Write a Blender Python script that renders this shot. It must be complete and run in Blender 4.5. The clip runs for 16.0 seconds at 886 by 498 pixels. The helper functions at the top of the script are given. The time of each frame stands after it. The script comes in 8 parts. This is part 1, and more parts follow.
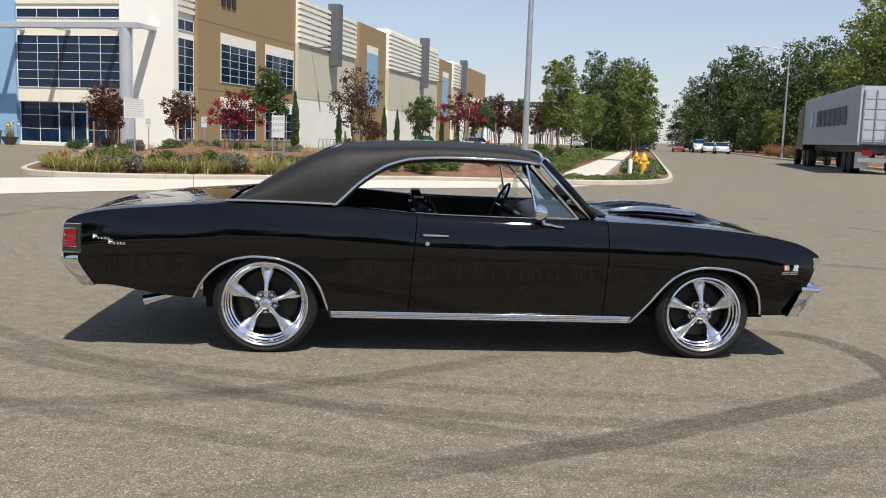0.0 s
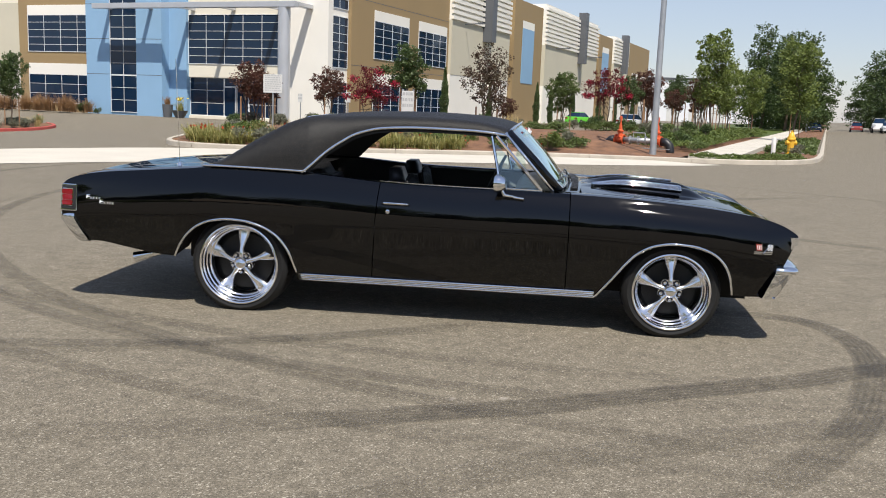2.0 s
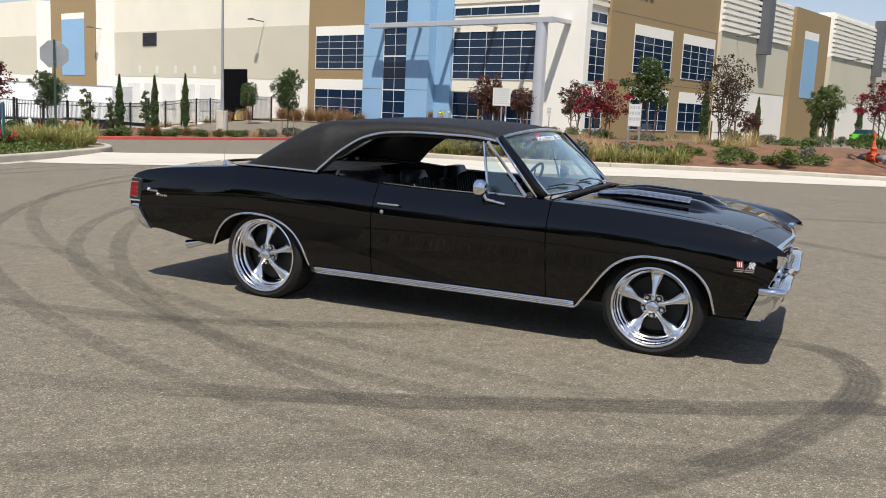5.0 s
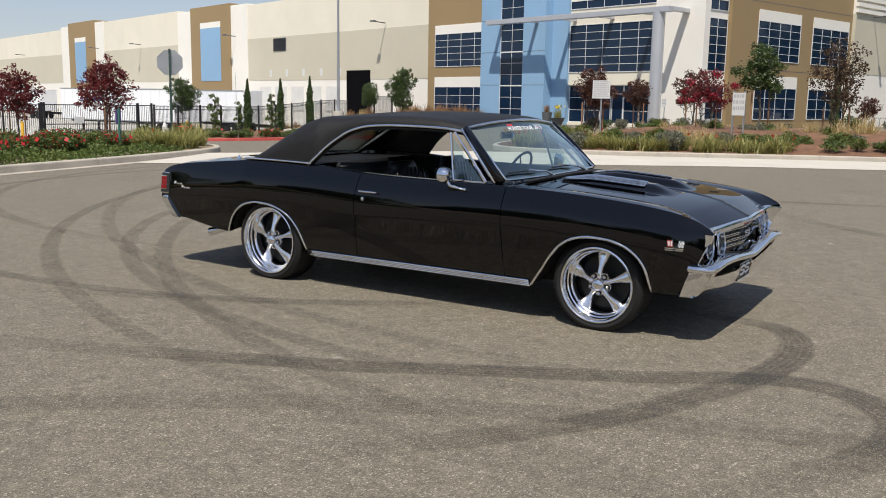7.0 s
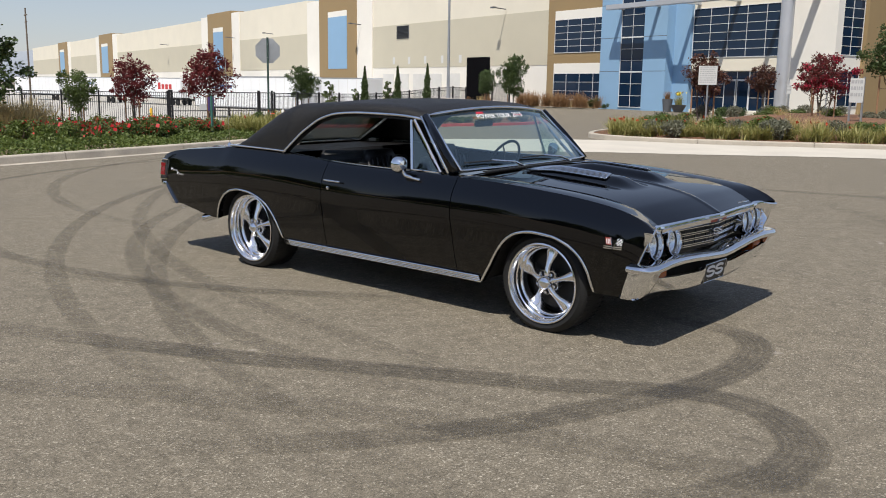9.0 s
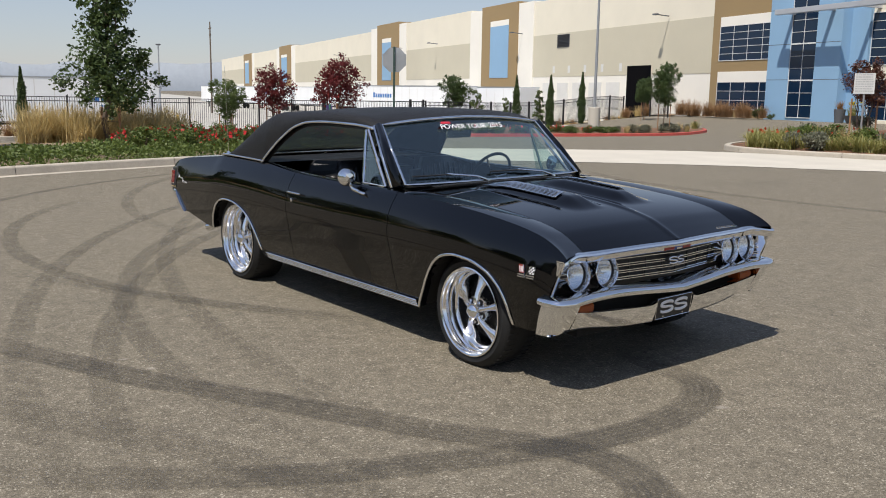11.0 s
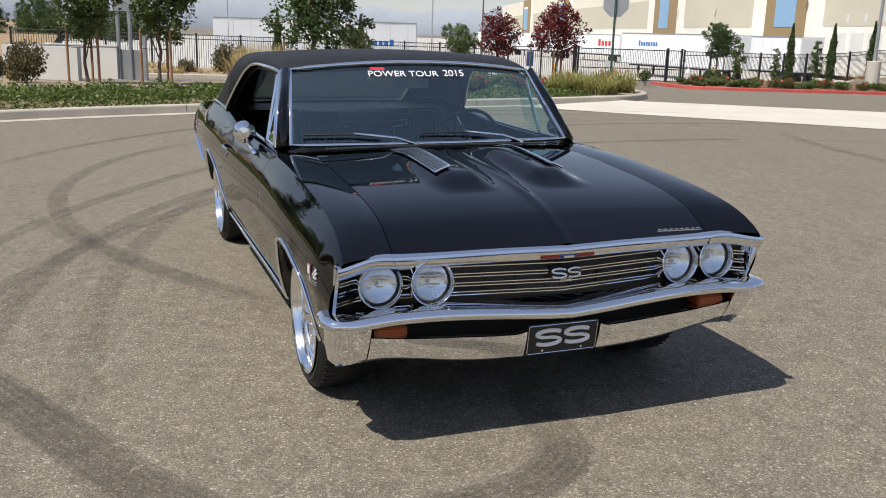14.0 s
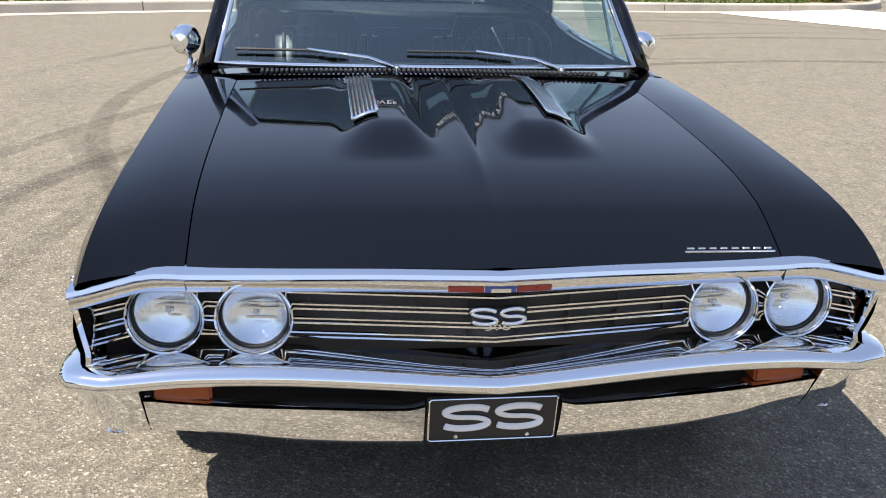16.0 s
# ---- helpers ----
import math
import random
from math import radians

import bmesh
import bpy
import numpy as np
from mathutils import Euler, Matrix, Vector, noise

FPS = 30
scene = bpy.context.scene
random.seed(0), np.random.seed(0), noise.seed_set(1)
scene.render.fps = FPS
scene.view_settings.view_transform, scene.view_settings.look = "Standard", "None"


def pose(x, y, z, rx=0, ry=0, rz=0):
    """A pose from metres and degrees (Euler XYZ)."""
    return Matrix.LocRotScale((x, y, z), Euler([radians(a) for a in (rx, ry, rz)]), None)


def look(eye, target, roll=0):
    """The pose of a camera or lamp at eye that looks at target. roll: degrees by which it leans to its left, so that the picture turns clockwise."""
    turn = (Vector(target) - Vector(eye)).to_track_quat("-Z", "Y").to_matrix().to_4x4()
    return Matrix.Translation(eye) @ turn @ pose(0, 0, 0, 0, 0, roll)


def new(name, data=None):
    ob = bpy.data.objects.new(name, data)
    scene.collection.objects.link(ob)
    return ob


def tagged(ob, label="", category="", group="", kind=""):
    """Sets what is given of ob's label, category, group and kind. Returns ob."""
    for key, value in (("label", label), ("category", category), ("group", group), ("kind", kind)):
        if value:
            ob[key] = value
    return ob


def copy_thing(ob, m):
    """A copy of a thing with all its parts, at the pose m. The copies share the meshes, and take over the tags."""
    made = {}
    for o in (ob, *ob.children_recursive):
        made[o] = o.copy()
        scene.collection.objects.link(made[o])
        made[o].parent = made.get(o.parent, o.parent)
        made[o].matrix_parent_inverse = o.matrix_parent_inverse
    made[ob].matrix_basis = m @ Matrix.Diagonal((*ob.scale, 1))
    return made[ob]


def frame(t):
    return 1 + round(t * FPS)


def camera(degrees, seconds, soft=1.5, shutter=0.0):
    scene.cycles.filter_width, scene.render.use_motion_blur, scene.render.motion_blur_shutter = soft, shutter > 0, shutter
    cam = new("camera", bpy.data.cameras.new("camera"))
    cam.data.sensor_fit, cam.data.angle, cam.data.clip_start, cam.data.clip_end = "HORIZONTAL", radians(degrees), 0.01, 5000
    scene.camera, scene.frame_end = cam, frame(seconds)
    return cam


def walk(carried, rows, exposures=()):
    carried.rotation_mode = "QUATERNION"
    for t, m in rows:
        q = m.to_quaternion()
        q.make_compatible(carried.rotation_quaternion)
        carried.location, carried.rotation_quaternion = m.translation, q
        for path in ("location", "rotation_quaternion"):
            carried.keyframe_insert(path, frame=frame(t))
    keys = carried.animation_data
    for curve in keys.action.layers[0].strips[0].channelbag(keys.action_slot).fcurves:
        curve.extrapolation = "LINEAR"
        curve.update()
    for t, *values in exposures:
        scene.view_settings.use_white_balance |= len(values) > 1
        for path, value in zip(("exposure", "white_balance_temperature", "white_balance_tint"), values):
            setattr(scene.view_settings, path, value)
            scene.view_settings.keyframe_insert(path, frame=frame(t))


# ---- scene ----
cam = camera(52.8, 16.0, soft=1.0)
METRES, EYE, TILT, LEAN, TURN = 11.45, 1.475, 0.0, -0.75, 0.0
ROWS = [
    (0.0, 0.0, 0.0, 0.0, 0.14, -7.24, -1.11),
    (0.5, 0.0291, 0.0004, 0.0003, 2.62, -8.32, -1.32),
    (1.0, 0.0592, 0.005, -0.0007, 5.93, -8.46, -1.57),
    (1.5, 0.0868, 0.0008, -0.0024, 7.94, -8.65, -1.47),
    (2.0, 0.1154, 0.0009, -0.0012, 10.61, -8.93, -1.49),
    (2.5, 0.1444, 0.0073, -0.0024, 14.22, -8.44, -1.86),
    (3.0, 0.1706, 0.0091, -0.0021, 16.94, -8.36, -1.48),
    (3.5, 0.1987, 0.0129, -0.0023, 20.3, -8.56, -1.5),
    (6.0, 0.3299, 0.0528, -0.0016, 32.35, -8.32, -1.78),
    (6.5, 0.3579, 0.0527, -0.0033, 34.38, -8.42, -1.33),
    (7.0, 0.3837, 0.0586, -0.0016, 36.58, -8.93, -0.38),
    (7.5, 0.4078, 0.075, -0.0007, 39.43, -9.68, -0.2),
    (8.0, 0.4191, 0.0914, -0.0022, 40.54, -10.29, -0.78),
    (8.5, 0.4294, 0.1172, -0.0011, 41.74, -10.18, 0.04),
    (9.0, 0.4502, 0.1432, -0.0011, 44.88, -9.79, -0.32),
    (11.5, 0.5077, 0.3007, -0.0006, 58.99, -9.77, -0.43),
    (12.0, 0.5149, 0.3367, -0.0011, 62.56, -10.58, -0.71),
    (12.5, 0.5102, 0.3705, -0.0023, 64.39, -11.33, -1.26),
    (13.0, 0.5064, 0.4053, -0.0022, 67.15, -11.65, -1.36),
    (13.5, 0.4981, 0.4405, -0.0017, 71.11, -12.41, -1.93),
    (14.0, 0.4793, 0.4718, -0.0007, 73.32, -12.84, -1.55),
    (14.5, 0.4607, 0.5035, -0.0021, 77.6, -13.61, -2.13),
    (15.0, 0.4345, 0.5304, -0.0033, 81.5, -15.05, -2.4),
    (15.5, 0.4034, 0.5534, -0.0025, 83.03, -16.6, -1.92),
    (16.0, 0.3717, 0.575, -0.0044, 87.05, -19.45, -2.3),
]
EXPOSURES = [(0.0, 0.32), (3.5, 0.3), (6.0, 0.18), (7.0, 0.1), (9.0, 0.08), (11.5, 0.06), (12.5, 0.06), (13.5, 0.12), (14.5, 0.36), (15.0, 0.5), (15.5, 0.78), (16.0, 1.0)]
walk(cam, [(t, pose(0, 0, EYE, TILT, LEAN, TURN) @ pose(METRES * x, METRES * y, METRES * z, 90 + pitch, roll, yaw)) for t, x, y, z, yaw, pitch, roll in ROWS], EXPOSURES)

# ---- world and sun ----
SUN_FROM = Vector((0.216, -0.517, 1.0)).normalized()
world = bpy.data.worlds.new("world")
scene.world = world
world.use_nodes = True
_wn = world.node_tree.nodes
_sky = _wn.new("ShaderNodeTexSky")
_sky.sky_type = "NISHITA"
_sky.sun_disc = False
_sky.sun_elevation = math.asin(SUN_FROM.z)
_sky.sun_rotation = math.atan2(SUN_FROM.x, SUN_FROM.y)
_sky.air_density, _sky.dust_density, _sky.ozone_density = 1.1, 0.3, 1.6
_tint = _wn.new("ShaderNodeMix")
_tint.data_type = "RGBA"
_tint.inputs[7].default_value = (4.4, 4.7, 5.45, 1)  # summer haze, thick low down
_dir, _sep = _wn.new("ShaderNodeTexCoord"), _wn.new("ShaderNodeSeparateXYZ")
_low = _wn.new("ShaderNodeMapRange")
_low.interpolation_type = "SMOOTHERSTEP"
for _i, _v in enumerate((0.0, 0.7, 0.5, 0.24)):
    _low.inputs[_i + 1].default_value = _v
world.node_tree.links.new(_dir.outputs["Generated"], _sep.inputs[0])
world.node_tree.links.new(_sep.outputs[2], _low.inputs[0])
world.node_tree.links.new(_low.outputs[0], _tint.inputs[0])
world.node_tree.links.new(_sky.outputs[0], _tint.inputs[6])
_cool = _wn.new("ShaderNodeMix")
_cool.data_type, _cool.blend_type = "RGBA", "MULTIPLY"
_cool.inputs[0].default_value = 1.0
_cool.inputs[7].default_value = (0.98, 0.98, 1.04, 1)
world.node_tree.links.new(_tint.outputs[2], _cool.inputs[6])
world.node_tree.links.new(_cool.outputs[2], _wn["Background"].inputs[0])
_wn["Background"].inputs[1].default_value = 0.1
sun = new("sun", bpy.data.lights.new("sun", "SUN"))
sun.data.energy, sun.data.angle, sun.data.color = 4.9, radians(0.53), (1.0, 0.94, 0.85)
sun.matrix_world = look(SUN_FROM * 60, (0, 0, 0))
scene.view_settings.exposure = 0.0

# ---- materials ----


class Nodes:
    """A small builder for node materials."""

    def __init__(self, name):
        self.m = bpy.data.materials.new(name)
        self.m.use_nodes = True
        self.t = self.m.node_tree
        self.bsdf = self.t.nodes["Principled BSDF"]
        self.out = self.t.nodes["Material Output"]

    def n(self, kind):
        return self.t.nodes.new("ShaderNode" + kind)

    def link(self, a, b):
        self.t.links.new(a, b)

    def coords(self, which="Object"):
        return self.n("TexCoord").outputs[which]

    def noise(self, scale, detail=4.0, rough=0.6, vec=None, stretch=None):
        v = vec or self.coords()
        if stretch:
            mp = self.n("Mapping")
            mp.inputs["Scale"].default_value = stretch
            self.link(v, mp.inputs[0])
            v = mp.outputs[0]
        t = self.n("TexNoise")
        t.inputs["Scale"].default_value = scale
        t.inputs["Detail"].default_value = detail
        t.inputs["Roughness"].default_value = rough
        self.link(v, t.inputs["Vector"])
        return t.outputs[0]

    def ramp(self, fac, stops):
        r = self.n("ValToRGB")
        els = r.color_ramp.elements
        while len(els) < len(stops):
            els.new(0.5)
        for e, (p, c) in zip(els, stops):
            e.position = p
            e.color = (*c, 1) if len(c) == 3 else c
        self.link(fac, r.inputs[0])
        return r.outputs[0]

    def grey(self, fac, lo, hi, a=0.3, b=0.7):
        return self.ramp(fac, [(a, (lo, lo, lo)), (b, (hi, hi, hi))])

    def mix(self, fac, a, b, mode="MIX"):
        x = self.n("Mix")
        x.data_type, x.blend_type = "RGBA", mode
        if isinstance(fac, (int, float)):
            x.inputs[0].default_value = fac
        else:
            self.link(fac, x.inputs[0])
        for sock, v in ((x.inputs[6], a), (x.inputs[7], b)):
            if isinstance(v, tuple):
                sock.default_value = (*v, 1)
            else:
                self.link(v, sock)
        return x.outputs[2]

    def math(self, op, a, b=0.0):
        x = self.n("Math")
        x.operation = op
        for sock, v in ((x.inputs[0], a), (x.inputs[1], b)):
            if isinstance(v, (int, float)):
                sock.default_value = v
            else:
                self.link(v, sock)
        return x.outputs[0]

    def bump(self, height, strength=0.3, dist=0.01, normal=None):
        b = self.n("Bump")
        b.inputs["Strength"].default_value = strength
        b.inputs["Distance"].default_value = dist
        self.link(height, b.inputs["Height"])
        if normal:
            self.link(normal, b.inputs["Normal"])
        return b.outputs[0]

    def done(self, color=None, rough=None, metal=None, normal=None, **more):
        for key, v in (("Base Color", color), ("Roughness", rough), ("Metallic", metal), ("Normal", normal), *more.items()):
            if v is None:
                continue
            sock = self.bsdf.inputs[key]
            if isinstance(v, tuple):
                sock.default_value = (*v, 1) if len(v) == 3 else v
            elif isinstance(v, (int, float)):
                sock.default_value = v
            else:
                self.link(v, sock)
        return self.m


def dull(name, color, rough=0.7, var=0.18, scale=6.0, fine=60.0, bump=0.15, dist=0.004, metal=0.0, **more):
    """A matt surface with coarse stains and fine grain."""
    k = Nodes(name)
    coarse, grain = k.noise(scale, 5), k.noise(fine, 3)
    lo, hi = tuple(c * (1 - var) for c in color), tuple(min(1, c * (1 + var)) for c in color)
    base = k.ramp(coarse, [(0.3, lo), (0.7, hi)])
    base = k.mix(0.35, base, k.ramp(grain, [(0.3, lo), (0.7, hi)]))
    return k.done(base, k.grey(coarse, max(0.05, rough - 0.08), min(1, rough + 0.08)), metal, k.bump(grain, bump, dist), **more)


def shiny(name, color, rough=0.05, metal=1.0, smear=0.04, **more):
    k = Nodes(name)
    n1 = k.noise(9, 4)
    return k.done(color, k.grey(n1, rough, rough + smear), metal, None, **more)


def glass_mat(name, tint=(0.8, 0.86, 0.84), gloss=2.0, least=0.07):
    """Thin sheet glass: clear with mirror gloss."""
    k = Nodes(name)
    tr, gl, mx = k.n("BsdfTransparent"), k.n("BsdfGlossy"), k.n("MixShader")
    tr.inputs[0].default_value = (*tint, 1)
    gl.inputs["Roughness"].default_value = 0.01
    gl.inputs["Color"].default_value = (0.86, 1.0, 0.98, 1)
    fr = k.n("Fresnel")
    fr.inputs[0].default_value = 1.5
    k.link(k.math("ADD", k.math("MULTIPLY", fr.outputs[0], gloss), least), mx.inputs[0])
    k.link(tr.outputs[0], mx.inputs[1])
    k.link(gl.outputs[0], mx.inputs[2])
    k.link(mx.outputs[0], k.out.inputs[0])
    return k.m


def leaf_mat(name, colors, rough=0.55, trans=0.32):
    """Foliage: colour per leaf clump, some light through the leaf."""
    k = Nodes(name)
    g = k.n("NewGeometry").outputs["Random Per Island"]
    stops = [(i / max(1, len(colors) - 1), c) for i, c in enumerate(colors)]
    col = k.ramp(g, stops)
    col = k.mix(0.5, col, k.mix(k.noise(0.8, 3), tuple(c * 0.6 for c in colors[0]), tuple(c * 1.25 for c in colors[-1])))
    k.done(col, rough)
    tl, ad = k.n("BsdfTranslucent"), k.n("MixShader")
    k.link(col, tl.inputs[0])
    ad.inputs[0].default_value = trans
    k.link(k.bsdf.outputs[0], ad.inputs[1])
    k.link(tl.outputs[0], ad.inputs[2])
    k.link(ad.outputs[0], k.out.inputs[0])
    return k.m


def asphalt_mat():
    """Worn asphalt: tan binder with dark and pale stones, stains at several scales."""
    k = Nodes("asphalt")
    v = k.coords()
    big, mid, fine = k.noise(0.12, 5, vec=v), k.noise(1.6, 7, 0.7, vec=v), k.noise(130, 3, 0.7, vec=v)
    stones = []
    for sc in (150, 330):
        vor = k.n("TexVoronoi")
        vor.inputs["Scale"].default_value = sc
        k.link(v, vor.inputs["Vector"])
        stones.append(vor)
    base = k.ramp(mid, [(0.25, (0.128, 0.113, 0.088)), (0.75, (0.198, 0.176, 0.140))])
    base = k.mix(0.4, base, k.ramp(big, [(0.35, (0.145, 0.127, 0.098)), (0.65, (0.205, 0.180, 0.140))]))
    grain = k.ramp(stones[0].outputs["Color"], [(0.15, (0.04, 0.036, 0.030)), (0.36, (0.115, 0.102, 0.082)), (0.58, (0.20, 0.178, 0.143)), (0.78, (0.29, 0.26, 0.212)), (0.87, (0.62, 0.58, 0.50))])
    grain2 = k.ramp(stones[1].outputs["Color"], [(0.2, (0.05, 0.044, 0.035)), (0.5, (0.175, 0.155, 0.12)), (0.8, (0.36, 0.32, 0.26))])
    base = k.mix(0.66, base, k.mix(0.4, grain, grain2))
    # old stains and hairline cracks
    stain = k.noise(0.55, 6, 0.65, vec=v)
    base = k.mix(k.grey(stain, 0.0, 0.35, 0.56, 0.72), base, (0.10, 0.09, 0.074))
    warp = k.n("TexNoise")
    warp.inputs["Scale"].default_value = 2.5
    warp.inputs["Detail"].default_value = 5.0
    k.link(v, warp.inputs["Vector"])
    bent = k.mix(0.12, v, warp.outputs["Color"], "LINEAR_LIGHT")
    crk = k.n("TexVoronoi")
    crk.feature = "DISTANCE_TO_EDGE"
    crk.inputs["Scale"].default_value = 0.33
    k.link(bent, crk.inputs["Vector"])
    line = k.math("MULTIPLY", k.grey(crk.outputs["Distance"], 0.55, 0.0, 0.0005, 0.0035), k.grey(k.noise(0.3, 3, vec=v), 0.0, 1.0, 0.5, 0.62))
    base = k.mix(line, base, (0.33, 0.30, 0.25))
    patch = k.noise(11, 6, 0.75, vec=v)
    base = k.mix(0.55, base, k.grey(patch, 0.28, 0.76, 0.3, 0.7), "OVERLAY")
    speck = k.n("TexVoronoi")
    speck.inputs["Scale"].default_value = 38
    k.link(v, speck.inputs["Vector"])
    pale = k.math("MULTIPLY", k.grey(speck.outputs["Distance"], 1.0, 0.0, 0.16, 0.26), k.grey(speck.outputs["Color"], 0.0, 0.8, 0.74, 0.80))
    base = k.mix(pale, base, (0.50, 0.46, 0.39))
    base = k.mix(1.0, base, (0.925, 0.908, 0.865), "MULTIPLY")
    chip = k.noise(7, 2, vec=v)
    base = k.mix(k.grey(chip, 0.0, 0.55, 0.72, 0.78), base, (0.36, 0.33, 0.29))
    h = k.mix(0.5, stones[0].outputs["Distance"], fine)
    return k.done(base, k.grey(mid, 0.78, 0.95), 0.0, k.bump(h, 0.7, 0.008), **{"Specular IOR Level": 0.25})


ASPHALT = asphalt_mat()
CONCRETE = dull("concrete", (0.52, 0.48, 0.41), 0.85, 0.12, 0.8, 30, 0.2)
CURB_CONCRETE = dull("curb_concrete", (0.42, 0.375, 0.31), 0.85, 0.25, 1.5, 40, 0.4)
RED_CURB = dull("red_curb_paint", (0.42, 0.07, 0.055), 0.6, 0.25, 3, 40, 0.3)
MULCH = dull("bark_mulch", (0.18, 0.092, 0.050), 0.95, 0.6, 2, 18, 1.0, 0.06)
SOIL = dull("dry_soil", (0.26, 0.20, 0.13), 0.95, 0.3, 1, 15, 0.6, 0.03)
FIELD = dull("dry_grass_field", (0.27, 0.19, 0.10), 0.95, 0.35, 0.15, 2.5, 0.8, 0.1)
YARD = dull("yard_concrete", (0.42, 0.40, 0.36), 0.85, 0.15, 0.2, 8, 0.2)
CREAM = dull("cream_wall_paint", (0.735, 0.685, 0.565), 0.8, 0.05, 0.3, 20, 0.12)
WHITE_WALL = dull("white_wall_paint", (0.80, 0.77, 0.70), 0.8, 0.05, 0.3, 20, 0.12)
BEIGE = dull("beige_wall_paint", (0.545, 0.505, 0.395), 0.8, 0.05, 0.3, 20, 0.12)
TAN = dull("tan_wall_paint", (0.30, 0.212, 0.105), 0.8, 0.06, 0.3, 20, 0.12)
BLUE_WALL = dull("blue_wall_paint", (0.24, 0.40, 0.58), 0.7, 0.06, 0.3, 20, 0.1)
DARK_FIN = dull("dark_grey_panel", (0.10, 0.105, 0.115), 0.5, 0.1, 1, 20, 0.1)
CANOPY = dull("silver_canopy_metal", (0.55, 0.56, 0.58), 0.4, 0.06, 1, 30, 0.05, metal=0.5)
MULLION = dull("white_mullion", (0.68, 0.69, 0.70), 0.4, 0.05, 2, 30, 0.05)
DARK_GLASS = shiny("dark_window_glass", (0.008, 0.022, 0.050), 0.03, 0.0, 0.02, **{"Specular IOR Level": 0.36})
BLACK_IRON = dull("black_iron_paint", (0.015, 0.015, 0.017), 0.45, 0.2, 4, 50, 0.1)
GALV = dull("galvanised_steel", (0.42, 0.43, 0.44), 0.45, 0.12, 3, 40, 0.1, metal=0.7)
WOOD_STAKE = dull("stake_wood", (0.30, 0.17, 0.09), 0.85, 0.25, 8, 60, 0.4)
BARK = dull("tree_bark", (0.13, 0.10, 0.075), 0.95, 0.3, 9, 45, 0.8, 0.02)
WHITE_PAINT = dull("white_sheet_metal", (0.80, 0.81, 0.82), 0.4, 0.04, 0.6, 20, 0.05)
OFFWHITE = dull("off_white_paint", (0.66, 0.65, 0.62), 0.6, 0.08, 1, 30, 0.1)
RUBBER = dull("tyre_rubber", (0.007, 0.007, 0.0073), 0.7, 0.2, 6, 80, 0.2)
TRUCK_GREY = dull("grey_container_paint", (0.40, 0.43, 0.47), 0.5, 0.08, 0.8, 30, 0.1)
BLACK_PLASTIC = dull("black_plastic", (0.016, 0.016, 0.017), 0.5, 0.15, 6, 80, 0.15)
YELLOW = dull("yellow_paint", (0.70, 0.40, 0.03), 0.5, 0.1, 4, 40, 0.1)
ORANGE = dull("orange_red_paint", (0.62, 0.10, 0.03), 0.5, 0.15, 4, 40, 0.15)
SIGN_WHITE = dull("faded_white_sign", (0.62, 0.62, 0.60), 0.6, 0.06, 3, 40, 0.05)
INK = dull("faded_ink", (0.43, 0.43, 0.43), 0.7, 0.1, 3, 40, 0.0)
# aerial haze is put into the hills' blue-grey base colour
HILL = dull("haze_tinted_hill", (0.30, 0.33, 0.37), 1.0, 0.12, 0.01, 0.1, 0.0)

LEAF_GREEN = leaf_mat("green_leaves", [(0.055, 0.088, 0.02), (0.09, 0.132, 0.032), (0.145, 0.19, 0.05)])
LEAF_DARK = leaf_mat("dark_green_leaves", [(0.036, 0.066, 0.02), (0.062, 0.10, 0.028), (0.10, 0.145, 0.04)])
LEAF_LIME = leaf_mat("light_green_leaves", [(0.10, 0.15, 0.03), (0.16, 0.21, 0.045), (0.22, 0.26, 0.065)])
LEAF_RED = leaf_mat("maroon_leaves", [(0.045, 0.026, 0.015), (0.085, 0.040, 0.022), (0.15, 0.048, 0.030)])
LEAF_WINE = leaf_mat("deep_red_leaves", [(0.055, 0.009, 0.010), (0.11, 0.014, 0.015), (0.21, 0.022, 0.022)])
BLOOM_RED = leaf_mat("crimson_blooms", [(0.30, 0.010, 0.03), (0.45, 0.014, 0.05), (0.55, 0.03, 0.08)])
LEAF_BRONZE = leaf_mat("bronze_leaves", [(0.035, 0.04, 0.016), (0.065, 0.055, 0.025), (0.11, 0.045, 0.03)])
GRASS_DRY = leaf_mat("straw_grass", [(0.40, 0.30, 0.12), (0.55, 0.42, 0.18), (0.66, 0.53, 0.27)])
GRASS_RUST = leaf_mat("rust_grass", [(0.20, 0.10, 0.045), (0.30, 0.16, 0.07), (0.38, 0.24, 0.12)])
LEAF_SAGE = leaf_mat("grey_green_shrub", [(0.11, 0.13, 0.085), (0.17, 0.18, 0.12), (0.24, 0.23, 0.16)])
LEAF_IVY = leaf_mat("groundcover_leaves", [(0.055, 0.095, 0.016), (0.10, 0.15, 0.028), (0.17, 0.21, 0.05)])
ROSE_RED = leaf_mat("red_rose_petals", [(0.45, 0.012, 0.015), (0.60, 0.02, 0.025), (0.70, 0.05, 0.05)])
LEAF_OLIVE = leaf_mat("olive_scrub_leaves", [(0.05, 0.06, 0.02), (0.10, 0.095, 0.035), (0.16, 0.12, 0.055)])
ORANGE_BLOOM = leaf_mat("orange_red_petals", [(0.45, 0.06, 0.02), (0.60, 0.10, 0.03)])
PETAL_YELLOW = dull("yellow_petals", (0.75, 0.6, 0.03), 0.6)
LEAF_LILY = leaf_mat("lily_leaves", [(0.13, 0.17, 0.035), (0.25, 0.27, 0.07), (0.46, 0.39, 0.15)])

# ---- mesh helpers ----


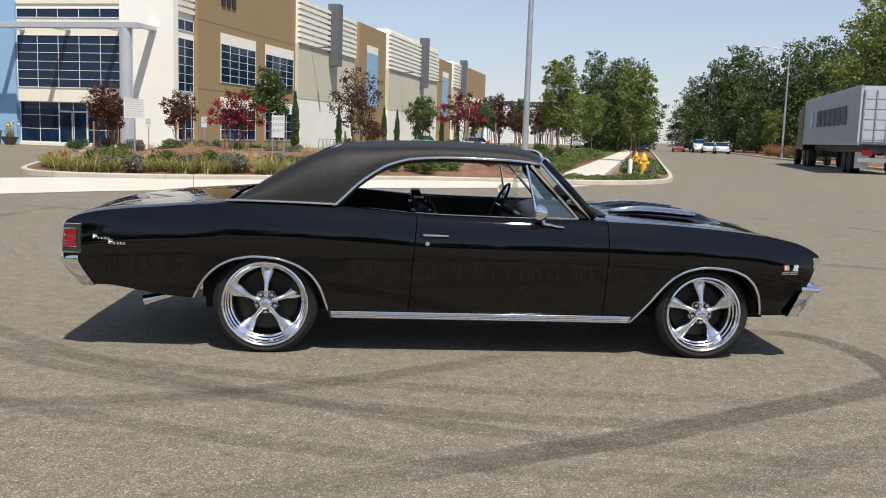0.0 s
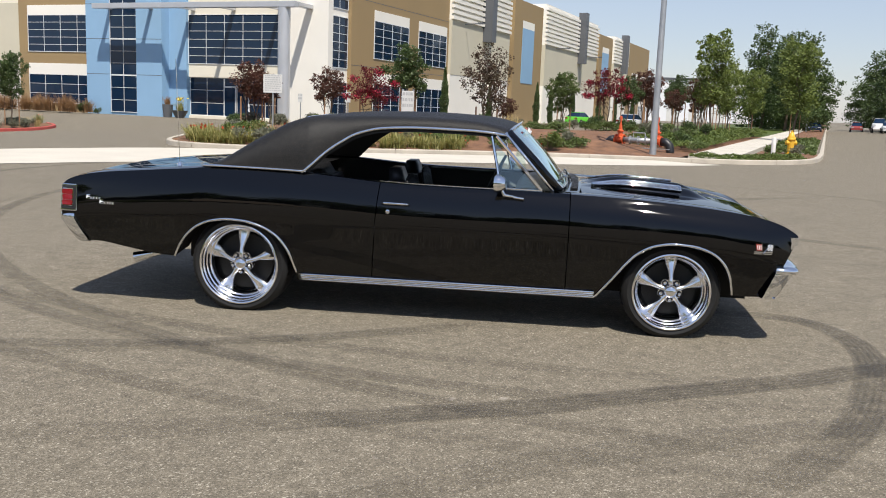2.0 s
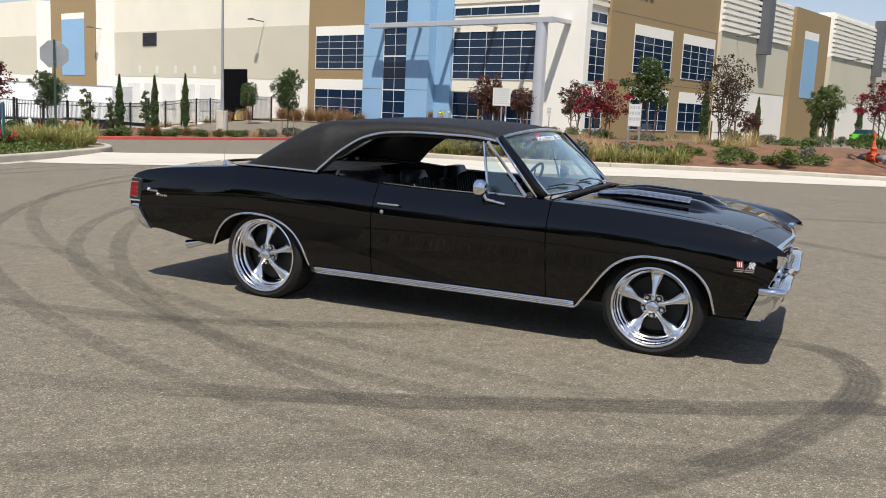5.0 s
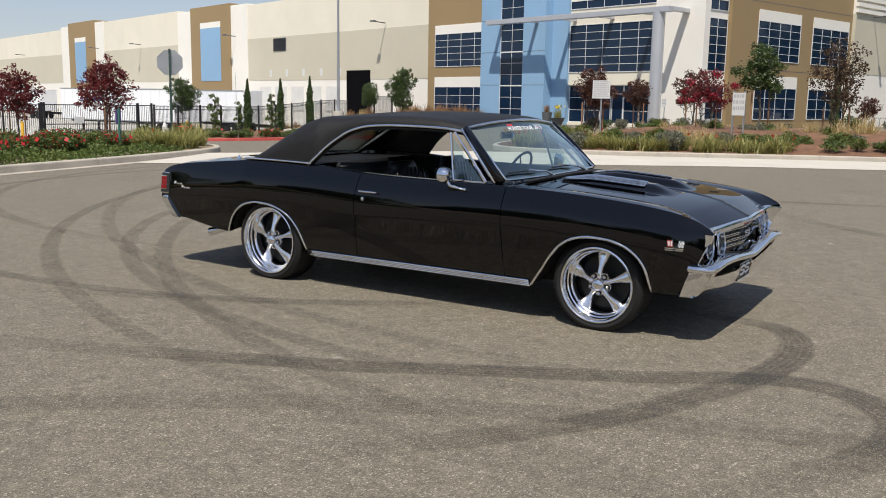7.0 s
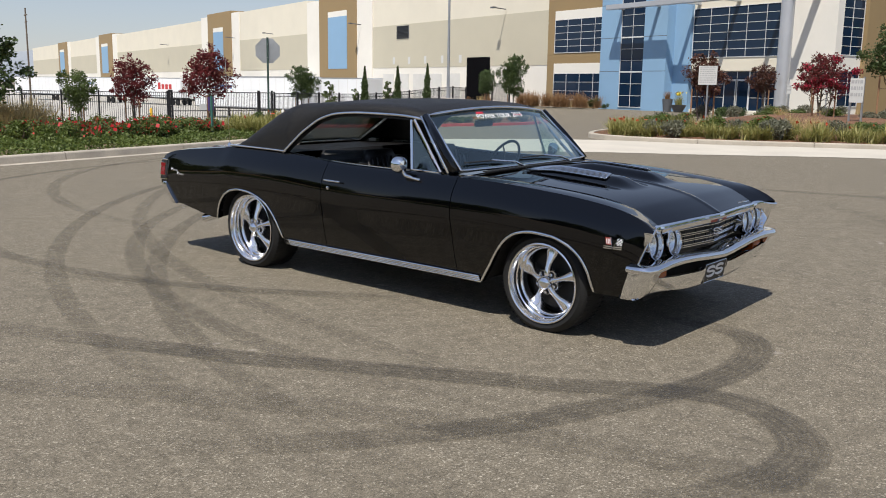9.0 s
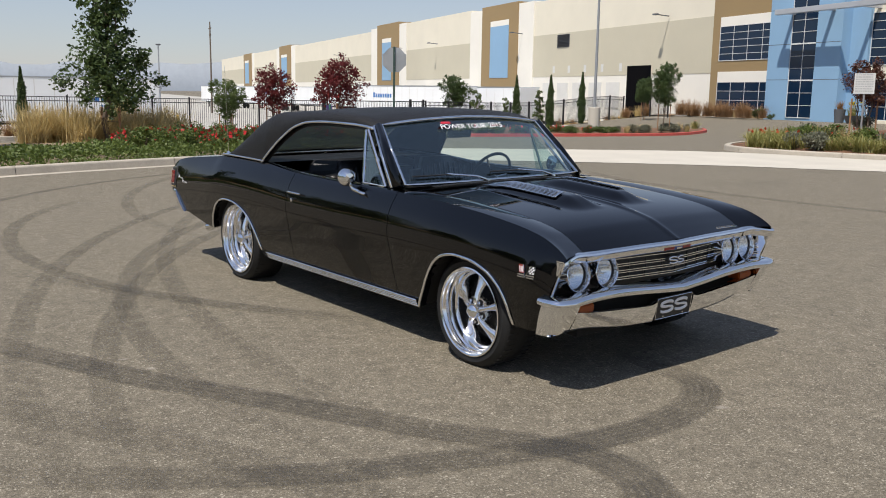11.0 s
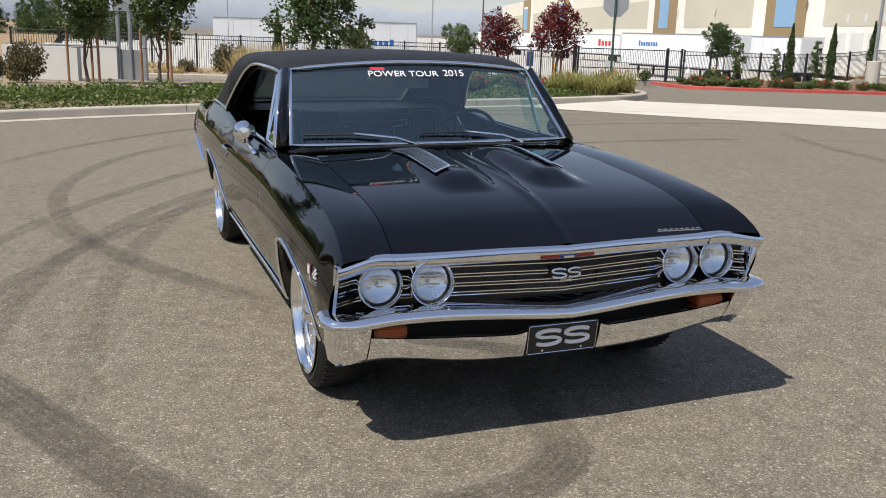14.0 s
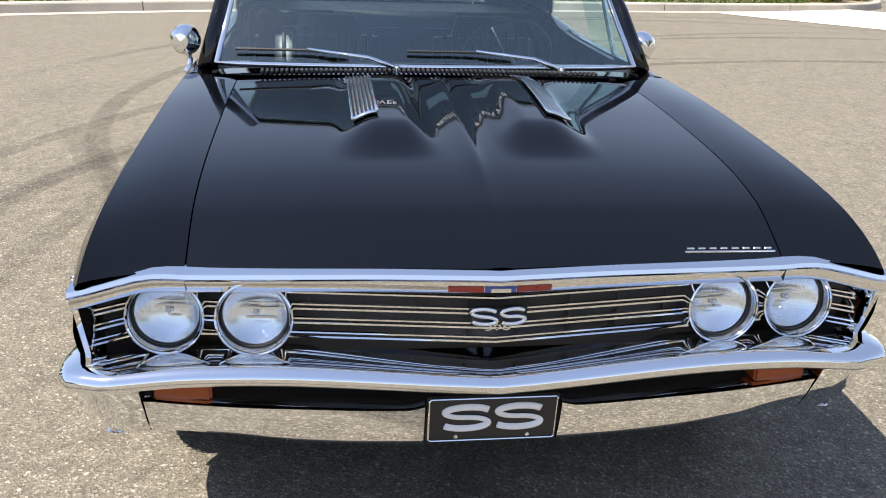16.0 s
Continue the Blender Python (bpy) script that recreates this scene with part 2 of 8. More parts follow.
def raw(verts, faces, smooth=False):
    me = bpy.data.meshes.new("mesh")
    me.from_pydata([tuple(v) for v in verts], [], faces)
    if smooth:
        me.shade_smooth()
    return me


def ob_of(name, mesh, mat, parent=None, label=""):
    mesh.name = name
    if mat is not None and not mesh.materials:
        mesh.materials.append(mat)
    o = new(name, mesh)
    o.parent = parent
    return tagged(o, label)


class Shape:
    """Collects faces of several simple solids into one mesh."""

    def __init__(self):
        self.v, self.f = [], []

    def add(self, verts, faces):
        k = len(self.v)
        self.v += [tuple(p) for p in verts]
        self.f += [tuple(i + k for i in q) for q in faces]
        return self

    def box(self, x0, x1, y0, y1, z0, z1, m=None):
        x0, x1, y0, y1, z0, z1 = min(x0, x1), max(x0, x1), min(y0, y1), max(y0, y1), min(z0, z1), max(z0, z1)
        v = [(x, y, z) for z in (z0, z1) for y in (y0, y1) for x in (x0, x1)]
        if m:
            v = [m @ Vector(p) for p in v]
        return self.add(v, [(0, 2, 3, 1), (4, 5, 7, 6), (0, 1, 5, 4), (2, 6, 7, 3), (0, 4, 6, 2), (1, 3, 7, 5)])

    def chamfer(self, x0, x1, y0, y1, z0, z1, b, m=None):
        """A box with all its edges broken."""
        bm = bmesh.new()
        bmesh.ops.create_cube(bm, size=1.0)
        for w in bm.verts:
            w.co = ((x0 + x1) / 2 + w.co.x * abs(x1 - x0), (y0 + y1) / 2 + w.co.y * abs(y1 - y0), (z0 + z1) / 2 + w.co.z * abs(z1 - z0))
        bmesh.ops.bevel(bm, geom=bm.edges[:], offset=b, segments=2, affect="EDGES")
        bm.verts.index_update()
        vs = [w.co.copy() for w in bm.verts]
        if m:
            vs = [m @ p for p in vs]
        self.add(vs, [tuple(w.index for w in f.verts) for f in bm.faces])
        bm.free()
        return self

    def tube(self, pts, r, n=8, caps=True, flat=1.0, close=False):
        """A round rod along points; r may be one number or one per point."""
        pts = [Vector(p) for p in pts]
        rs = r if isinstance(r, (list, tuple)) else [r] * len(pts)
        verts, faces, last = [], [], None
        m = len(pts)
        for i, p in enumerate(pts):
            d = (pts[(i + 1) % m if close else min(i + 1, m - 1)] - pts[(i - 1) % m if close else max(i - 1, 0)]).normalized()
            if last is None:
                a = Vector((0, 0, 1)) if abs(d.z) < 0.9 else Vector((1, 0, 0))
            else:
                a = last
            a = (a - d * a.dot(d)).normalized()
            last = a
            b = d.cross(a)
            for k in range(n):
                t = 2 * math.pi * k / n
                verts.append(p + (a * math.cos(t) * flat + b * math.sin(t)) * rs[i])
        for i in range(m if close else m - 1):
            for k in range(n):
                j = (i + 1) % m
                faces.append((i * n + k, i * n + (k + 1) % n, j * n + (k + 1) % n, j * n + k))
        if caps and not close:
            faces += [tuple(range(n))[::-1], tuple((m - 1) * n + k for k in range(n))]
        return self.add(verts, faces)

    def lathe(self, prof, n=24, m=None, close=False):
        """Turns (radius, height) pairs round the z axis."""
        verts, faces = [], []
        k = len(prof)
        for r, h in prof:
            for i in range(n):
                a = 2 * math.pi * i / n
                p = Vector((r * math.cos(a), r * math.sin(a), h))
                verts.append(m @ p if m else p)
        for j in range(k if close else k - 1):
            for i in range(n):
                q = (j + 1) % k
                faces.append((j * n + i, j * n + (i + 1) % n, q * n + (i + 1) % n, q * n + i))
        return self.add(verts, faces)

    def grid(self, rows, flip=False):
        """A sheet through rows of points of equal length."""
        k, n = len(rows), len(rows[0])
        verts = [p for r in rows for p in r]
        faces = [(j * n + i, j * n + i + 1, (j + 1) * n + i + 1, (j + 1) * n + i) for j in range(k - 1) for i in range(n - 1)]
        return self.add(verts, [f[::-1] for f in faces] if flip else faces)

    def mesh(self, smooth=False, angle=None):
        me = raw(self.v, self.f, smooth or angle is not None)
        if angle is not None:
            me.set_sharp_from_angle(angle=radians(angle))
        return me

    def put(self, name, mat, parent=None, label="", smooth=False, angle=None):
        return ob_of(name, self.mesh(smooth, angle), mat, parent, label)


def thing(name, label, category, m=None, group="", kind=""):
    """An Empty at the base of a thing, to carry its parts."""
    e = new(name)
    e.empty_display_size = 0.2
    if m is not None:
        e.matrix_world = m
    return tagged(e, label, category, group, kind)


def ease(a, b, x):
    t = min(1.0, max(0.0, (x - a) / (b - a)))
    return t * t * (3 - 2 * t)


def curve(*pts):
    """A smooth monotone curve through (x, y) pairs, as a function."""
    xs, ys = np.array([p[0] for p in pts], float), np.array([p[1] for p in pts], float)
    h, d = np.diff(xs), np.diff(ys) / np.diff(xs)
    m = np.zeros(len(xs))
    m[0], m[-1] = d[0], d[-1]
    for i in range(1, len(xs) - 1):
        if d[i - 1] * d[i] > 0:
            w1, w2 = 2 * h[i] + h[i - 1], h[i] + 2 * h[i - 1]
            m[i] = (w1 + w2) / (w1 / d[i - 1] + w2 / d[i])

    def f(x):
        x = min(max(x, xs[0]), xs[-1])
        i = min(int(np.searchsorted(xs, x, side="right")) - 1, len(xs) - 2)
        i = max(i, 0)
        t = (x - xs[i]) / h[i]
        return float((1 + 2 * t) * (1 - t) ** 2 * ys[i] + t * (1 - t) ** 2 * h[i] * m[i] + t * t * (3 - 2 * t) * ys[i + 1] + t * t * (t - 1) * h[i] * m[i + 1])
    return f


# The streets and the warehouse share one grid, turned from the world's axes.
GRID_TURN = 12.5
GRID = pose(0, 0, 0, 0, 0, -GRID_TURN)


def lay(p, q):
    """Height of the ground at a place of the street grid."""
    x, y = 0.9763 * p + 0.2164 * q, 0.9763 * q - 0.2164 * p
    crown = 0.05 * (ease(2.0, 9.5, y) - ease(12, 28, y)) * ease(-18, -8, x)
    drop = 0.6 * ease(-20, -38, p) + 0.6 * ease(-38, -56, p) + 0.7 * ease(-56, -68, p)
    back = ease(33, 54, q) * (1 - ease(-62, -74, p))
    return crown - drop * (1 - back) - 0.1 * ease(-20, -40, p) * back + 0.35 * ease(3, 10, p) * ease(30, 40, q)


def at_grid(p, q, z=None, turn=0.0):
    """A pose standing on the ground at a place of the street grid."""
    return GRID @ pose(p, q, lay(p, q) if z is None else z, 0, 0, turn)


def grid_of(x, y):
    v = GRID.inverted() @ Vector((x, y, 0))
    return v.x, v.y

# ---- ground, kerbs and beds (street grid) ----


def spline(pts, n=8):
    """A smooth line through plan points."""
    out = []
    P = [Vector((*p, 0)) for p in pts]
    for i in range(len(P) - 1):
        a, b, c, d = P[max(i - 1, 0)], P[i], P[i + 1], P[min(i + 2, len(P) - 1)]
        for k in range(n):
            t = k / n
            out.append(0.5 * ((2 * b) + (c - a) * t + (2 * a - 5 * b + 4 * c - d) * t * t + (3 * b - a - 3 * c + d) * t ** 3))
    out.append(P[-1])
    return [(p.x, p.y) for p in out]


def normals(line):
    """For each point of a plan line, the unit vector to its left."""
    res = []
    for i in range(len(line)):
        a, b = Vector(line[max(i - 1, 0)]), Vector(line[min(i + 1, len(line) - 1)])
        d = (b - a).normalized()
        res.append(Vector((-d.y, d.x)))
    return res


def ground_sheet():
    def steps():
        a = [-1500, -700, -400, -250, -170, -120]
        a += list(range(-100, -64, 4)) + list(np.arange(-62, 12, 1.0)) + list(range(13, 60, 6)) + [70, 100, 150, 250, 400, 700, 1500]
        return [float(x) for x in a]
    ps = steps()
    qs = [-1500.0, -700, -300, -150, -80, -50, -30] + list(np.arange(-24, 62, 1.5)) + [66, 75, 90, 120, 170, 250, 400, 800, 1800]
    g = Shape().grid([[(p, q, lay(p, q)) for p in ps] for q in qs])
    o = g.put("ground", ASPHALT, smooth=True)
    o.matrix_world = GRID
    tagged(o, "worn grey-brown asphalt paving with fine stone grain", "asphalt", kind="structure")


ground_sheet()


def strip(name, line, w0, w1, z, mat, label, category, thick=0.0, sections=None, kind="structure"):
    """A band along a plan line between two offsets to its left, z above the ground; thick gives it side faces."""
    ns = normals(line)
    rows = []
    for (p, q), nn in zip(line, ns):
        a, b = (p + nn.x * w0, q + nn.y * w0), (p + nn.x * w1, q + nn.y * w1)
        r = [(*a, lay(*a) + z - thick), (*a, lay(*a) + z), (*b, lay(*b) + z), (*b, lay(*b) + z - thick)] if thick else [(*a, lay(*a) + z), (*b, lay(*b) + z)]
        rows.append(r)
    o = Shape().grid(rows, flip=True).put(name, mat)
    o.matrix_world = GRID
    return tagged(o, label, category, kind=kind)


def kerb(line, mat, label, h=0.15, w=0.16, face=0.03, name="kerb", joint=3.0):
    """A kerb on the left of a line, with a battered face, a rounded top edge and joints."""
    ns = normals(line)
    prof = [(0.0, -0.03), (face * 0.7, h - 0.03), (face, h - 0.012), (face + 0.02, h), (face + w, h), (face + w + 0.01, h - 0.08)]
    run, rows, s = 0.0, [], Shape()
    for i, ((p, q), nn) in enumerate(zip(line, ns)):
        if i:
            run += math.hypot(p - line[i - 1][0], q - line[i - 1][1])
        rows.append([(p + nn.x * a, q + nn.y * a, lay(p, q) + z) for a, z in prof])
        if run > joint and i < len(line) - 1:
            s.grid(rows, flip=True)
            d = Vector((nn.y, -nn.x)) * 0.012
            rows = [[(x + d.x, y + d.y, z) for x, y, z in rows[-1]]]
            run = 0.0
    s.grid(rows, flip=True)
    o = s.put(name, mat)
    o.matrix_world = GRID
    return tagged(o, label, "kerb", kind="structure")


def bed(name, outline, z, crown, mat, label, category="planting bed", rough=0.05, cells=1.0):
    """A planted mound inside a plan outline: a sheet that swells towards its middle."""
    P = np.array(outline)
    lo, hi = P.min(0), P.max(0)
    bm = bmesh.new()
    vs = [bm.verts.new((p, q, 0)) for p, q in outline]
    f = bm.faces.new(vs)
    bmesh.ops.triangulate(bm, faces=[f])
    for _ in range(5):
        long = [e for e in bm.edges if e.calc_length() > cells * 1.6]
        if not long:
            break
        bmesh.ops.subdivide_edges(bm, edges=long, cuts=1, use_grid_fill=False)
        bmesh.ops.triangulate(bm, faces=[q for q in bm.faces if len(q.verts) > 3])
    edge = P
    nxt = np.roll(P, -1, axis=0)
    for v in bm.verts:
        c = np.array((v.co.x, v.co.y))
        d = nxt - edge
        t = np.clip(((c - edge) * d).sum(1) / np.maximum((d * d).sum(1), 1e-9), 0, 1)
        far = np.sqrt((((edge + d * t[:, None]) - c) ** 2).sum(1)).min()
        v.co.z = lay(*c) + z + crown * ease(0, 5, far) + rough * noise.noise((c[0] * 0.9, c[1] * 0.9, 0)) * ease(0, 1, far)
    bmesh.ops.recalc_face_normals(bm, faces=bm.faces[:])
    me = bpy.data.meshes.new(name)
    bm.to_mesh(me)
    bm.free()
    if me.polygons and sum(p.normal.z for p in me.polygons) < 0:
        me.flip_normals()
    me.shade_smooth()
    o = ob_of(name, me, mat)
    o.matrix_world = GRID
    return tagged(o, label, category, kind="structure")


# island between the street and the warehouse court, then the street corner and the road away
EDGE_A = spline([(-26.5, 38.5), (-24.2, 34.2), (-21.6, 29.2), (-19.3, 25.2), (-17.8, 22.9), (-16.4, 21.8), (-14.6, 21.8), (-12.6, 22.9), (-10.2, 25.1), (-7.4, 27.7), (-4.8, 29.0), (-2.6, 29.9), (-0.6, 31.2), (0.6, 33.2), (1.15, 36.0), (1.3, 42)], 6) + [(1.3, 52), (1.3, 70), (1.3, 100), (1.3, 150), (1.3, 250), (1.3, 400)]
EDGE_C = spline([(4.0, -9.0), (-1.5, -6.4), (-6.0, -3.6), (-8.8, -1.0), (-10.6, 0.9), (-12.2, 3.1), (-13.7, 5.9), (-15.1, 8.3), (-16.4, 10.3), (-17.8, 12.2), (-19.0, 13.4), (-20.6, 14.0), (-22.6, 13.8)], 6)
kerb(EDGE_A, CURB_CONCRETE, "pale concrete kerb round the planted island")
kerb(EDGE_C[11:], CURB_CONCRETE, "weathered concrete kerb along the rose bed")
# pale concrete gutter and drive apron
GUTTER = spline([(-15.6, 9.6), (-14.6, 11.0), (-13.6, 12.8), (-12.7, 14.9), (-11.3, 17.6), (-9.9, 19.4), (-8.2, 21.9), (-6.2, 23.9), (-4.2, 25.9), (-2.3, 28.2), (-1.6, 29.6)], 6)
APRON_IN = spline([(-18.3, 12.6), (-17.9, 13.4), (-17.6, 14.6), (-17.2, 15.8), (-16.6, 17.8), (-15.9, 19.8), (-14.5, 21.5), (-12.3, 22.7), (-9.9, 25.0), (-6.7, 27.8), (-3.6, 29.4)], 6)


def apron():
    s = Shape()
    n = len(GUTTER)
    cuts = 6
    for i in range(n - 1):
        for k in range(cuts):
            quad = []
            for j, f in ((i, k), (i, k + 1), (i + 1, k + 1), (i + 1, k)):
                a, b = GUTTER[j], APRON_IN[j]
                p, q = a[0] + (b[0] - a[0]) * f / cuts, a[1] + (b[1] - a[1]) * f / cuts
                quad.append((p, q, lay(p, q) + 0.008 + 0.03 * (f / cuts) ** 2))
            s.add(quad, [(0, 1, 2, 3)])
    o = s.put("pavement", CONCRETE)
    o.matrix_world = GRID
    tagged(o, "sun-bleached concrete gutter and drive apron", "pavement", kind="structure")
    if o.data.polygons[0].normal.z < 0:
        o.data.flip_normals()


apron()
EDGE_C_GUT = [pq for pq in EDGE_C if pq[0] < 3]
strip("gutter", EDGE_C_GUT[:-18], -0.28, 0.01, 0.006, CURB_CONCRETE, "narrow concrete gutter along the kerb", "gutter")

# the red fire-lane kerb island in front of the yard
EDGE_R = spline([(-42.5, 20.8), (-39.2, 20.4), (-36.9, 20.8), (-36.0, 22.4), (-35.7, 25.3), (-35.7, 29.8), (-36.4, 34.6), (-38.4, 38.2), (-41.0, 40.2)], 6)
kerb(EDGE_R, RED_CURB, "red-painted fire lane kerb with faded paint")

ISLAND_A = [(p + n.x * 0.17, q + n.y * 0.17) for (p, q), n in zip(EDGE_A, normals(EDGE_A)) if q < 41]
WEST_A = [c for c in ISLAND_A if c[0] < -3.15]
EAST_A = [c for c in ISLAND_A if c[0] > -1.2]
bed("planting_bed", WEST_A + [(-3.1, 31), (-3.1, 48), (-3.1, 72), (-6, 72), (-9, 60), (-12, 44), (-16.0, 41.5), (-22.0, 40.5)], 0.12, 0.55, MULCH, "reddish bark mulch bed with scattered shrubs")
bed("planting_bed", EAST_A + [(-1.2, 41), (-1.2, 36)], 0.12, 0.06, MULCH, "narrow mulch strip between walk and kerb")
ISLAND_C = [(p + n.x * 0.17, q + n.y * 0.17) for (p, q), n in zip(EDGE_C, normals(EDGE_C))]
bed("planting_bed", ISLAND_C + [(-24, 12.4), (-25.0, 9), (-23.6, 6.4), (-20.6, 3.0), (-18.9, 0.6), (-18.6, -1.6), (-20.0, -6), (-16, -16), (0, -20)], 0.13, 0.15, SOIL, "earth bed under roses and groundcover")
ISLAND_R = [(p + n.x * 0.17, q + n.y * 0.17) for (p, q), n in zip(EDGE_R, normals(EDGE_R))]
bed("planting_bed", ISLAND_R + [(-46, 39), (-50, 34), (-50, 27.5), (-45, 21.4)], 0.12, 0.2, MULCH, "mulched bed behind the red kerb")
bed("planting_bed", [(-60, 54.9), (-60, 51.5), (-66, 50.5), (-76, 49), (-84, 46), (-86, 50), (-78, 53), (-70, 54.9)], 0.1, 0.2, SOIL, "narrow bed of rusty grasses along the warehouse")

# walk beside the road away


def sidewalk():
    s = Shape()
    q = 32.0
    while q < 330:
        step = 1.5 if q < 90 else 12
        z0 = 0.17
        a0, a1 = (-3.0, -1.45)
        s.box(a0, a1, q + 0.012, q + step - 0.012, lay(-2, q) - 0.1, lay(-2, q) + z0 + 0.002 * ((q * 7) % 3))
        q += step
    o = s.put("sidewalk", CONCRETE)
    o.matrix_world = GRID
    tagged(o, "pale concrete walk in jointed slabs", "sidewalk", kind="structure")


sidewalk()
strip("verge", [(1.0, 72), (1.0, 110), (1.0, 180), (1.0, 400)], 0.0, 2.4, 0.14, MULCH, "planted verge along the road", "verge")
strip("verge", [(-3.1, 72), (-3.1, 110), (-3.1, 180), (-3.1, 400)], 0.0, 14, 0.16, LEAF_IVY, "green verge behind the walk", "verge")
# far kerb of the road away
EDGE_D = [(44, 26), (24, 34), (15.0, 44), (12.7, 56), (12.2, 70), (11.4, 84), (11.2, 105), (11.2, 140), (11.2, 250), (11.2, 400)]
kerb(spline(EDGE_D[::-1], 5), CURB_CONCRETE, "pale kerb on the far side of the road")
strip("verge", spline(EDGE_D[::-1], 5), 0.2, 26, 0.14, MULCH, "planted verge beneath the roadside trees", "verge")
# trailer yard and the dry field beyond
o = Shape().grid([[(p, q, lay(p, q) + 0.006) for p in (-700, -400, -250, -150, -100, -80, -70, -62, -58)] for q in (-60, -30, -10, 0, 6, 12, 18, 24, 30, 36, 42, 50, 55)]).put("yard", YARD)
o.matrix_world = GRID
tagged(o, "pale concrete trailer yard behind the fence", "yard", kind="structure")
o = Shape().grid([[(p, q + 0.32 * min(0, p + 22), lay(p, q) + 0.012 + 0.004 * max(0, -p - 60) + 0.6 * ease(-24, -60, p)) for p in (-900, -600, -400, -250, -150, -100, -70, -50, -36, -30, -26, -22, -20)] for q in (-900, -500, -300, -150, -90, -60, -40, -30, -20, -12, -8, -4.5)]).put("field", FIELD, smooth=True)
o.matrix_world = GRID
tagged(o, "open field of dry golden grass", "field", kind="structure")


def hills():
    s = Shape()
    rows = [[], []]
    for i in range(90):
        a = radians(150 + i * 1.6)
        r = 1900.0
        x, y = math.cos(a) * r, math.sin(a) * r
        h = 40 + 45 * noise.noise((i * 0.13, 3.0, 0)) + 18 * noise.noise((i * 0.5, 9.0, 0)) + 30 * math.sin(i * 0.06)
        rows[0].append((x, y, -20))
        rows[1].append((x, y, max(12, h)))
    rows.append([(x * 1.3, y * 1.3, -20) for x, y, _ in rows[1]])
    # the sheet's own colour carries the haze of distance
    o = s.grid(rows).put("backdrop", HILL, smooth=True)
    tagged(o, "hills on the horizon with blue-grey haze in their colour", "hills", kind="structure")


hills()

# kerbed weed bed beyond the side drive
WEED_EDGE = spline([(-27.6, -4.6), (-27.2, -2.0), (-27.4, 0.6), (-27.8, 2.2), (-29.0, 3.4), (-33.0, 3.8)], 5)
kerb(WEED_EDGE, CURB_CONCRETE, "pale kerb of the weedy bed beside the drive")
bed("planting_bed", [(p + n.x * 0.17, q + n.y * 0.17) for (p, q), n in zip(WEED_EDGE, normals(WEED_EDGE))] + [(-47, 4.0), (-47, -4.6)], 0.11, 0.1, SOIL, "dry weedy bed before the trailer fence")

# ---- the warehouse (street grid) ----
FRONT_Q, SIDE_P = 55.4, -30.9
TOP = 13.0


def window_unit(parent, u0, u1, z0, z1, cols, rows, place, depth=0.12):
    """A dark glazed window with pale bars; place(u, d, z) gives the point d outside the wall."""
    def slab(s, a0, a1, d0, d1, b0, b1):
        v = [place(a, d, b) for b in (b0, b1) for d in (d0, d1) for a in (a0, a1)]
        s.add(v, [(0, 2, 3, 1), (4, 5, 7, 6), (0, 1, 5, 4), (2, 6, 7, 3), (0, 4, 6, 2), (1, 3, 7, 5)])
    w = Shape()
    b = 0.05
    slab(w, u0, u1, 0.0, 0.05, z0, z0 + b), slab(w, u0, u1, 0.0, 0.05, z1 - b, z1)
    slab(w, u0, u0 + b, 0.0, 0.05, z0 + b, z1 - b), slab(w, u1 - b, u1, 0.0, 0.05, z0 + b, z1 - b)
    frame_ob = w.put("window", MULLION, parent)
    cw, rh = (u1 - u0) / cols, (z1 - z0) / rows
    for i in range(cols):
        for j in range(rows):
            g = Shape()
            slab(g, u0 + cw * i + 0.02, u0 + cw * (i + 1) - 0.02, 0.012, 0.02, z0 + rh * j + 0.02, z0 + rh * (j + 1) - 0.02)
            g.put("pane", DARK_GLASS, frame_ob)
    for i in range(1, cols):
        g = Shape()
        slab(g, u0 + cw * i - 0.016, u0 + cw * i + 0.016, 0.0, 0.045, z0 + b, z1 - b)
        g.put("glazing_bar", MULLION, frame_ob)
    for j in range(1, rows):
        g = Shape()
        slab(g, u0 + b, u1 - b, 0.0, 0.042, z0 + rh * j - 0.016, z0 + rh * j + 0.016)
        g.put("glazing_bar", MULLION, frame_ob)
    return frame_ob


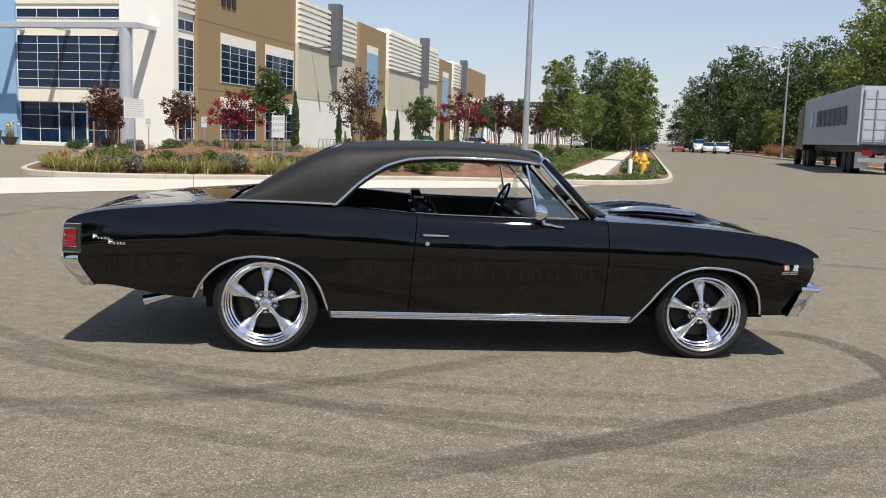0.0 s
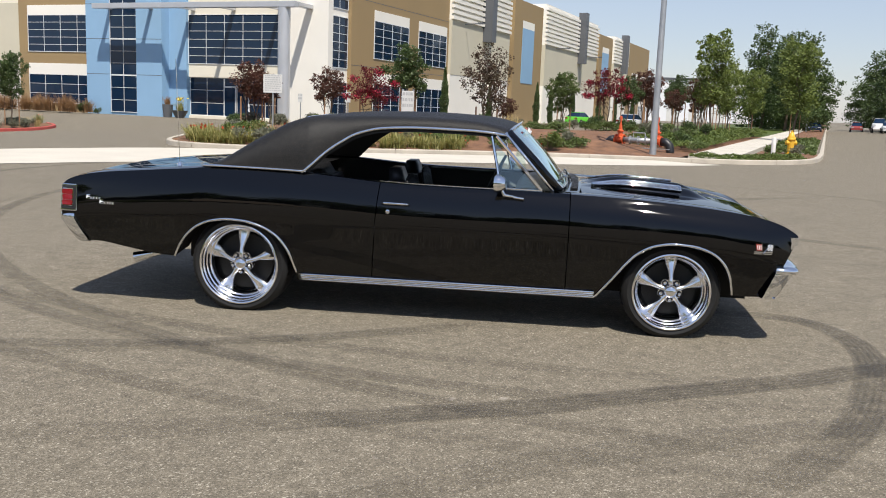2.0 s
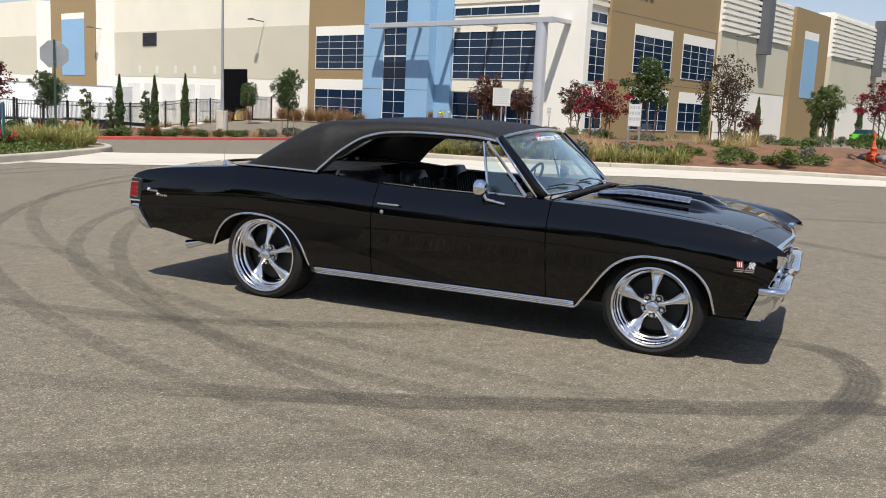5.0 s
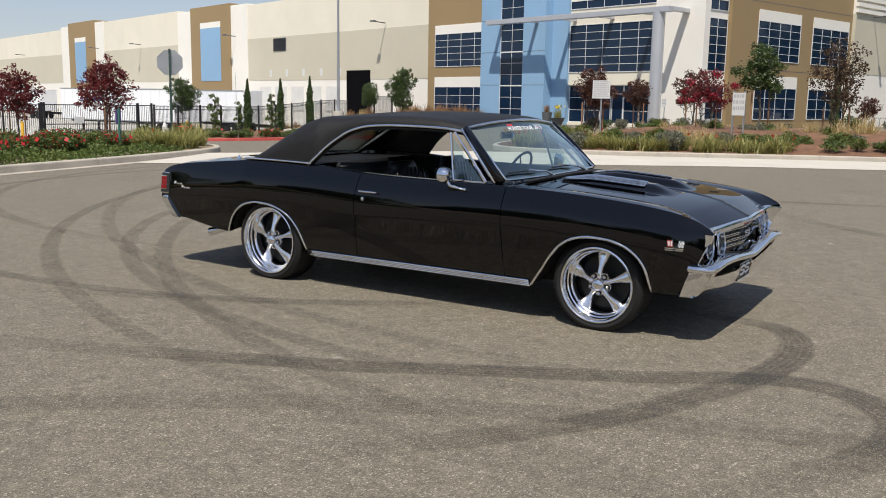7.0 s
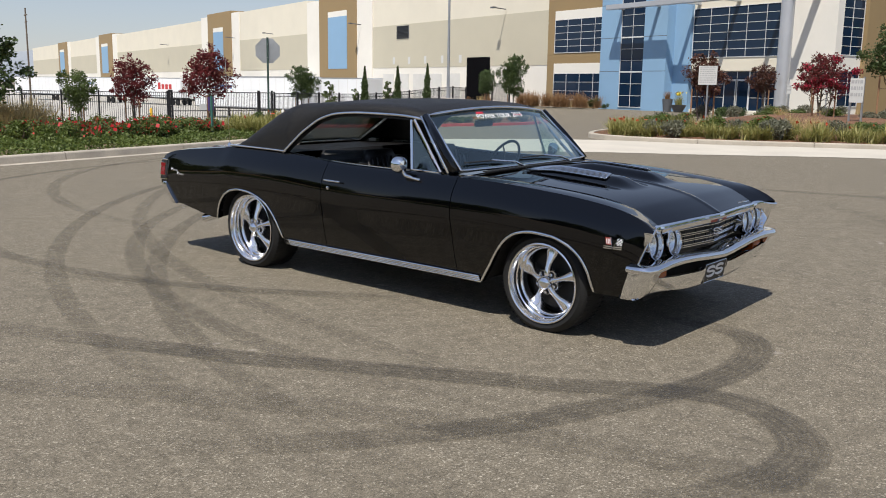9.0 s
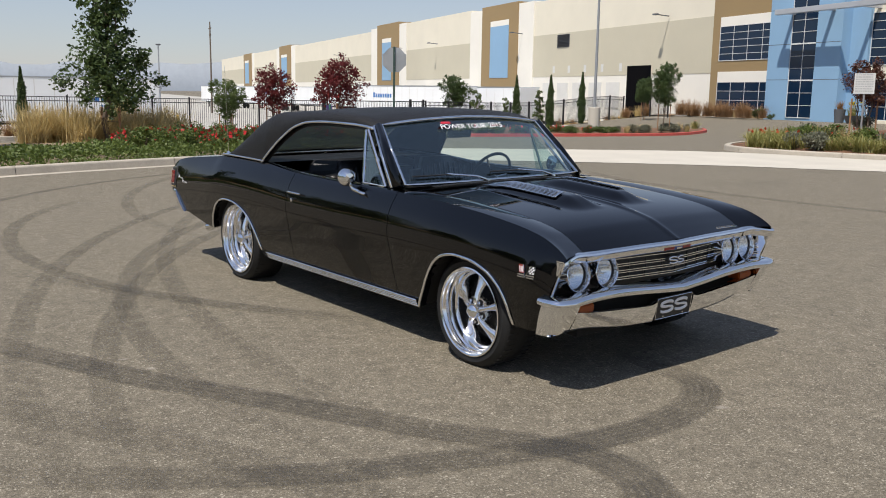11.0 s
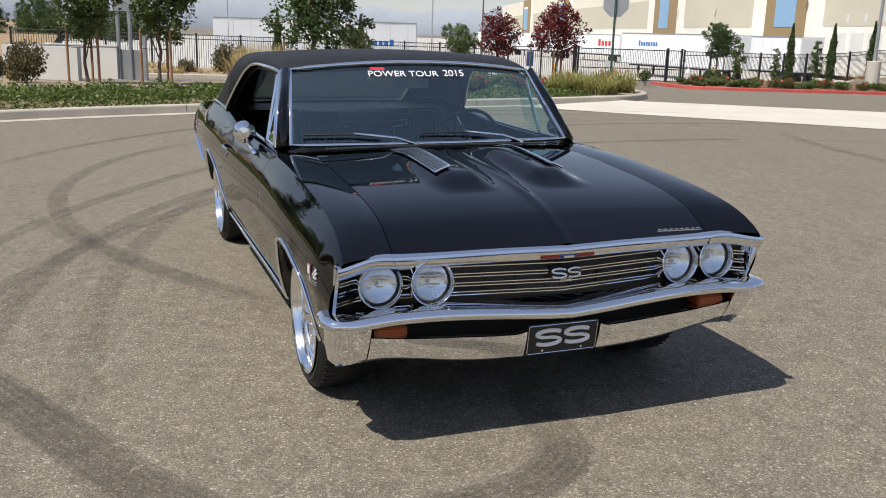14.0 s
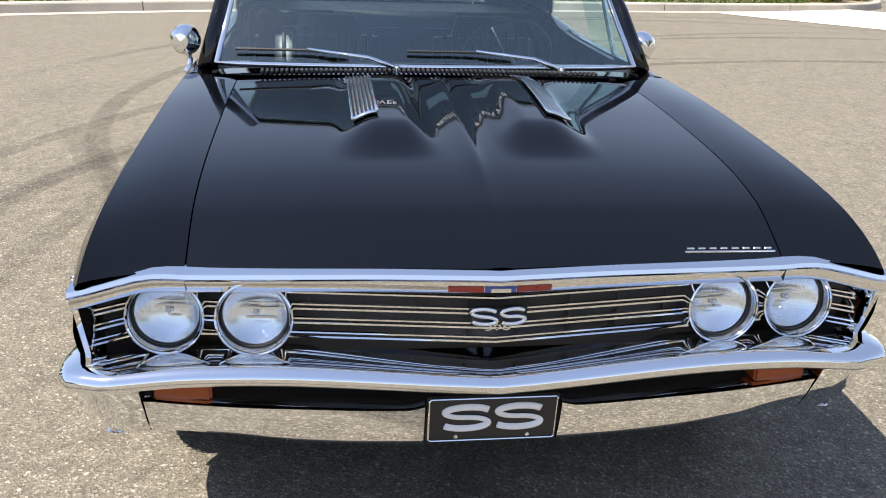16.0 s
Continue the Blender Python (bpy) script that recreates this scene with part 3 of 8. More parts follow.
def warehouse():
    w = thing("warehouse", "long tilt-up warehouse in cream, tan and blue with dark windows", "warehouse", GRID)

    def f_panel(name, p0, p1, z0, z1, mat, proud=0.0, back=3.0):
        return Shape().box(p0, p1, FRONT_Q - proud, FRONT_Q + back, z0, z1).put(name, mat, w)

    def s_panel(name, q0, q1, z0, z1, mat, proud=0.0, back=3.0):
        return Shape().box(SIDE_P - back, SIDE_P + proud, q0, q1, z0, z1).put(name, mat, w)

    # roof body behind the walls
    Shape().box(-352, SIDE_P - 2.8, FRONT_Q + 2.8, 172, -1.0, 12.2).put("roof", WHITE_WALL, w)

    def bay(p0, p1, top):
        """One plain stretch of the yard front: three bands of paint."""
        f_panel("wall", p0, p1, 8.45, top, CREAM)
        f_panel("wall", p0, p1, 3.6, 8.45, BEIGE, 0.03)
        f_panel("wall", p0, p1, -1.5, 3.6, WHITE_WALL, 0.0)

    def tan_bay(p0, p1, top, blue0, blue1):
        f_panel("wall", p0, p1, -1.5, top, TAN, 0.25)
        f_panel("blue_panel", blue0, blue1, 3.6, 10.2, BLUE_WALL, 0.29)
        f_panel("wall", blue0, blue1, 10.2, 10.9, WHITE_WALL, 0.28)

    bay(-93.6, -60.0, 12.4)
    f_panel("pier", -97.6, -93.6, -1.5, 12.6, WHITE_WALL, 0.12)
    tan_bay(-108.4, -97.6, 12.9, -105.6, -100.1)
    f_panel("pier", -112.6, -108.4, -1.5, 12.6, WHITE_WALL, 0.12)
    bay(-139.5, -112.6, 12.9)
    f_panel("pier", -143.0, -139.5, -1.5, 13.0, WHITE_WALL, 0.12)
    tan_bay(-155.0, -143.0, 13.4, -152.0, -147.0)
    f_panel("pier", -159.0, -155.0, -1.5, 13.0, WHITE_WALL, 0.12)
    bay(-224.0, -159.0, 12.6)
    f_panel("pier", -228.3, -224.0, -1.5, 12.9, WHITE_WALL, 0.12)
    tan_bay(-242.6, -228.3, 13.2, -240.0, -233.0)
    f_panel("pier", -247.0, -242.6, -1.5, 12.9, WHITE_WALL, 0.12)
    bay(-282.0, -247.0, 12.8)
    f_panel("pier", -286.0, -282.0, -1.5, 12.9, WHITE_WALL, 0.12)
    tan_bay(-300.5, -286.0, 13.0, -298.0, -291.0)
    bay(-352.0, -300.5, 12.8)
    # vent, shaded yard doorway and dock doors
    v = Shape()
    for i in range(9):
        z = 6.9 + i * 0.155
        v.add([(-87.6, FRONT_Q - 0.05, z), (-85.0, FRONT_Q - 0.05, z), (-85.0, FRONT_Q - 0.16, z + 0.1), (-87.6, FRONT_Q - 0.16, z + 0.1)], [(0, 1, 2, 3), (3, 2, 1, 0)])
    v.box(-87.7, -84.9, FRONT_Q - 0.06, FRONT_Q - 0.035, 6.85, 8.3)
    v.put("wall_vent", DARK_FIN, w, "louvred wall vent")
    # flat near-black panel: the doorway's inner shade is put into its colour
    f_panel("yard_doorway", -73.1, -69.0, -1.2, 4.5, dull("doorway_shade", (0.004, 0.004, 0.005), 0.95, 0.2, **{"Specular IOR Level": 0.05}), 0.05)
    for p in (-75.6, -79.1, -82.6, -86.1, -89.6):
        f_panel("dock_door", p - 1.25, p + 1.25, 0.3, 2.9, OFFWHITE, 0.08)
        Shape().box(p + 1.0, p + 1.5, FRONT_Q - 0.04, FRONT_Q - 0.02, 4.0, 4.8).put("dock_number_plate", SIGN_WHITE, w)
    # tan office bay
    f_panel("wall", -60.0, -52.0, -1.0, TOP, TAN, 0.1)
    for z0, z1, h in ((4.6, 7.5, 0.75), (0.55, 2.85, 0.85)):
        f_panel("header_band", -59.0, -52.0, z1, z1 + h, WHITE_WALL, 0.14)
        window_unit(w, -59.0, -52.0, z0, z1, 4 if z0 > 3 else 4, 5 if z0 > 3 else 3, lambda u, d, z: (u, FRONT_Q - 0.1 - d, z))
    # blue tower
    BQ = FRONT_Q - 1.0
    Shape().box(-52.0, -49.7, BQ, FRONT_Q + 3, -1, 13.6).put("blue_wall", BLUE_WALL, w)
    Shape().box(-47.1, -44.7, BQ, FRONT_Q + 3, -1, 13.6).put("blue_wall", BLUE_WALL, w)
    Shape().box(-49.7, -47.1, BQ + 0.12, FRONT_Q + 3, -1, 13.6).put("blue_wall", BLUE_WALL, w)
    Shape().box(-44.7, -43.1, FRONT_Q - 0.15, FRONT_Q + 3, -1, 13.6).put("blue_wall", BLUE_WALL, w)
    for z0, z1, r in ((0.1, 2.9, 3), (2.9, 5.6, 3), (5.6, 8.2, 3), (8.2, 10.9, 3), (10.9, 13.2, 3)):
        window_unit(w, -49.7, -47.1, z0, z1, 2, r, lambda u, d, z: (u, BQ + 0.1 - d, z))
    for z in (2.95, 5.6, 8.2, 10.9):
        for a, b in ((-52.0, -49.72), (-47.08, -44.7)):
            Shape().box(a, b, BQ - 0.004, BQ, z - 0.02, z + 0.02).put("panel_joint", DARK_FIN, w)
    # entrance bay
    f_panel("wall", -43.1, -34.9, 2.95, TOP, CREAM, -0.1)
    f_panel("wall", -43.1, -34.9, -1, 0.12, CREAM, -0.1)
    window_unit(w, -43.1, -34.95, 3.9, 7.5, 5, 6, lambda u, d, z: (u, FRONT_Q + 0.098 - d, z))
    window_unit(w, -43.1, -34.95, 8.65, 9.3, 5, 1, lambda u, d, z: (u, FRONT_Q + 0.098 - d, z))
    for z in np.arange(9.6, 12.8, 0.45):
        Shape().box(-43.1, -34.95, FRONT_Q + 0.02, FRONT_Q + 0.12, z, z + 0.28).put("rib", CREAM, w)
    window_unit(w, -43.1, -40.0, 0.12, 2.95, 2, 3, lambda u, d, z: (u, FRONT_Q + 0.3 - d, z))
    window_unit(w, -37.8, -34.95, 0.12, 2.95, 2, 3, lambda u, d, z: (u, FRONT_Q + 0.3 - d, z))
    window_unit(w, -40.0, -37.8, 2.3, 2.95, 2, 1, lambda u, d, z: (u, FRONT_Q + 0.3 - d, z))
    for a, b in ((-40.0, -38.95), (-38.85, -37.8)):
        d = window_unit(w, a, b, 0.1, 2.28, 1, 1, lambda u, d, z: (u, FRONT_Q + 0.26 - d, z))
        d.name = "entrance_door"
    # white corner pier with window strips on the side
    Shape().box(-34.9, SIDE_P, FRONT_Q - 0.3, FRONT_Q + 0.35, -1, TOP + 0.4).put("pier", WHITE_WALL, w)
    s_panel("wall", 55.75, 58.3, -1, TOP, WHITE_WALL, -0.25)
    for z0, z1, r in ((0.6, 2.95, 3), (3.9, 7.5, 6), (8.0, 8.75, 1)):
        window_unit(w, 55.8, 58.25, z0, z1, 2, r, lambda u, d, z: (SIDE_P - 0.25 + d, u, z))
    for z in np.arange(9.2, 12.8, 0.45):
        Shape().box(SIDE_P - 0.25, SIDE_P - 0.1, 55.8, 58.25, z, z + 0.28).put("rib", CREAM, w)
    # tan side bay with two window groups
    s_panel("wall", 58.3, 76.3, -1, TOP + 0.1, TAN, 0.05)
    for q0, q1 in ((61.8, 67.9), (69.8, 75.8)):
        for z0, z1, h in ((4.85, 7.7, 0.75), (0.6, 2.95, 0.85)):
            s_panel("header_band", q0, q1, z1, z1 + h, WHITE_WALL, 0.09)
            window_unit(w, q0, q1, z0, z1, 4, 5 if z0 > 3 else 3, lambda u, d, z: (SIDE_P + 0.05 + d, u, z))
    for z in (4.2, 9.0):
        Shape().box(SIDE_P + 0.05, SIDE_P + 0.054, 58.35, 76.25, z - 0.02, z + 0.02).put("panel_joint", DARK_FIN, w)

    def ribbed(q0, q1, top, fin):
        s_panel("wall", q0, q1, -1, 4.4, WHITE_WALL, 0.3)
        s_panel("wall", q0, q1, 4.4, 9.2, BEIGE, 0.33)
        s_panel("wall", q0, q1, 9.2, top, WHITE_WALL, 0.25)
        z = 9.3
        while z < top - 0.2:
            Shape().box(SIDE_P + 0.25, SIDE_P + 0.5, q0, q1, z, z + 0.3).put("rib", WHITE_WALL, w)
            z += 0.5
        Shape().box(SIDE_P + 0.2, SIDE_P + 1.3, fin, fin + 1.2, 7.9, top + 0.6).put("wall_fin", DARK_FIN, w, "dark grey vertical wall fin")

    def tan_side(q0, q1, top):
        s_panel("wall", q0, q0 + 1.6, -1, top, WHITE_WALL, -0.3)
        window_unit(w, q0 + 0.1, q0 + 1.5, 3.9, 9.2, 1, 9, lambda u, d, z: (SIDE_P - 0.3 + d, u, z))
        s_panel("wall", q0 + 1.6, q1 - 1.2, -1, top, TAN, 0.25)
        s_panel("wall", q1 - 1.2, q1, -1, top, WHITE_WALL, -0.3)
        m = (q0 + q1) / 2
        s_panel("blue_panel", m - 2.1, m + 2.1, 4.4, 10.4, BLUE_WALL, 0.29)
        s_panel("header_band", m - 2.1, m + 2.1, 10.4, 11.2, WHITE_WALL, 0.28)

    ribbed(76.3, 92.3, 13.2, 84.2)
    tan_side(92.3, 105.4, 13.3)
    ribbed(105.4, 131.4, 14.0, 120.6)
    tan_side(131.4, 142.9, 12.9)
    ribbed(142.9, 153.4, 13.4, 148)
    s_panel("wall", 153.4, 173.5, -1, 13.4, TAN, 0.1)
    for q0, q1 in ((158.5, 163.5), (166, 171)):
        for z0, z1 in ((4.85, 7.7), (0.6, 2.95)):
            s_panel("header_band", q0, q1, z1, z1 + 0.8, WHITE_WALL, 0.14)
            window_unit(w, q0, q1, z0, z1, 3, 4, lambda u, d, z: (SIDE_P + 0.1 + d, u, z))

    # wall lamps on arms
    def arm(pt, out):
        a = Vector(pt)
        b = a + Vector(out)
        Shape().tube([a, b], 0.05, 6).box(b.x - 0.25, b.x + 0.25, b.y - 0.18, b.y + 0.18, b.z - 0.08, b.z + 0.06).put("wall_lamp", DARK_FIN, w)
    for p in (-66.5, -96.5, -125, -141.5, -180):
        arm((p, FRONT_Q - 0.1, 8.9), (0, -1.5, 0.1))
    for q in (79.5, 110, 127):
        arm((SIDE_P + 0.3, q, 9.1), (1.6, 0, 0.1))
    return w


warehouse()


def canopy():
    c = thing("entrance_canopy", "silver metal entrance canopy on a round column", "canopy", GRID)
    z0, z1 = 7.66, 8.04
    q0 = FRONT_Q - 2.5
    Shape().chamfer(-49.7, -32.1, q0 - 0.25, q0 + 0.25, z0, z1, 0.03).put("front_beam", CANOPY, c)
    Shape().chamfer(-32.6, -32.1, q0 + 0.25, FRONT_Q - 0.3, z0 + 0.1, z1, 0.03).put("side_beam", CANOPY, c)
    for p in (-49.5, -45.6, -42.6, -39.0, -35.0):
        Shape().box(p - 0.15, p + 0.15, q0 + 0.25, FRONT_Q - (1.0 if p < -44.7 else -0.1), z0 + 0.1, z1 - 0.05).put("cross_beam", CANOPY, c)
    Shape().lathe([(0.0, -0.5), (0.42, -0.5), (0.42, z0), (0.0, z0)], 28, Matrix.Translation((-33.1, q0 + 0.1, 0))).put("column", CANOPY, c, smooth=False, angle=40)


canopy()

# ---- the black coupe ----


def paint_mat():
    k = Nodes("black_car_paint")
    dust = k.noise(14, 5)
    return k.done((0.0006, 0.0007, 0.0012), 0.35, 0.0, None, **{"Coat Weight": 1.0, "Coat Roughness": k.grey(dust, 0.015, 0.03), "Coat IOR": 1.50, "Specular IOR Level": 0.0})


def vinyl_mat():
    k = Nodes("black_vinyl_roof")
    n = k.n("TexVoronoi")
    n.inputs["Scale"].default_value = 260
    k.link(k.coords(), n.inputs["Vector"])
    c = k.noise(34, 6, 0.7)
    fine = k.noise(120, 3, 0.7)
    base = k.ramp(c, [(0.35, (0.003, 0.003, 0.0035)), (0.65, (0.010, 0.0095, 0.009))])
    base = k.mix(k.math("MULTIPLY", k.grey(fine, 0.0, 0.9, 0.54, 0.68), k.grey(k.noise(9, 4), 0.35, 1.0)), base, (0.050, 0.043, 0.034))
    return k.done(base, k.grey(fine, 0.42, 0.66), 0.0, k.bump(k.mix(0.5, n.outputs["Distance"], fine), 0.8, 0.003), **{"Specular IOR Level": 0.35})


PAINT = paint_mat()
VINYL = vinyl_mat()
CHROME = shiny("chrome", (0.82, 0.83, 0.85), 0.025, 1.0, 0.03)
ALLOY = shiny("polished_alloy", (0.90, 0.90, 0.91), 0.11, 1.0, 0.07)
DARK_METAL = dull("dark_brake_metal", (0.035, 0.035, 0.035), 0.5, 0.2, 8, 80, 0.2, metal=0.8)
BLACK_TRIM = dull("black_interior_vinyl", (0.009, 0.009, 0.010), 0.42, 0.2, 12, 150, 0.25)
UNDER = dull("black_underbody", (0.01, 0.01, 0.01), 0.9, 0.3, 6, 40, 0.2)
GLASS = glass_mat("clear_car_glass", (0.72, 0.86, 0.83))
CLEAR_GLASS = glass_mat("clear_rear_glass", (0.80, 0.88, 0.86), 0.9, 0.0)
LENS = shiny("headlamp_plastic", (0.75, 0.80, 0.84), 0.06, 0.55, 0.05)


def fluted_glass():
    """Pressed lamp glass: clear, with ribbed relief."""
    k = Nodes("fluted_lamp_glass")
    tr, gl, mx = k.n("BsdfTransparent"), k.n("BsdfGlossy"), k.n("MixShader")
    tr.inputs[0].default_value = (0.93, 0.96, 0.98, 1)
    w = k.n("TexWave")
    w.inputs["Scale"].default_value = 28
    w.bands_direction = "Y"
    w.inputs["Distortion"].default_value = 1.5
    k.link(k.coords(), w.inputs["Vector"])
    k.link(k.bump(w.outputs["Fac"], 0.8, 0.004), gl.inputs["Normal"])
    gl.inputs["Roughness"].default_value = 0.08
    mx.inputs[0].default_value = 0.14
    k.link(tr.outputs[0], mx.inputs[1])
    k.link(gl.outputs[0], mx.inputs[2])
    k.link(mx.outputs[0], k.out.inputs[0])
    return k.m


LAMP_GLASS = fluted_glass()
REFLECTOR = shiny("lamp_reflector", (0.90, 0.91, 0.93), 0.22, 1.0, 0.06)
RED_LENS = shiny("red_lamp_lens", (0.20, 0.010, 0.014), 0.12, 0.0, 0.08)
AMBER = shiny("amber_lamp_lens", (0.32, 0.065, 0.012), 0.15, 0.0, 0.1)
STICKER = dull("white_sticker", (0.80, 0.80, 0.82), 0.5, 0.03, 4, 40, 0.0)
STICKER_RED = dull("red_sticker", (0.55, 0.03, 0.05), 0.5, 0.05, 4, 40, 0.0)
ENAMEL_RED = dull("dull_red_enamel", (0.26, 0.03, 0.02), 0.35, 0.1, 30, 90, 0.0)
EMBLEM_BLUE = dull("blue_enamel", (0.05, 0.08, 0.25), 0.3, 0.05, 4, 40, 0.0)

Z_TOP = curve((-2.727, 0.846), (-2.707, 0.868), (-2.685, 0.881), (-2.645, 0.899), (-2.587, 0.917), (-2.477, 0.937), (-2.366, 0.950), (-2.186, 0.965), (-2.0, 0.981), (-1.825, 0.995), (-1.67, 1.010), (-1.0, 1.0), (-0.75, 0.982), (-0.5, 0.963), (-0.2, 0.953), (0.3, 0.948), (0.65, 0.948), (0.78, 0.945), (1.1, 0.936), (1.45, 0.915), (1.8, 0.882), (2.02, 0.845), (2.10, 0.820), (2.16, 0.793), (2.20, 0.768), (2.22, 0.752), (2.24, 0.730))
HOOD_TOP = curve((0.3, 0.948), (0.65, 0.948), (0.78, 0.945), (1.1, 0.936), (1.45, 0.915), (1.8, 0.882), (2.02, 0.840), (2.13, 0.797), (2.20, 0.764), (2.24, 0.745))
HALF_W = curve((-2.72, 0.906), (-2.66, 0.911), (-2.3, 0.925), (-1.5, 0.948), (-0.5, 0.945), (0.5, 0.945), (1.5, 0.955), (2.0, 0.948), (2.24, 0.918))
TOP_Y = curve((-2.72, 0.872), (-2.66, 0.872), (-2.3, 0.864), (-1.67, 0.855), (-1.0, 0.852), (-0.5, 0.868), (0.3, 0.868), (0.7, 0.862), (1.4, 0.862), (2.0, 0.872), (2.24, 0.885))
FLANK = curve((0.0, 0.87), (0.08, 0.9), (0.25, 0.94), (0.5, 0.978), (0.66, 1.0), (0.74, 0.998), (0.88, 0.972), (1.0, 0.925))
ARCH_F = curve((0.96, 0.262), (1.072, 0.405), (1.145, 0.508), (1.225, 0.594), (1.325, 0.648), (1.44, 0.668), (1.56, 0.661), (1.68, 0.625), (1.765, 0.558), (1.815, 0.47), (1.845, 0.345))
ARCH_R = curve((-1.92, 0.385), (-1.875, 0.47), (-1.82, 0.545), (-1.735, 0.615), (-1.635, 0.656), (-1.52, 0.672), (-1.41, 0.666), (-1.295, 0.636), (-1.19, 0.578), (-1.11, 0.475), (-1.055, 0.315))
NOSE_X = curve((0.0, 2.212), (0.2, 2.196), (0.4, 2.180), (0.6, 2.164), (0.68, 2.160), (0.76, 2.167), (0.84, 2.192), (0.92, 2.222))
SEAM_HOOD = 0.678


def z_low(x):
    if x < -1.92:
        return 0.385 + 0.075 * ease(-1.92, -2.55, x)
    if x <= -1.055:
        return ARCH_R(x)
    if x < 0.96:
        return 0.262
    if x <= 1.845:
        return ARCH_F(x)
    return 0.34


def side_y(x, z):
    zt = Z_TOP(x)
    t = (z - 0.24) / (zt - 0.24)
    f = FLANK(t)
    end = TOP_Y(x) / HALF_W(x)
    if t > 0.8:
        f += (end - 0.925) * ease(0.8, 1.0, t)
    return HALF_W(x) * f


def skew(x, z):
    """The nose leans back towards the ground, the door's rear edge leans, the tail tucks in."""
    return x - 0.43 * max(0, 0.745 - z) * ease(1.83, 2.24, x) + 0.07 * (z - 0.65) * math.exp(-((x + 0.5) / 0.25) ** 2) + 0.62 * max(0, 0.63 - z) * ease(-2.30, -2.70, x)


def side_point(x, z, s, out=0.0):
    return (skew(x, z), s * (side_y(x, z) + out), z)


def spaced(*spans):
    xs = []
    for a, b, n in spans:
        xs += list(np.linspace(a, b, n, endpoint=False))
    return xs + [spans[-1][1]]


def flank(name, xs, s, inner, parent, label=""):
    """A body side panel from its lower edge over the crest to the line inner(x) = (y, z)."""
    rows = []
    for x in xs:
        zl, zt = z_low(x), Z_TOP(x)
        col = [(skew(x, zl) , s * (side_y(x, zl) - 0.05), zl + 0.004), (skew(x, zl), s * (side_y(x, zl) - 0.012), zl - 0.002)]
        for i in range(19):
            v = i / 18
            v = v ** 0.9
            z = zl + (zt - zl) * v
            col.append(side_point(x, z, s))
        yi, zi = inner(x)
        y0 = side_y(x, zt)
        for k in (0.12, 0.3, 0.55, 0.8, 1.0):
            bulge = 0.006 * math.sin(math.pi * k)
            y = y0 + (yi - y0) * k
            col.append((skew(x, zt) + (NOSE_X(y) - NOSE_X(0.9)) * ease(1.9, 2.218, x), s * y, zt + (zi - zt) * k + bulge))
        col.append((skew(x, zt) + (NOSE_X(yi) - NOSE_X(0.9)) * ease(1.9, 2.218, x), s * (yi - 0.004), zi - 0.04))
        rows.append(col)
    o = Shape().grid(rows, flip=s > 0).put(name, PAINT, parent, label, angle=50)
    return o


def hood_z(x, y):
    a = abs(y)
    z = HOOD_TOP(x) + 0.016 * (1 - (a / SEAM_HOOD) ** 2)
    z += 0.010 * math.exp(-(a / 0.018) ** 2) * ease(0.85, 1.0, x) * (1 - ease(1.75, 2.0, x) * 0.6)
    blister = ease(0.84, 1.2, x) * (1 - ease(1.60, 1.80, x)) * ease(0.07, 0.17, a) * (1 - ease(0.235, 0.37, a))
    return z + 0.046 * blister


def hood_x(x, y):
    """Where the hood's station x lies at y: the front edge follows the nose."""
    return x + (NOSE_X(abs(y)) - 2.235) * ((x - 0.862) / (2.235 - 0.862)) ** 4 - 0.012


def hood_at(x, y):
    """The hood's height over the place (x, y)."""
    a, b = 0.862, 2.235
    for _ in range(24):
        m = (a + b) / 2
        a, b = (m, b) if hood_x(m, y) < x else (a, m)
    return hood_z(a, y)


def fender_seam(x):
    place = skew(x, Z_TOP(x)) + (NOSE_X(SEAM_HOOD) - NOSE_X(0.9)) * ease(1.9, 2.218, x)
    return (SEAM_HOOD + 0.0035, hood_at(place, SEAM_HOOD))


def sweep_plan(s, path, prof):
    """Sweeps a closed (out, z) profile along plan points with outward normals."""
    rows = []
    for (x, y, nx, ny, dz) in path:
        rows.append([(x + nx * o, y + ny * o, z + dz) for o, z in prof + prof[:1]])
    s.grid(rows)
    n = len(prof)
    k = len(s.v)
    s.f.append(tuple(range(k - n - 1, k - 1)))
    first = k - len(rows) * (n + 1)
    s.f.append(tuple(range(first, first + n))[::-1])
    return s


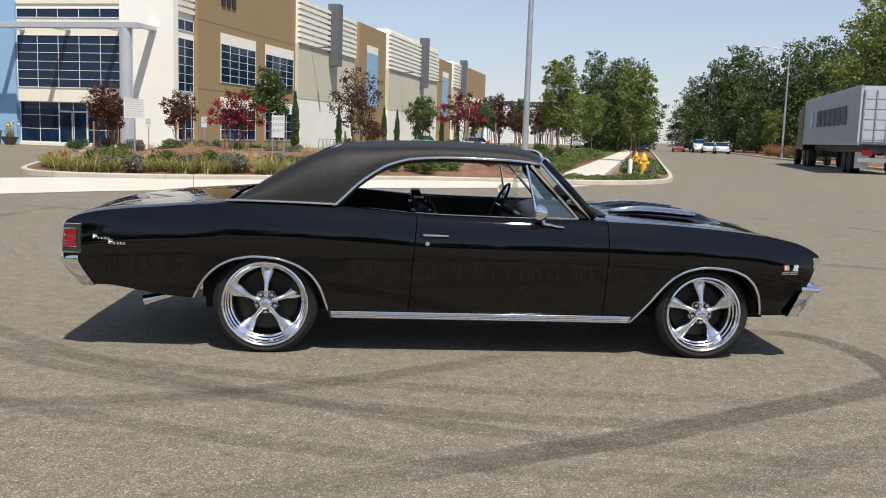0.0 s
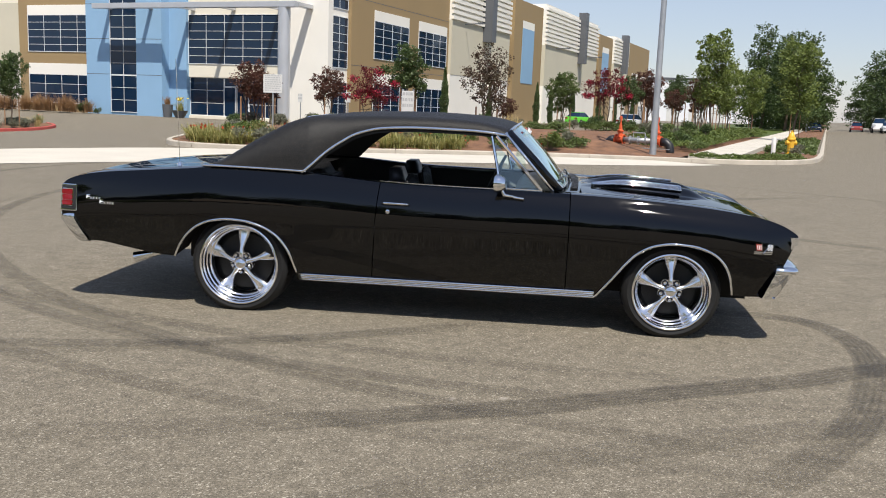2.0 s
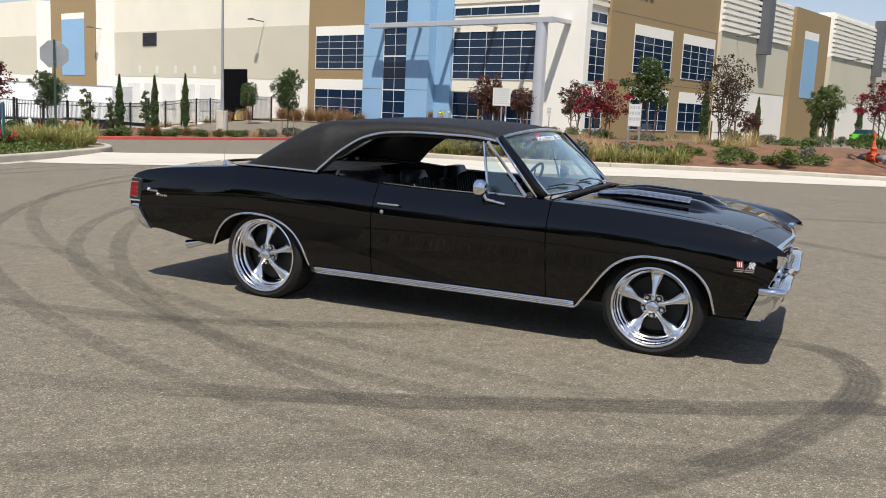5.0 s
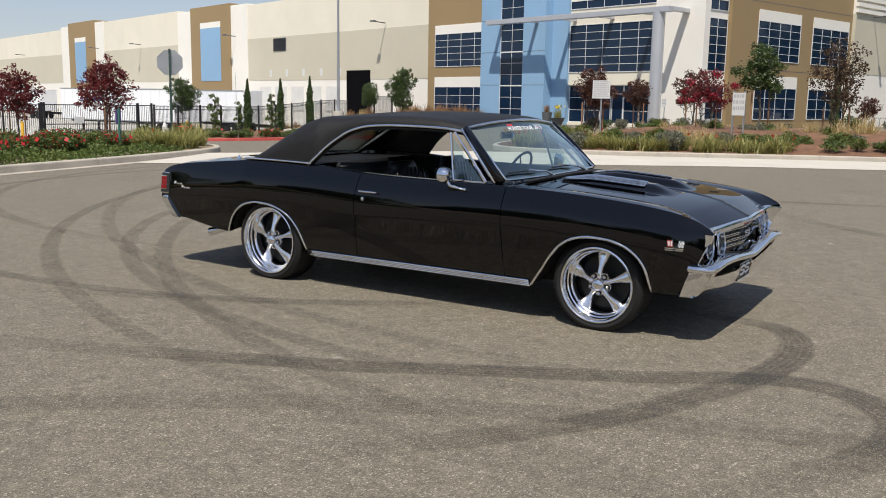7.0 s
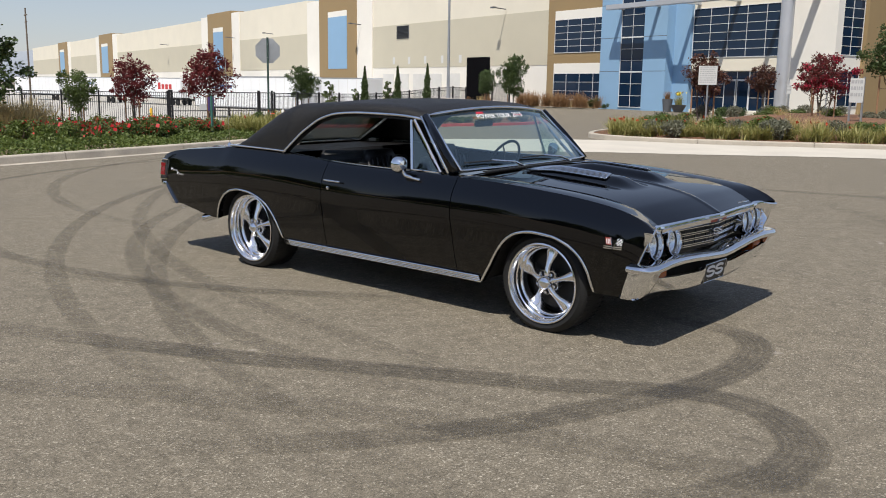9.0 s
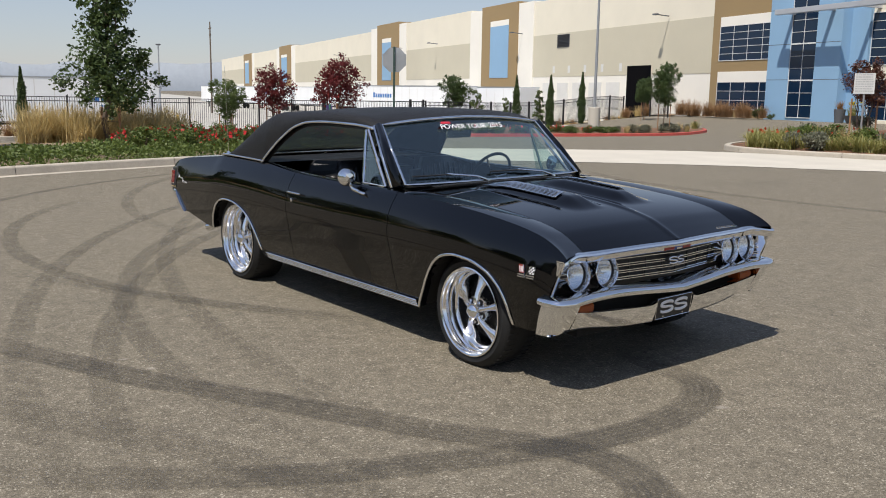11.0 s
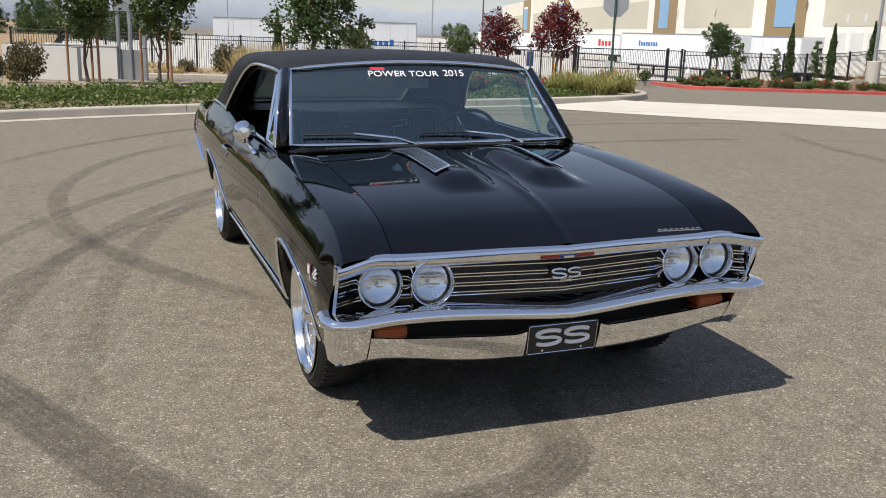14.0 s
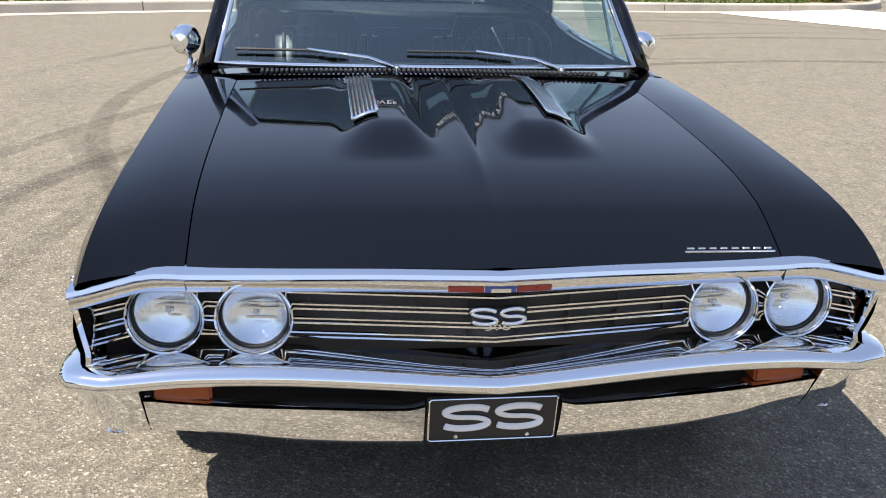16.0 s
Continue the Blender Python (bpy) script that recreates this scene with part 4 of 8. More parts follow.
def wheel(parent, x, y, r_tyre, r_rim, width, s, zc, floor):
    """A deep-dished alloy wheel with five flared spokes; s is the outer side, zc the hub's height, floor the road's."""
    w = thing("wheel", "polished five-spoke alloy wheel with a wide low tyre", "")
    w.parent = parent
    w.matrix_local = Matrix.Translation((x, y, zc)) @ (pose(0, 0, 0, 90, 0, 0) if s < 0 else pose(0, 0, 0, -90, 0, 0))
    # outer face looks along +z here; local y is up on the near side, down on the far side
    R, q = r_tyre, r_rim
    prof = [(q - 0.012, -0.005), (q + 0.004, 0.004), (q + (R - q) * 0.45, 0.010), (R - 0.022, -0.002), (R - 0.008, -0.012), (R - 0.001, -0.026), (R, -width / 2), (R - 0.001, -width + 0.026), (R - 0.012, -width + 0.008), (q + 0.02, -width), (q - 0.012, -width + 0.004)]
    sink = zc - floor

    def seated(shape):
        shape.v = [(a, b if -s * b >= -sink else s * sink, c) for a, b, c in shape.v]
        return shape
    tyre = seated(Shape().lathe(prof, 72)).put("tyre", RUBBER, w, "black low-profile tyre", angle=35)
    gr = Shape()
    for i in range(56):
        a = 2 * math.pi * i / 56
        m = Matrix.Rotation(a, 4, "Z")
        gr.box(R - 0.002, R + 0.002, -0.004, 0.004, -0.075, -0.015, m)
        gr.box(R - 0.002, R + 0.002, -0.004, 0.004, -width + 0.015, -width + 0.075, m)
    seated(gr).put("tread_pattern", RUBBER, tyre)["kind"] = "stuff"
    Shape().lathe([(q - 0.004, 0.004), (q + 0.001, 0.012), (q - 0.006, 0.015), (q - 0.013, 0.010), (q - 0.017, -0.004), (q * 0.915, -0.010), (q * 0.905, -0.016), (q * 0.895, -0.036), (q * 0.868, -0.042), (q * 0.86, -0.048), (q * 0.853, -0.070), (q * 0.825, -0.076), (q * 0.81, -0.082), (q * 0.80, -0.094), (q * 0.79, -0.14), (q * 0.79, -width)], 72).put("rim", ALLOY, w, "mirror-polished deep rim", angle=28)
    Shape().lathe([(0.0, -0.150), (q * 0.70, -0.150), (q * 0.70, -0.166), (0, -0.166)], 40).put("brake_disc", DARK_METAL, w, angle=30)
    Shape().lathe([(q * 0.785, -0.18), (0.0, -0.182)], 32).put("wheel_backing", UNDER, w)
    spoke = Shape()
    rows = []
    for t in np.linspace(0, 1, 14):
        r = 0.035 + (q * 0.83 - 0.035) * t
        wd = 0.0185 + 0.004 * (1 - ease(0, 0.3, t)) + q * 0.125 * ease(0.3, 1.0, t) ** 1.1
        zt = -0.030 - 0.050 * ease(0.1, 1.0, t)
        k = 0.75 + 0.5 * t
        rows.append([(r, -wd * 1.02, zt - 0.07), (r, -wd, zt - 0.034 * k), (r, -wd * 0.86, zt - 0.020 * k), (r, -wd * 0.5, zt - 0.006 * k), (r, 0, zt), (r, wd * 0.5, zt - 0.006 * k), (r, wd * 0.86, zt - 0.020 * k), (r, wd, zt - 0.034 * k), (r, wd * 1.02, zt - 0.07)])
    spoke.grid(rows, flip=True)
    spoke.f.append(tuple(range(9)))
    me = spoke.mesh(angle=70)
    me.materials.append(ALLOY)
    for i in range(5):
        o = ob_of("spoke", me, None, w)
        o.matrix_local = Matrix.Rotation(radians(90 + 72 * i), 4, "Z")
    # lobed hub plate, seats for the nuts, and the domed cap
    hub = Shape()
    rows = []
    for z, k in ((-0.10, 1.0), (-0.056, 1.0), (-0.050, 0.95), (-0.049, 0.5), (-0.048, 0.0)):
        rows.append([((0.078 - 0.008 * math.cos(5 * a)) * k * math.cos(a + radians(90)), (0.078 - 0.008 * math.cos(5 * a)) * k * math.sin(a + radians(90)), z) for a in np.linspace(0, 2 * math.pi, 61)])
    hub.grid(rows).put("hub", ALLOY, w, angle=35)
    Shape().lathe([(0.046, -0.05), (0.045, -0.022), (0.040, -0.010), (0.030, -0.003), (0.022, 0.004), (0.012, 0.007), (0.0, 0.008)], 32).put("hub_cap", CHROME, w, "domed bright hub cap", smooth=True)
    nut = Shape().lathe([(0.0125, -0.01), (0.0125, 0.012), (0.009, 0.016), (0.007, 0.008), (0.0, 0.007)], 6)
    seat = Shape().lathe([(0.0, 0.001), (0.0175, 0.001), (0.019, 0.0)], 18)
    nme, sme = nut.mesh(angle=30), seat.mesh(angle=30)
    nme.materials.append(CHROME)
    sme.materials.append(DARK_METAL)
    for i in range(5):
        m = Matrix.Rotation(radians(54 + 72 * i), 4, "Z") @ Matrix.Translation((0.063, 0, -0.047))
        ob_of("nut_seat", sme, None, w).matrix_local = m
        ob_of("lug_nut", nme, None, w).matrix_local = m
    return w


def slab_text(body, size, mat, parent, m, depth=0.001, name="lettering"):
    cu = bpy.data.curves.new(name, "FONT")
    cu.body, cu.size, cu.extrude = body, size, depth
    cu.align_x, cu.align_y = "CENTER", "CENTER"
    tmp = bpy.data.objects.new("tmp", cu)
    scene.collection.objects.link(tmp)
    me = bpy.data.meshes.new_from_object(tmp.evaluated_get(bpy.context.evaluated_depsgraph_get()))
    bpy.data.objects.remove(tmp)
    me.materials.clear()
    o = ob_of(name, me, mat, parent)
    o.matrix_local = m
    return o


def ess(w, h, r, n=20):
    """The two bends of the emblem's S as a plan line, w wide and h high."""
    pts = []
    for i in range(n + 1):
        a = radians(25 + 245 * i / n)
        pts.append((w / 2 * math.cos(a), h / 4 + h / 4 * math.sin(a)))
    for i in range(1, n + 1):
        a = radians(90 - 245 * i / n)
        pts.append((w / 2 * math.cos(a), -h / 4 + h / 4 * math.sin(a)))
    return pts


def build_car():
    car = thing("car", "glossy black two-door coupe with a black vinyl roof and chrome trim", "car", pose(0.262, 6.691, 0.0105, 0.7, 0, 3.9))
    fx = spaced((0.775, 0.96, 6), (0.96, 1.1, 8), (1.1, 1.7, 26), (1.7, 1.845, 14), (1.846, 2.0, 8), (2.0, 2.218, 12))
    dx = spaced((-0.506, 0.769, 26),)
    qx = spaced((-2.722, -2.55, 9), (-2.55, -1.92, 16), (-1.92, -1.78, 12), (-1.78, -1.2, 26), (-1.2, -1.055, 14), (-1.054, -0.512, 12))
    for s in (-1, 1):
        flank("front_fender", fx, s, fender_seam, car)
        door = flank("door", dx, s, lambda x: (0.80, Z_TOP(x) - 0.002), car)

        def q_in(x):
            a = ease(-1.55, -1.75, x)
            return (0.80 + (0.665 - 0.80) * a, Z_TOP(x) + 0.012 * a)
        flank("quarter_panel", qx, s, q_in, car)
        # door furniture
        h = Shape().tube([side_point(-0.47, 0.835, s, 0.004), side_point(-0.45, 0.838, s, 0.028), side_point(-0.38, 0.838, s, 0.034), side_point(-0.30, 0.836, s, 0.030), side_point(-0.285, 0.835, s, 0.022)], [0.014, 0.012, 0.010, 0.009, 0.006], 8, flat=0.8)
        h.put("door_handle", CHROME, door, "chrome door handle", smooth=True)
        Shape().lathe([(0.014, 0), (0.014, 0.006), (0.006, 0.009), (0, 0.009)], 16, Matrix.Translation(side_point(-0.428, 0.78, s, -0.001)) @ pose(0, 0, 0, 90 if s < 0 else -90, 0, 0)).put("door_lock", CHROME, door, "chrome lock")
        Shape().tube([(x, s * (TOP_Y(x) - 0.045), Z_TOP(x) + 0.006) for x in np.linspace(-0.50, 0.30, 12)], 0.006, 6).put("belt_moulding", CHROME, door, "chrome belt moulding")
        inner = Shape().grid([[(x, s * 0.795, z) for z in (0.35, 0.6, 0.8, Z_TOP(x) - 0.01)] for x in np.linspace(-0.5, 0.74, 8)], flip=s < 0)
        inner.put("door_card", BLACK_TRIM, door, "black interior door panel")
        # sill trim with ribs, wheel lip mouldings
        sill = Shape()
        for k in range(4):
            z = 0.268 + k * 0.0125
            r = 0.0065 if k < 3 else 0.009
            sill.tube([side_point(x, z, s, 0.008) for x in np.linspace(-1.04, 0.962, 24)], r, 6)
        sill.grid([[side_point(x, z, s, 0.005) for z in (0.262, 0.31)] for x in np.linspace(-1.04, 0.962, 24)], flip=s > 0)
        sill.put("sill_moulding", CHROME, car, "ribbed bright sill moulding", smooth=True)
        for a, xs in ((ARCH_F, np.concatenate([np.linspace(0.962, 1.7, 40), np.linspace(1.705, 1.844, 20)])), (ARCH_R, np.concatenate([np.linspace(-1.919, -1.8, 16), np.linspace(-1.79, -1.2, 34), np.linspace(-1.195, -1.056, 18)]))):
            Shape().tube([side_point(x, a(x), s, 0.003) for x in xs], 0.0095, 6).put("wheel_lip_moulding", CHROME, car, "chrome wheel lip", smooth=True)
            well = Shape()
            rows = []
            for x in xs[::3]:
                rows.append([(skew(x, a(x)), s * (side_y(x, a(x)) - 0.014), a(x)), (x, s * 0.62, a(x) + 0.03)])
            well.grid(rows)
            cx = 1.46 if a is ARCH_F else -1.46
            well.box(cx - 0.45, cx + 0.45, s * 0.60, s * 0.615, 0.34, 0.72)
            well.put("wheel_well", UNDER, car)
        Shape().tube([(x, s * (TOP_Y(x) + 0.004), Z_TOP(x) + 0.012) for x in np.linspace(-1.72, -1.0, 14)], 0.009, 6).put("roof_base_moulding", CHROME, car, "chrome moulding at the roof's foot", smooth=True)
    # hood
    hx = list(np.linspace(0.862, 2.0, 64)) + list(np.linspace(2.012, 2.235, 20))
    hy = list(np.linspace(-SEAM_HOOD, SEAM_HOOD, 85))
    rows = []
    for x in hx:
        row = []
        for y in hy:
            row.append((hood_x(x, y), y, hood_z(x, y)))
        rows.append(row)
    rows = [[(x, y, z - 0.03) for x, y, z in rows[0]]] + rows
    for r in rows:
        r.insert(0, (r[0][0], r[0][1], r[0][2] - 0.03))
        r.append((r[-1][0], r[-1][1], r[-1][2] - 0.03))
    hood = Shape().grid(rows, flip=True).put("hood", PAINT, car, "black hood with two raised louvred blisters", angle=60)
    for s in (-1, 1):
        lv = Shape()
        y0, y1 = s * 0.240, s * 0.306
        for k in range(7):
            y = y0 + (y1 - y0) * k / 6
            pts = [(x, y + s * 0.012 * (1.45 - x), hood_z(x, y) + 0.011) for x in np.linspace(0.93, 1.55, 14)]
            lv.tube(pts, 0.0026 if 0 < k < 6 else 0.0045, 5)
        lv.tube([(1.553, y, hood_z(1.55, y) + 0.010) for y in np.linspace(y0, y1, 5)], 0.006, 5)
        lv.put("hood_louvre", CHROME, hood, "bright louvre insert", smooth=True)
        bk = Shape().grid([[(x, y + s * 0.012 * (1.45 - x), hood_z(x, y) + 0.004) for y in np.linspace(y0, y1, 5)] for x in np.linspace(0.93, 1.55, 10)], flip=s > 0)
        bk.put("louvre_backing", BLACK_PLASTIC, hood)
    # cowl with air slots
    cw = Shape().grid([[(x + 0.03 * (1 - (y / 0.7) ** 2), y, 0.952 + 0.012 * (1 - (y / 0.7) ** 2) - 0.01 * abs(x - 0.79)) for y in np.linspace(-0.76, 0.76, 20)] for x in (0.68, 0.72, 0.76, 0.80, 0.835)], flip=True)
    cowl = cw.put("cowl", PAINT, car, smooth=True)
    sl = Shape()
    for y in np.arange(-0.60, 0.601, 0.017):
        x = 0.79 + 0.03 * (1 - (y / 0.7) ** 2)
        sl.box(x - 0.024, x + 0.024, y - 0.0045, y + 0.0045, 0.956 + 0.012 * (1 - (y / 0.7) ** 2), 0.963 + 0.012 * (1 - (y / 0.7) ** 2))
    sl.put("cowl_grid", BLACK_PLASTIC, cowl)["kind"] = "stuff"
    # trunk lid and tail
    def lid_z(x, y):
        return Z_TOP(x) + 0.012 + 0.018 * (1 - (y / 0.66) ** 2)
    lid_y = np.linspace(-0.66, 0.66, 20)
    tr = Shape().grid([[(x, y, lid_z(x, y)) for y in lid_y] for x in np.linspace(-2.70, -1.72, 30)], flip=True)
    tr.grid([[(-2.70, y, lid_z(-2.70, y)) for y in lid_y], [(-2.712, y, 0.66) for y in lid_y]])
    tr.put("trunk_lid", PAINT, car, smooth=True)
    Shape().chamfer(-2.700, -2.57, -0.868, 0.868, 0.61, 0.83, 0.02).chamfer(-2.56, -2.45, -0.85, 0.85, 0.475, 0.62, 0.02).put("tail_panel", PAINT, car)

    def on_flank(x0, x1, s, z0, z1, out):
        """A block let into the body side, its outer face following the flank."""
        b = Shape().chamfer(x0, x1, s * 0.60, s * 0.90, z0, z1, 0.005)
        b.v = [(x, s * (side_y(x, z) + out) if abs(y) > 0.85 else y, z) for x, y, z in b.v]
        return b
    for s in (-1, 1):
        tl = on_flank(-2.727, -2.606, s, 0.668, 0.852, 0.008).put("tail_light", CHROME, car, "red tail light in a chrome surround")
        on_flank(-2.722, -2.615, s, 0.681, 0.841, 0.0105).put("lens_housing", BLACK_PLASTIC, tl)
        on_flank(-2.717, -2.629, s, 0.703, 0.823, 0.013).put("lens_frame", CHROME, tl)
        for k in range(3):
            z = 0.709 + k * 0.0365
            on_flank(-2.713, -2.636, s, z, z + 0.035, 0.016).put("lens", RED_LENS, tl, "red lens")
    path = [(-2.60, -0.894, 0, -1, 0), (-2.64, -0.894, -0.05, -1, 0), (-2.68, -0.886, -0.5, -0.85, 0), (-2.70, -0.87, -0.95, -0.3, 0), (-2.71, -0.5, -1, 0, 0), (-2.72, 0, -1, 0, 0), (-2.71, 0.5, -1, 0, 0), (-2.70, 0.87, -0.95, 0.3, 0), (-2.68, 0.886, -0.5, 0.85, 0), (-2.64, 0.894, -0.05, 1, 0), (-2.60, 0.894, 0, 1, 0)]
    rb = sweep_plan(Shape(), path, [(-0.04, 0.458), (-0.02, 0.45), (-0.008, 0.46), (0.012, 0.55), (0.022, 0.615), (0.021, 0.640), (0.014, 0.650), (-0.04, 0.652)])
    rb.v = [(x - 0.03 + 0.62 * max(0.0, 0.60 - z), y, z) for x, y, z in rb.v]
    rb.put("rear_bumper", CHROME, car, "chrome rear bumper", angle=40)
    for s in (-1, 1):
        Shape().lathe([(0.022, -0.05), (0.026, -0.05), (0.028, 0.05), (0.036, 0.15), (0.033, 0.15), (0.024, 0.05)], 24, Matrix.Translation((-2.12, s * 0.74, 0.374)) @ pose(0, 0, 0, 0, -104, -12 * s)).put("exhaust_tip", CHROME, car, "chrome exhaust tip", angle=40)

    # ---- roof ----
    Z_OPEN = curve((-1.03, 1.0), (-0.98, 1.045), (-0.87, 1.15), (-0.78, 1.215), (-0.69, 1.268), (-0.6, 1.298), (-0.54, 1.312), (-0.4, 1.325), (-0.26, 1.33), (0.1, 1.325), (0.27, 1.312), (0.33, 1.302))
    Y_OPEN = curve((-1.71, 0.852), (-1.03, 0.852), (-0.87, 0.81), (-0.69, 0.77), (-0.5, 0.752), (0.0, 0.742), (0.33, 0.725))
    Z_CEN = curve((-1.71, 1.005), (-1.6, 1.075), (-1.48, 1.155), (-1.3, 1.262), (-1.16, 1.335), (-1.03, 1.375), (-0.85, 1.402), (-0.63, 1.417), (-0.24, 1.424), (0.1, 1.41), (0.25, 1.385), (0.33, 1.36))
    CUT = 0.585

    def section(x, off=0.0):
        rear = x < -1.03
        zl = Z_TOP(x) + 0.002 if rear else Z_OPEN(x)
        yl = Y_OPEN(x)
        zc = Z_CEN(x)
        zs = zc - 0.02 * ease(-1.03, -0.8, x)
        pts = []
        for i in range(11):
            th = math.pi / 2 * i / 10
            k = ease(-1.03, -0.6, x)
            y = CUT + (yl - CUT) * math.cos(th) ** (0.62 + 0.1 * k)
            z = zl + (zs - zl) * math.sin(th) ** 0.85
            pts.append((x + off, y, z))
        return pts, zs, zc

    def bow(x, y):
        return 0.06 * (1 - (y / 0.725) ** 2) * ease(-0.3, 0.33, x)
    xs = spaced((-1.03, -0.86, 10), (-0.86, -0.5, 12), (-0.5, 0.2, 12), (0.2, 0.33, 6))
    rows = []
    for x in xs:
        pts, zs, zc = section(x)
        half = pts + [(x, CUT * (1 - k / 6), zs + (zc - zs) * (1 - (1 - k / 6) ** 2)) for k in range(1, 7)]
        full = [(a + bow(x, y), -y, z) for a, y, z in half] + [(a + bow(x, y), y, z) for a, y, z in half[::-1][1:]]
        rows.append(full)
    roof = Shape().grid(rows, flip=True)
    for s in (-1, 1):
        roof.grid([[(a, s * y, z) for a, y, z in section(x)[0]] for x in spaced((-1.71, -1.6, 6), (-1.6, -1.03, 16))], flip=s < 0)
    skin = roof.mesh(smooth=True)
    bm = bmesh.new()
    bm.from_mesh(skin)
    bmesh.ops.remove_doubles(bm, verts=bm.verts[:], dist=0.0004)
    bm.to_mesh(skin)
    bm.free()
    ob_of("roof", skin, VINYL, car, "grained black vinyl roof with sail panels")
    lining = Shape().grid([[(x, y * 0.97, z - 0.03) for x, y, z in r] for r in rows])
    lining.put("headliner", BLACK_TRIM, car, "black headliner", smooth=True)
    for s in (-1, 1):
        rows2 = [[(a, s * y, z) for a, y, z in section(x)[0]] for x in spaced((-1.71, -1.6, 6), (-1.6, -1.03, 16))]
        Shape().grid([[(a, y - s * 0.02, z - 0.02) for a, y, z in r] for r in rows2], flip=s > 0).put("sail_lining", BLACK_TRIM, car, smooth=True)
        # window opening moulding
        line = [(x + bow(x, Y_OPEN(x)), s * (Y_OPEN(x) + 0.004), Z_OPEN(x)) for x in spaced((-1.03, -0.5, 18), (-0.5, 0.33, 12))]
        Shape().tube(line, 0.011, 8).put("drip_moulding", CHROME, car, "chrome drip moulding", smooth=True)
        # windscreen pillar
        a, b = Vector((0.345, s * 0.712, 1.325)), Vector((0.69, s * 0.80, 0.955))
        Shape().tube([a, a.lerp(b, 0.5) + Vector((0.008, s * 0.006, 0.006)), b], [0.026, 0.028, 0.036], 10).put("windscreen_pillar", PAINT, car, smooth=True)
        Shape().tube([a + Vector((-0.02, s * 0.022, -0.005)), b + Vector((-0.03, s * 0.03, 0))], 0.012, 6).put("pillar_moulding", CHROME, car, "chrome pillar moulding", smooth=True)
        # vent window
        vt = thing("vent_window", "small triangular vent window in a chrome frame", "")
        vt.parent = car
        c0, c1, c2 = Vector((0.235, s * 0.735, 1.295)), Vector((0.312, s * 0.812, 0.958)), Vector((0.585, s * 0.822, 0.955))
        Shape().tube([c0, c1], 0.010, 6).tube([c1, c2], 0.008, 6).tube([c2, c0 + Vector((0.03, 0, 0))], 0.012, 6).put("vent_frame", CHROME, vt, "chrome vent frame")
        hinge = Matrix.Translation(c0.lerp(c2, 0.5)) @ Matrix.Rotation(radians(0 if s < 0 else 62), 4, "Z") @ Matrix.Translation(-c0.lerp(c2, 0.5))
        g = Shape().add([hinge @ p for p in (c0 + Vector((0.012, 0, -0.03)), c1 + Vector((0.012, 0, 0.01)), c2 + Vector((-0.03, 0, 0.01)))], [(0, 1, 2)]).put("vent_glass", GLASS, vt)
        g.visible_shadow = False
        # mirror
        mr = thing("wing_mirror", "round chrome wing mirror", "")
        mr.parent = car
        mc = Vector((0.30, s * 0.93, 1.0))
        Shape().lathe([(0.0, -0.035), (0.03, -0.033), (0.052, -0.018), (0.06, 0.0), (0.058, 0.01), (0.0, 0.011)], 24, Matrix.Translation(mc) @ pose(0, 0, 0, 0, -90, 12 * s) @ Matrix.Diagonal((1, 1, 1.6, 1))).put("mirror_head", CHROME, mr, angle=40)
        Shape().tube([mc + Vector((0.02, -s * 0.005, -0.03)), mc + Vector((0.04, -s * 0.02, -0.075)), Vector((0.40, s * 0.905, 0.915))], 0.012, 8).tube([(0.33, s * 0.90, 0.922), (0.47, s * 0.905, 0.905)], [0.012, 0.016], 8, flat=0.6).put("mirror_arm", CHROME, mr, smooth=True)
    # windscreen and rear window
    def screen(tl, bl, n=18, m=10):
        rows = []
        for j in range(m + 1):
            v = j / m
            rows.append([tuple(Vector(tl(u)).lerp(Vector(bl(u)), v) + Vector((0.012 * math.sin(math.pi * v), 0, 0.01 * math.sin(math.pi * v)))) for u in np.linspace(-1, 1, n)])
        return rows

    def w_top(u):
        return (0.335 + 0.06 * (1 - u * u), 0.69 * u, 1.322 + 0.045 * (1 - u * u))

    def w_low(u):
        return (0.705 + 0.05 * (1 - u * u), 0.765 * u, 0.968 + 0.0 * u)
    ws = Shape().grid(screen(w_top, w_low), flip=True).put("windscreen", GLASS, car, "clear windscreen with a sun strip sticker", smooth=True)
    ws.visible_shadow = False
    us = np.linspace(-1, 1, 18)
    loop = [w_top(u) for u in us] + [w_low(u) for u in us[::-1]]
    loop = [tuple(Vector(p) + Vector((0.01, 0, 0.006))) for p in loop]
    Shape().tube(loop, 0.011, 6, close=True).put("windscreen_moulding", CHROME, car, "chrome windscreen moulding", smooth=True)

    def r_top(u):
        return (-1.03 - 0.02 * u * u, CUT * u, 1.372 - 0.005 * u * u)

    def r_low(u):
        return (-1.72 + 0.05 * u * u, CUT * u, 1.008)
    rg = Shape().grid(screen(r_top, r_low)).put("rear_window", CLEAR_GLASS, car, smooth=True)
    rg.visible_shadow = False
    Shape().tube([r_top(u) for u in us] + [r_low(u) for u in us[::-1]], 0.010, 6, close=True).put("rear_window_moulding", CHROME, car, "chrome rear window moulding", smooth=True)
    # windscreen strip sticker
    st = thing("screen_sticker", "white and red event sticker on the windscreen", "")
    st.parent = car
    out = (Vector((0.37, 0, 0.38))).normalized()
    mid = Vector(w_top(0)).lerp(Vector(w_low(0)), 0.17) + Vector((0.014, 0, 0.014))
    down = (Vector(w_low(0)) - Vector(w_top(0))).normalized()
    right = Vector((0, 1, 0))
    m = Matrix((( *right, 0), (*(-down), 0), (*right.cross(-down), 0), (0, 0, 0, 1))).transposed()
    m.translation = mid
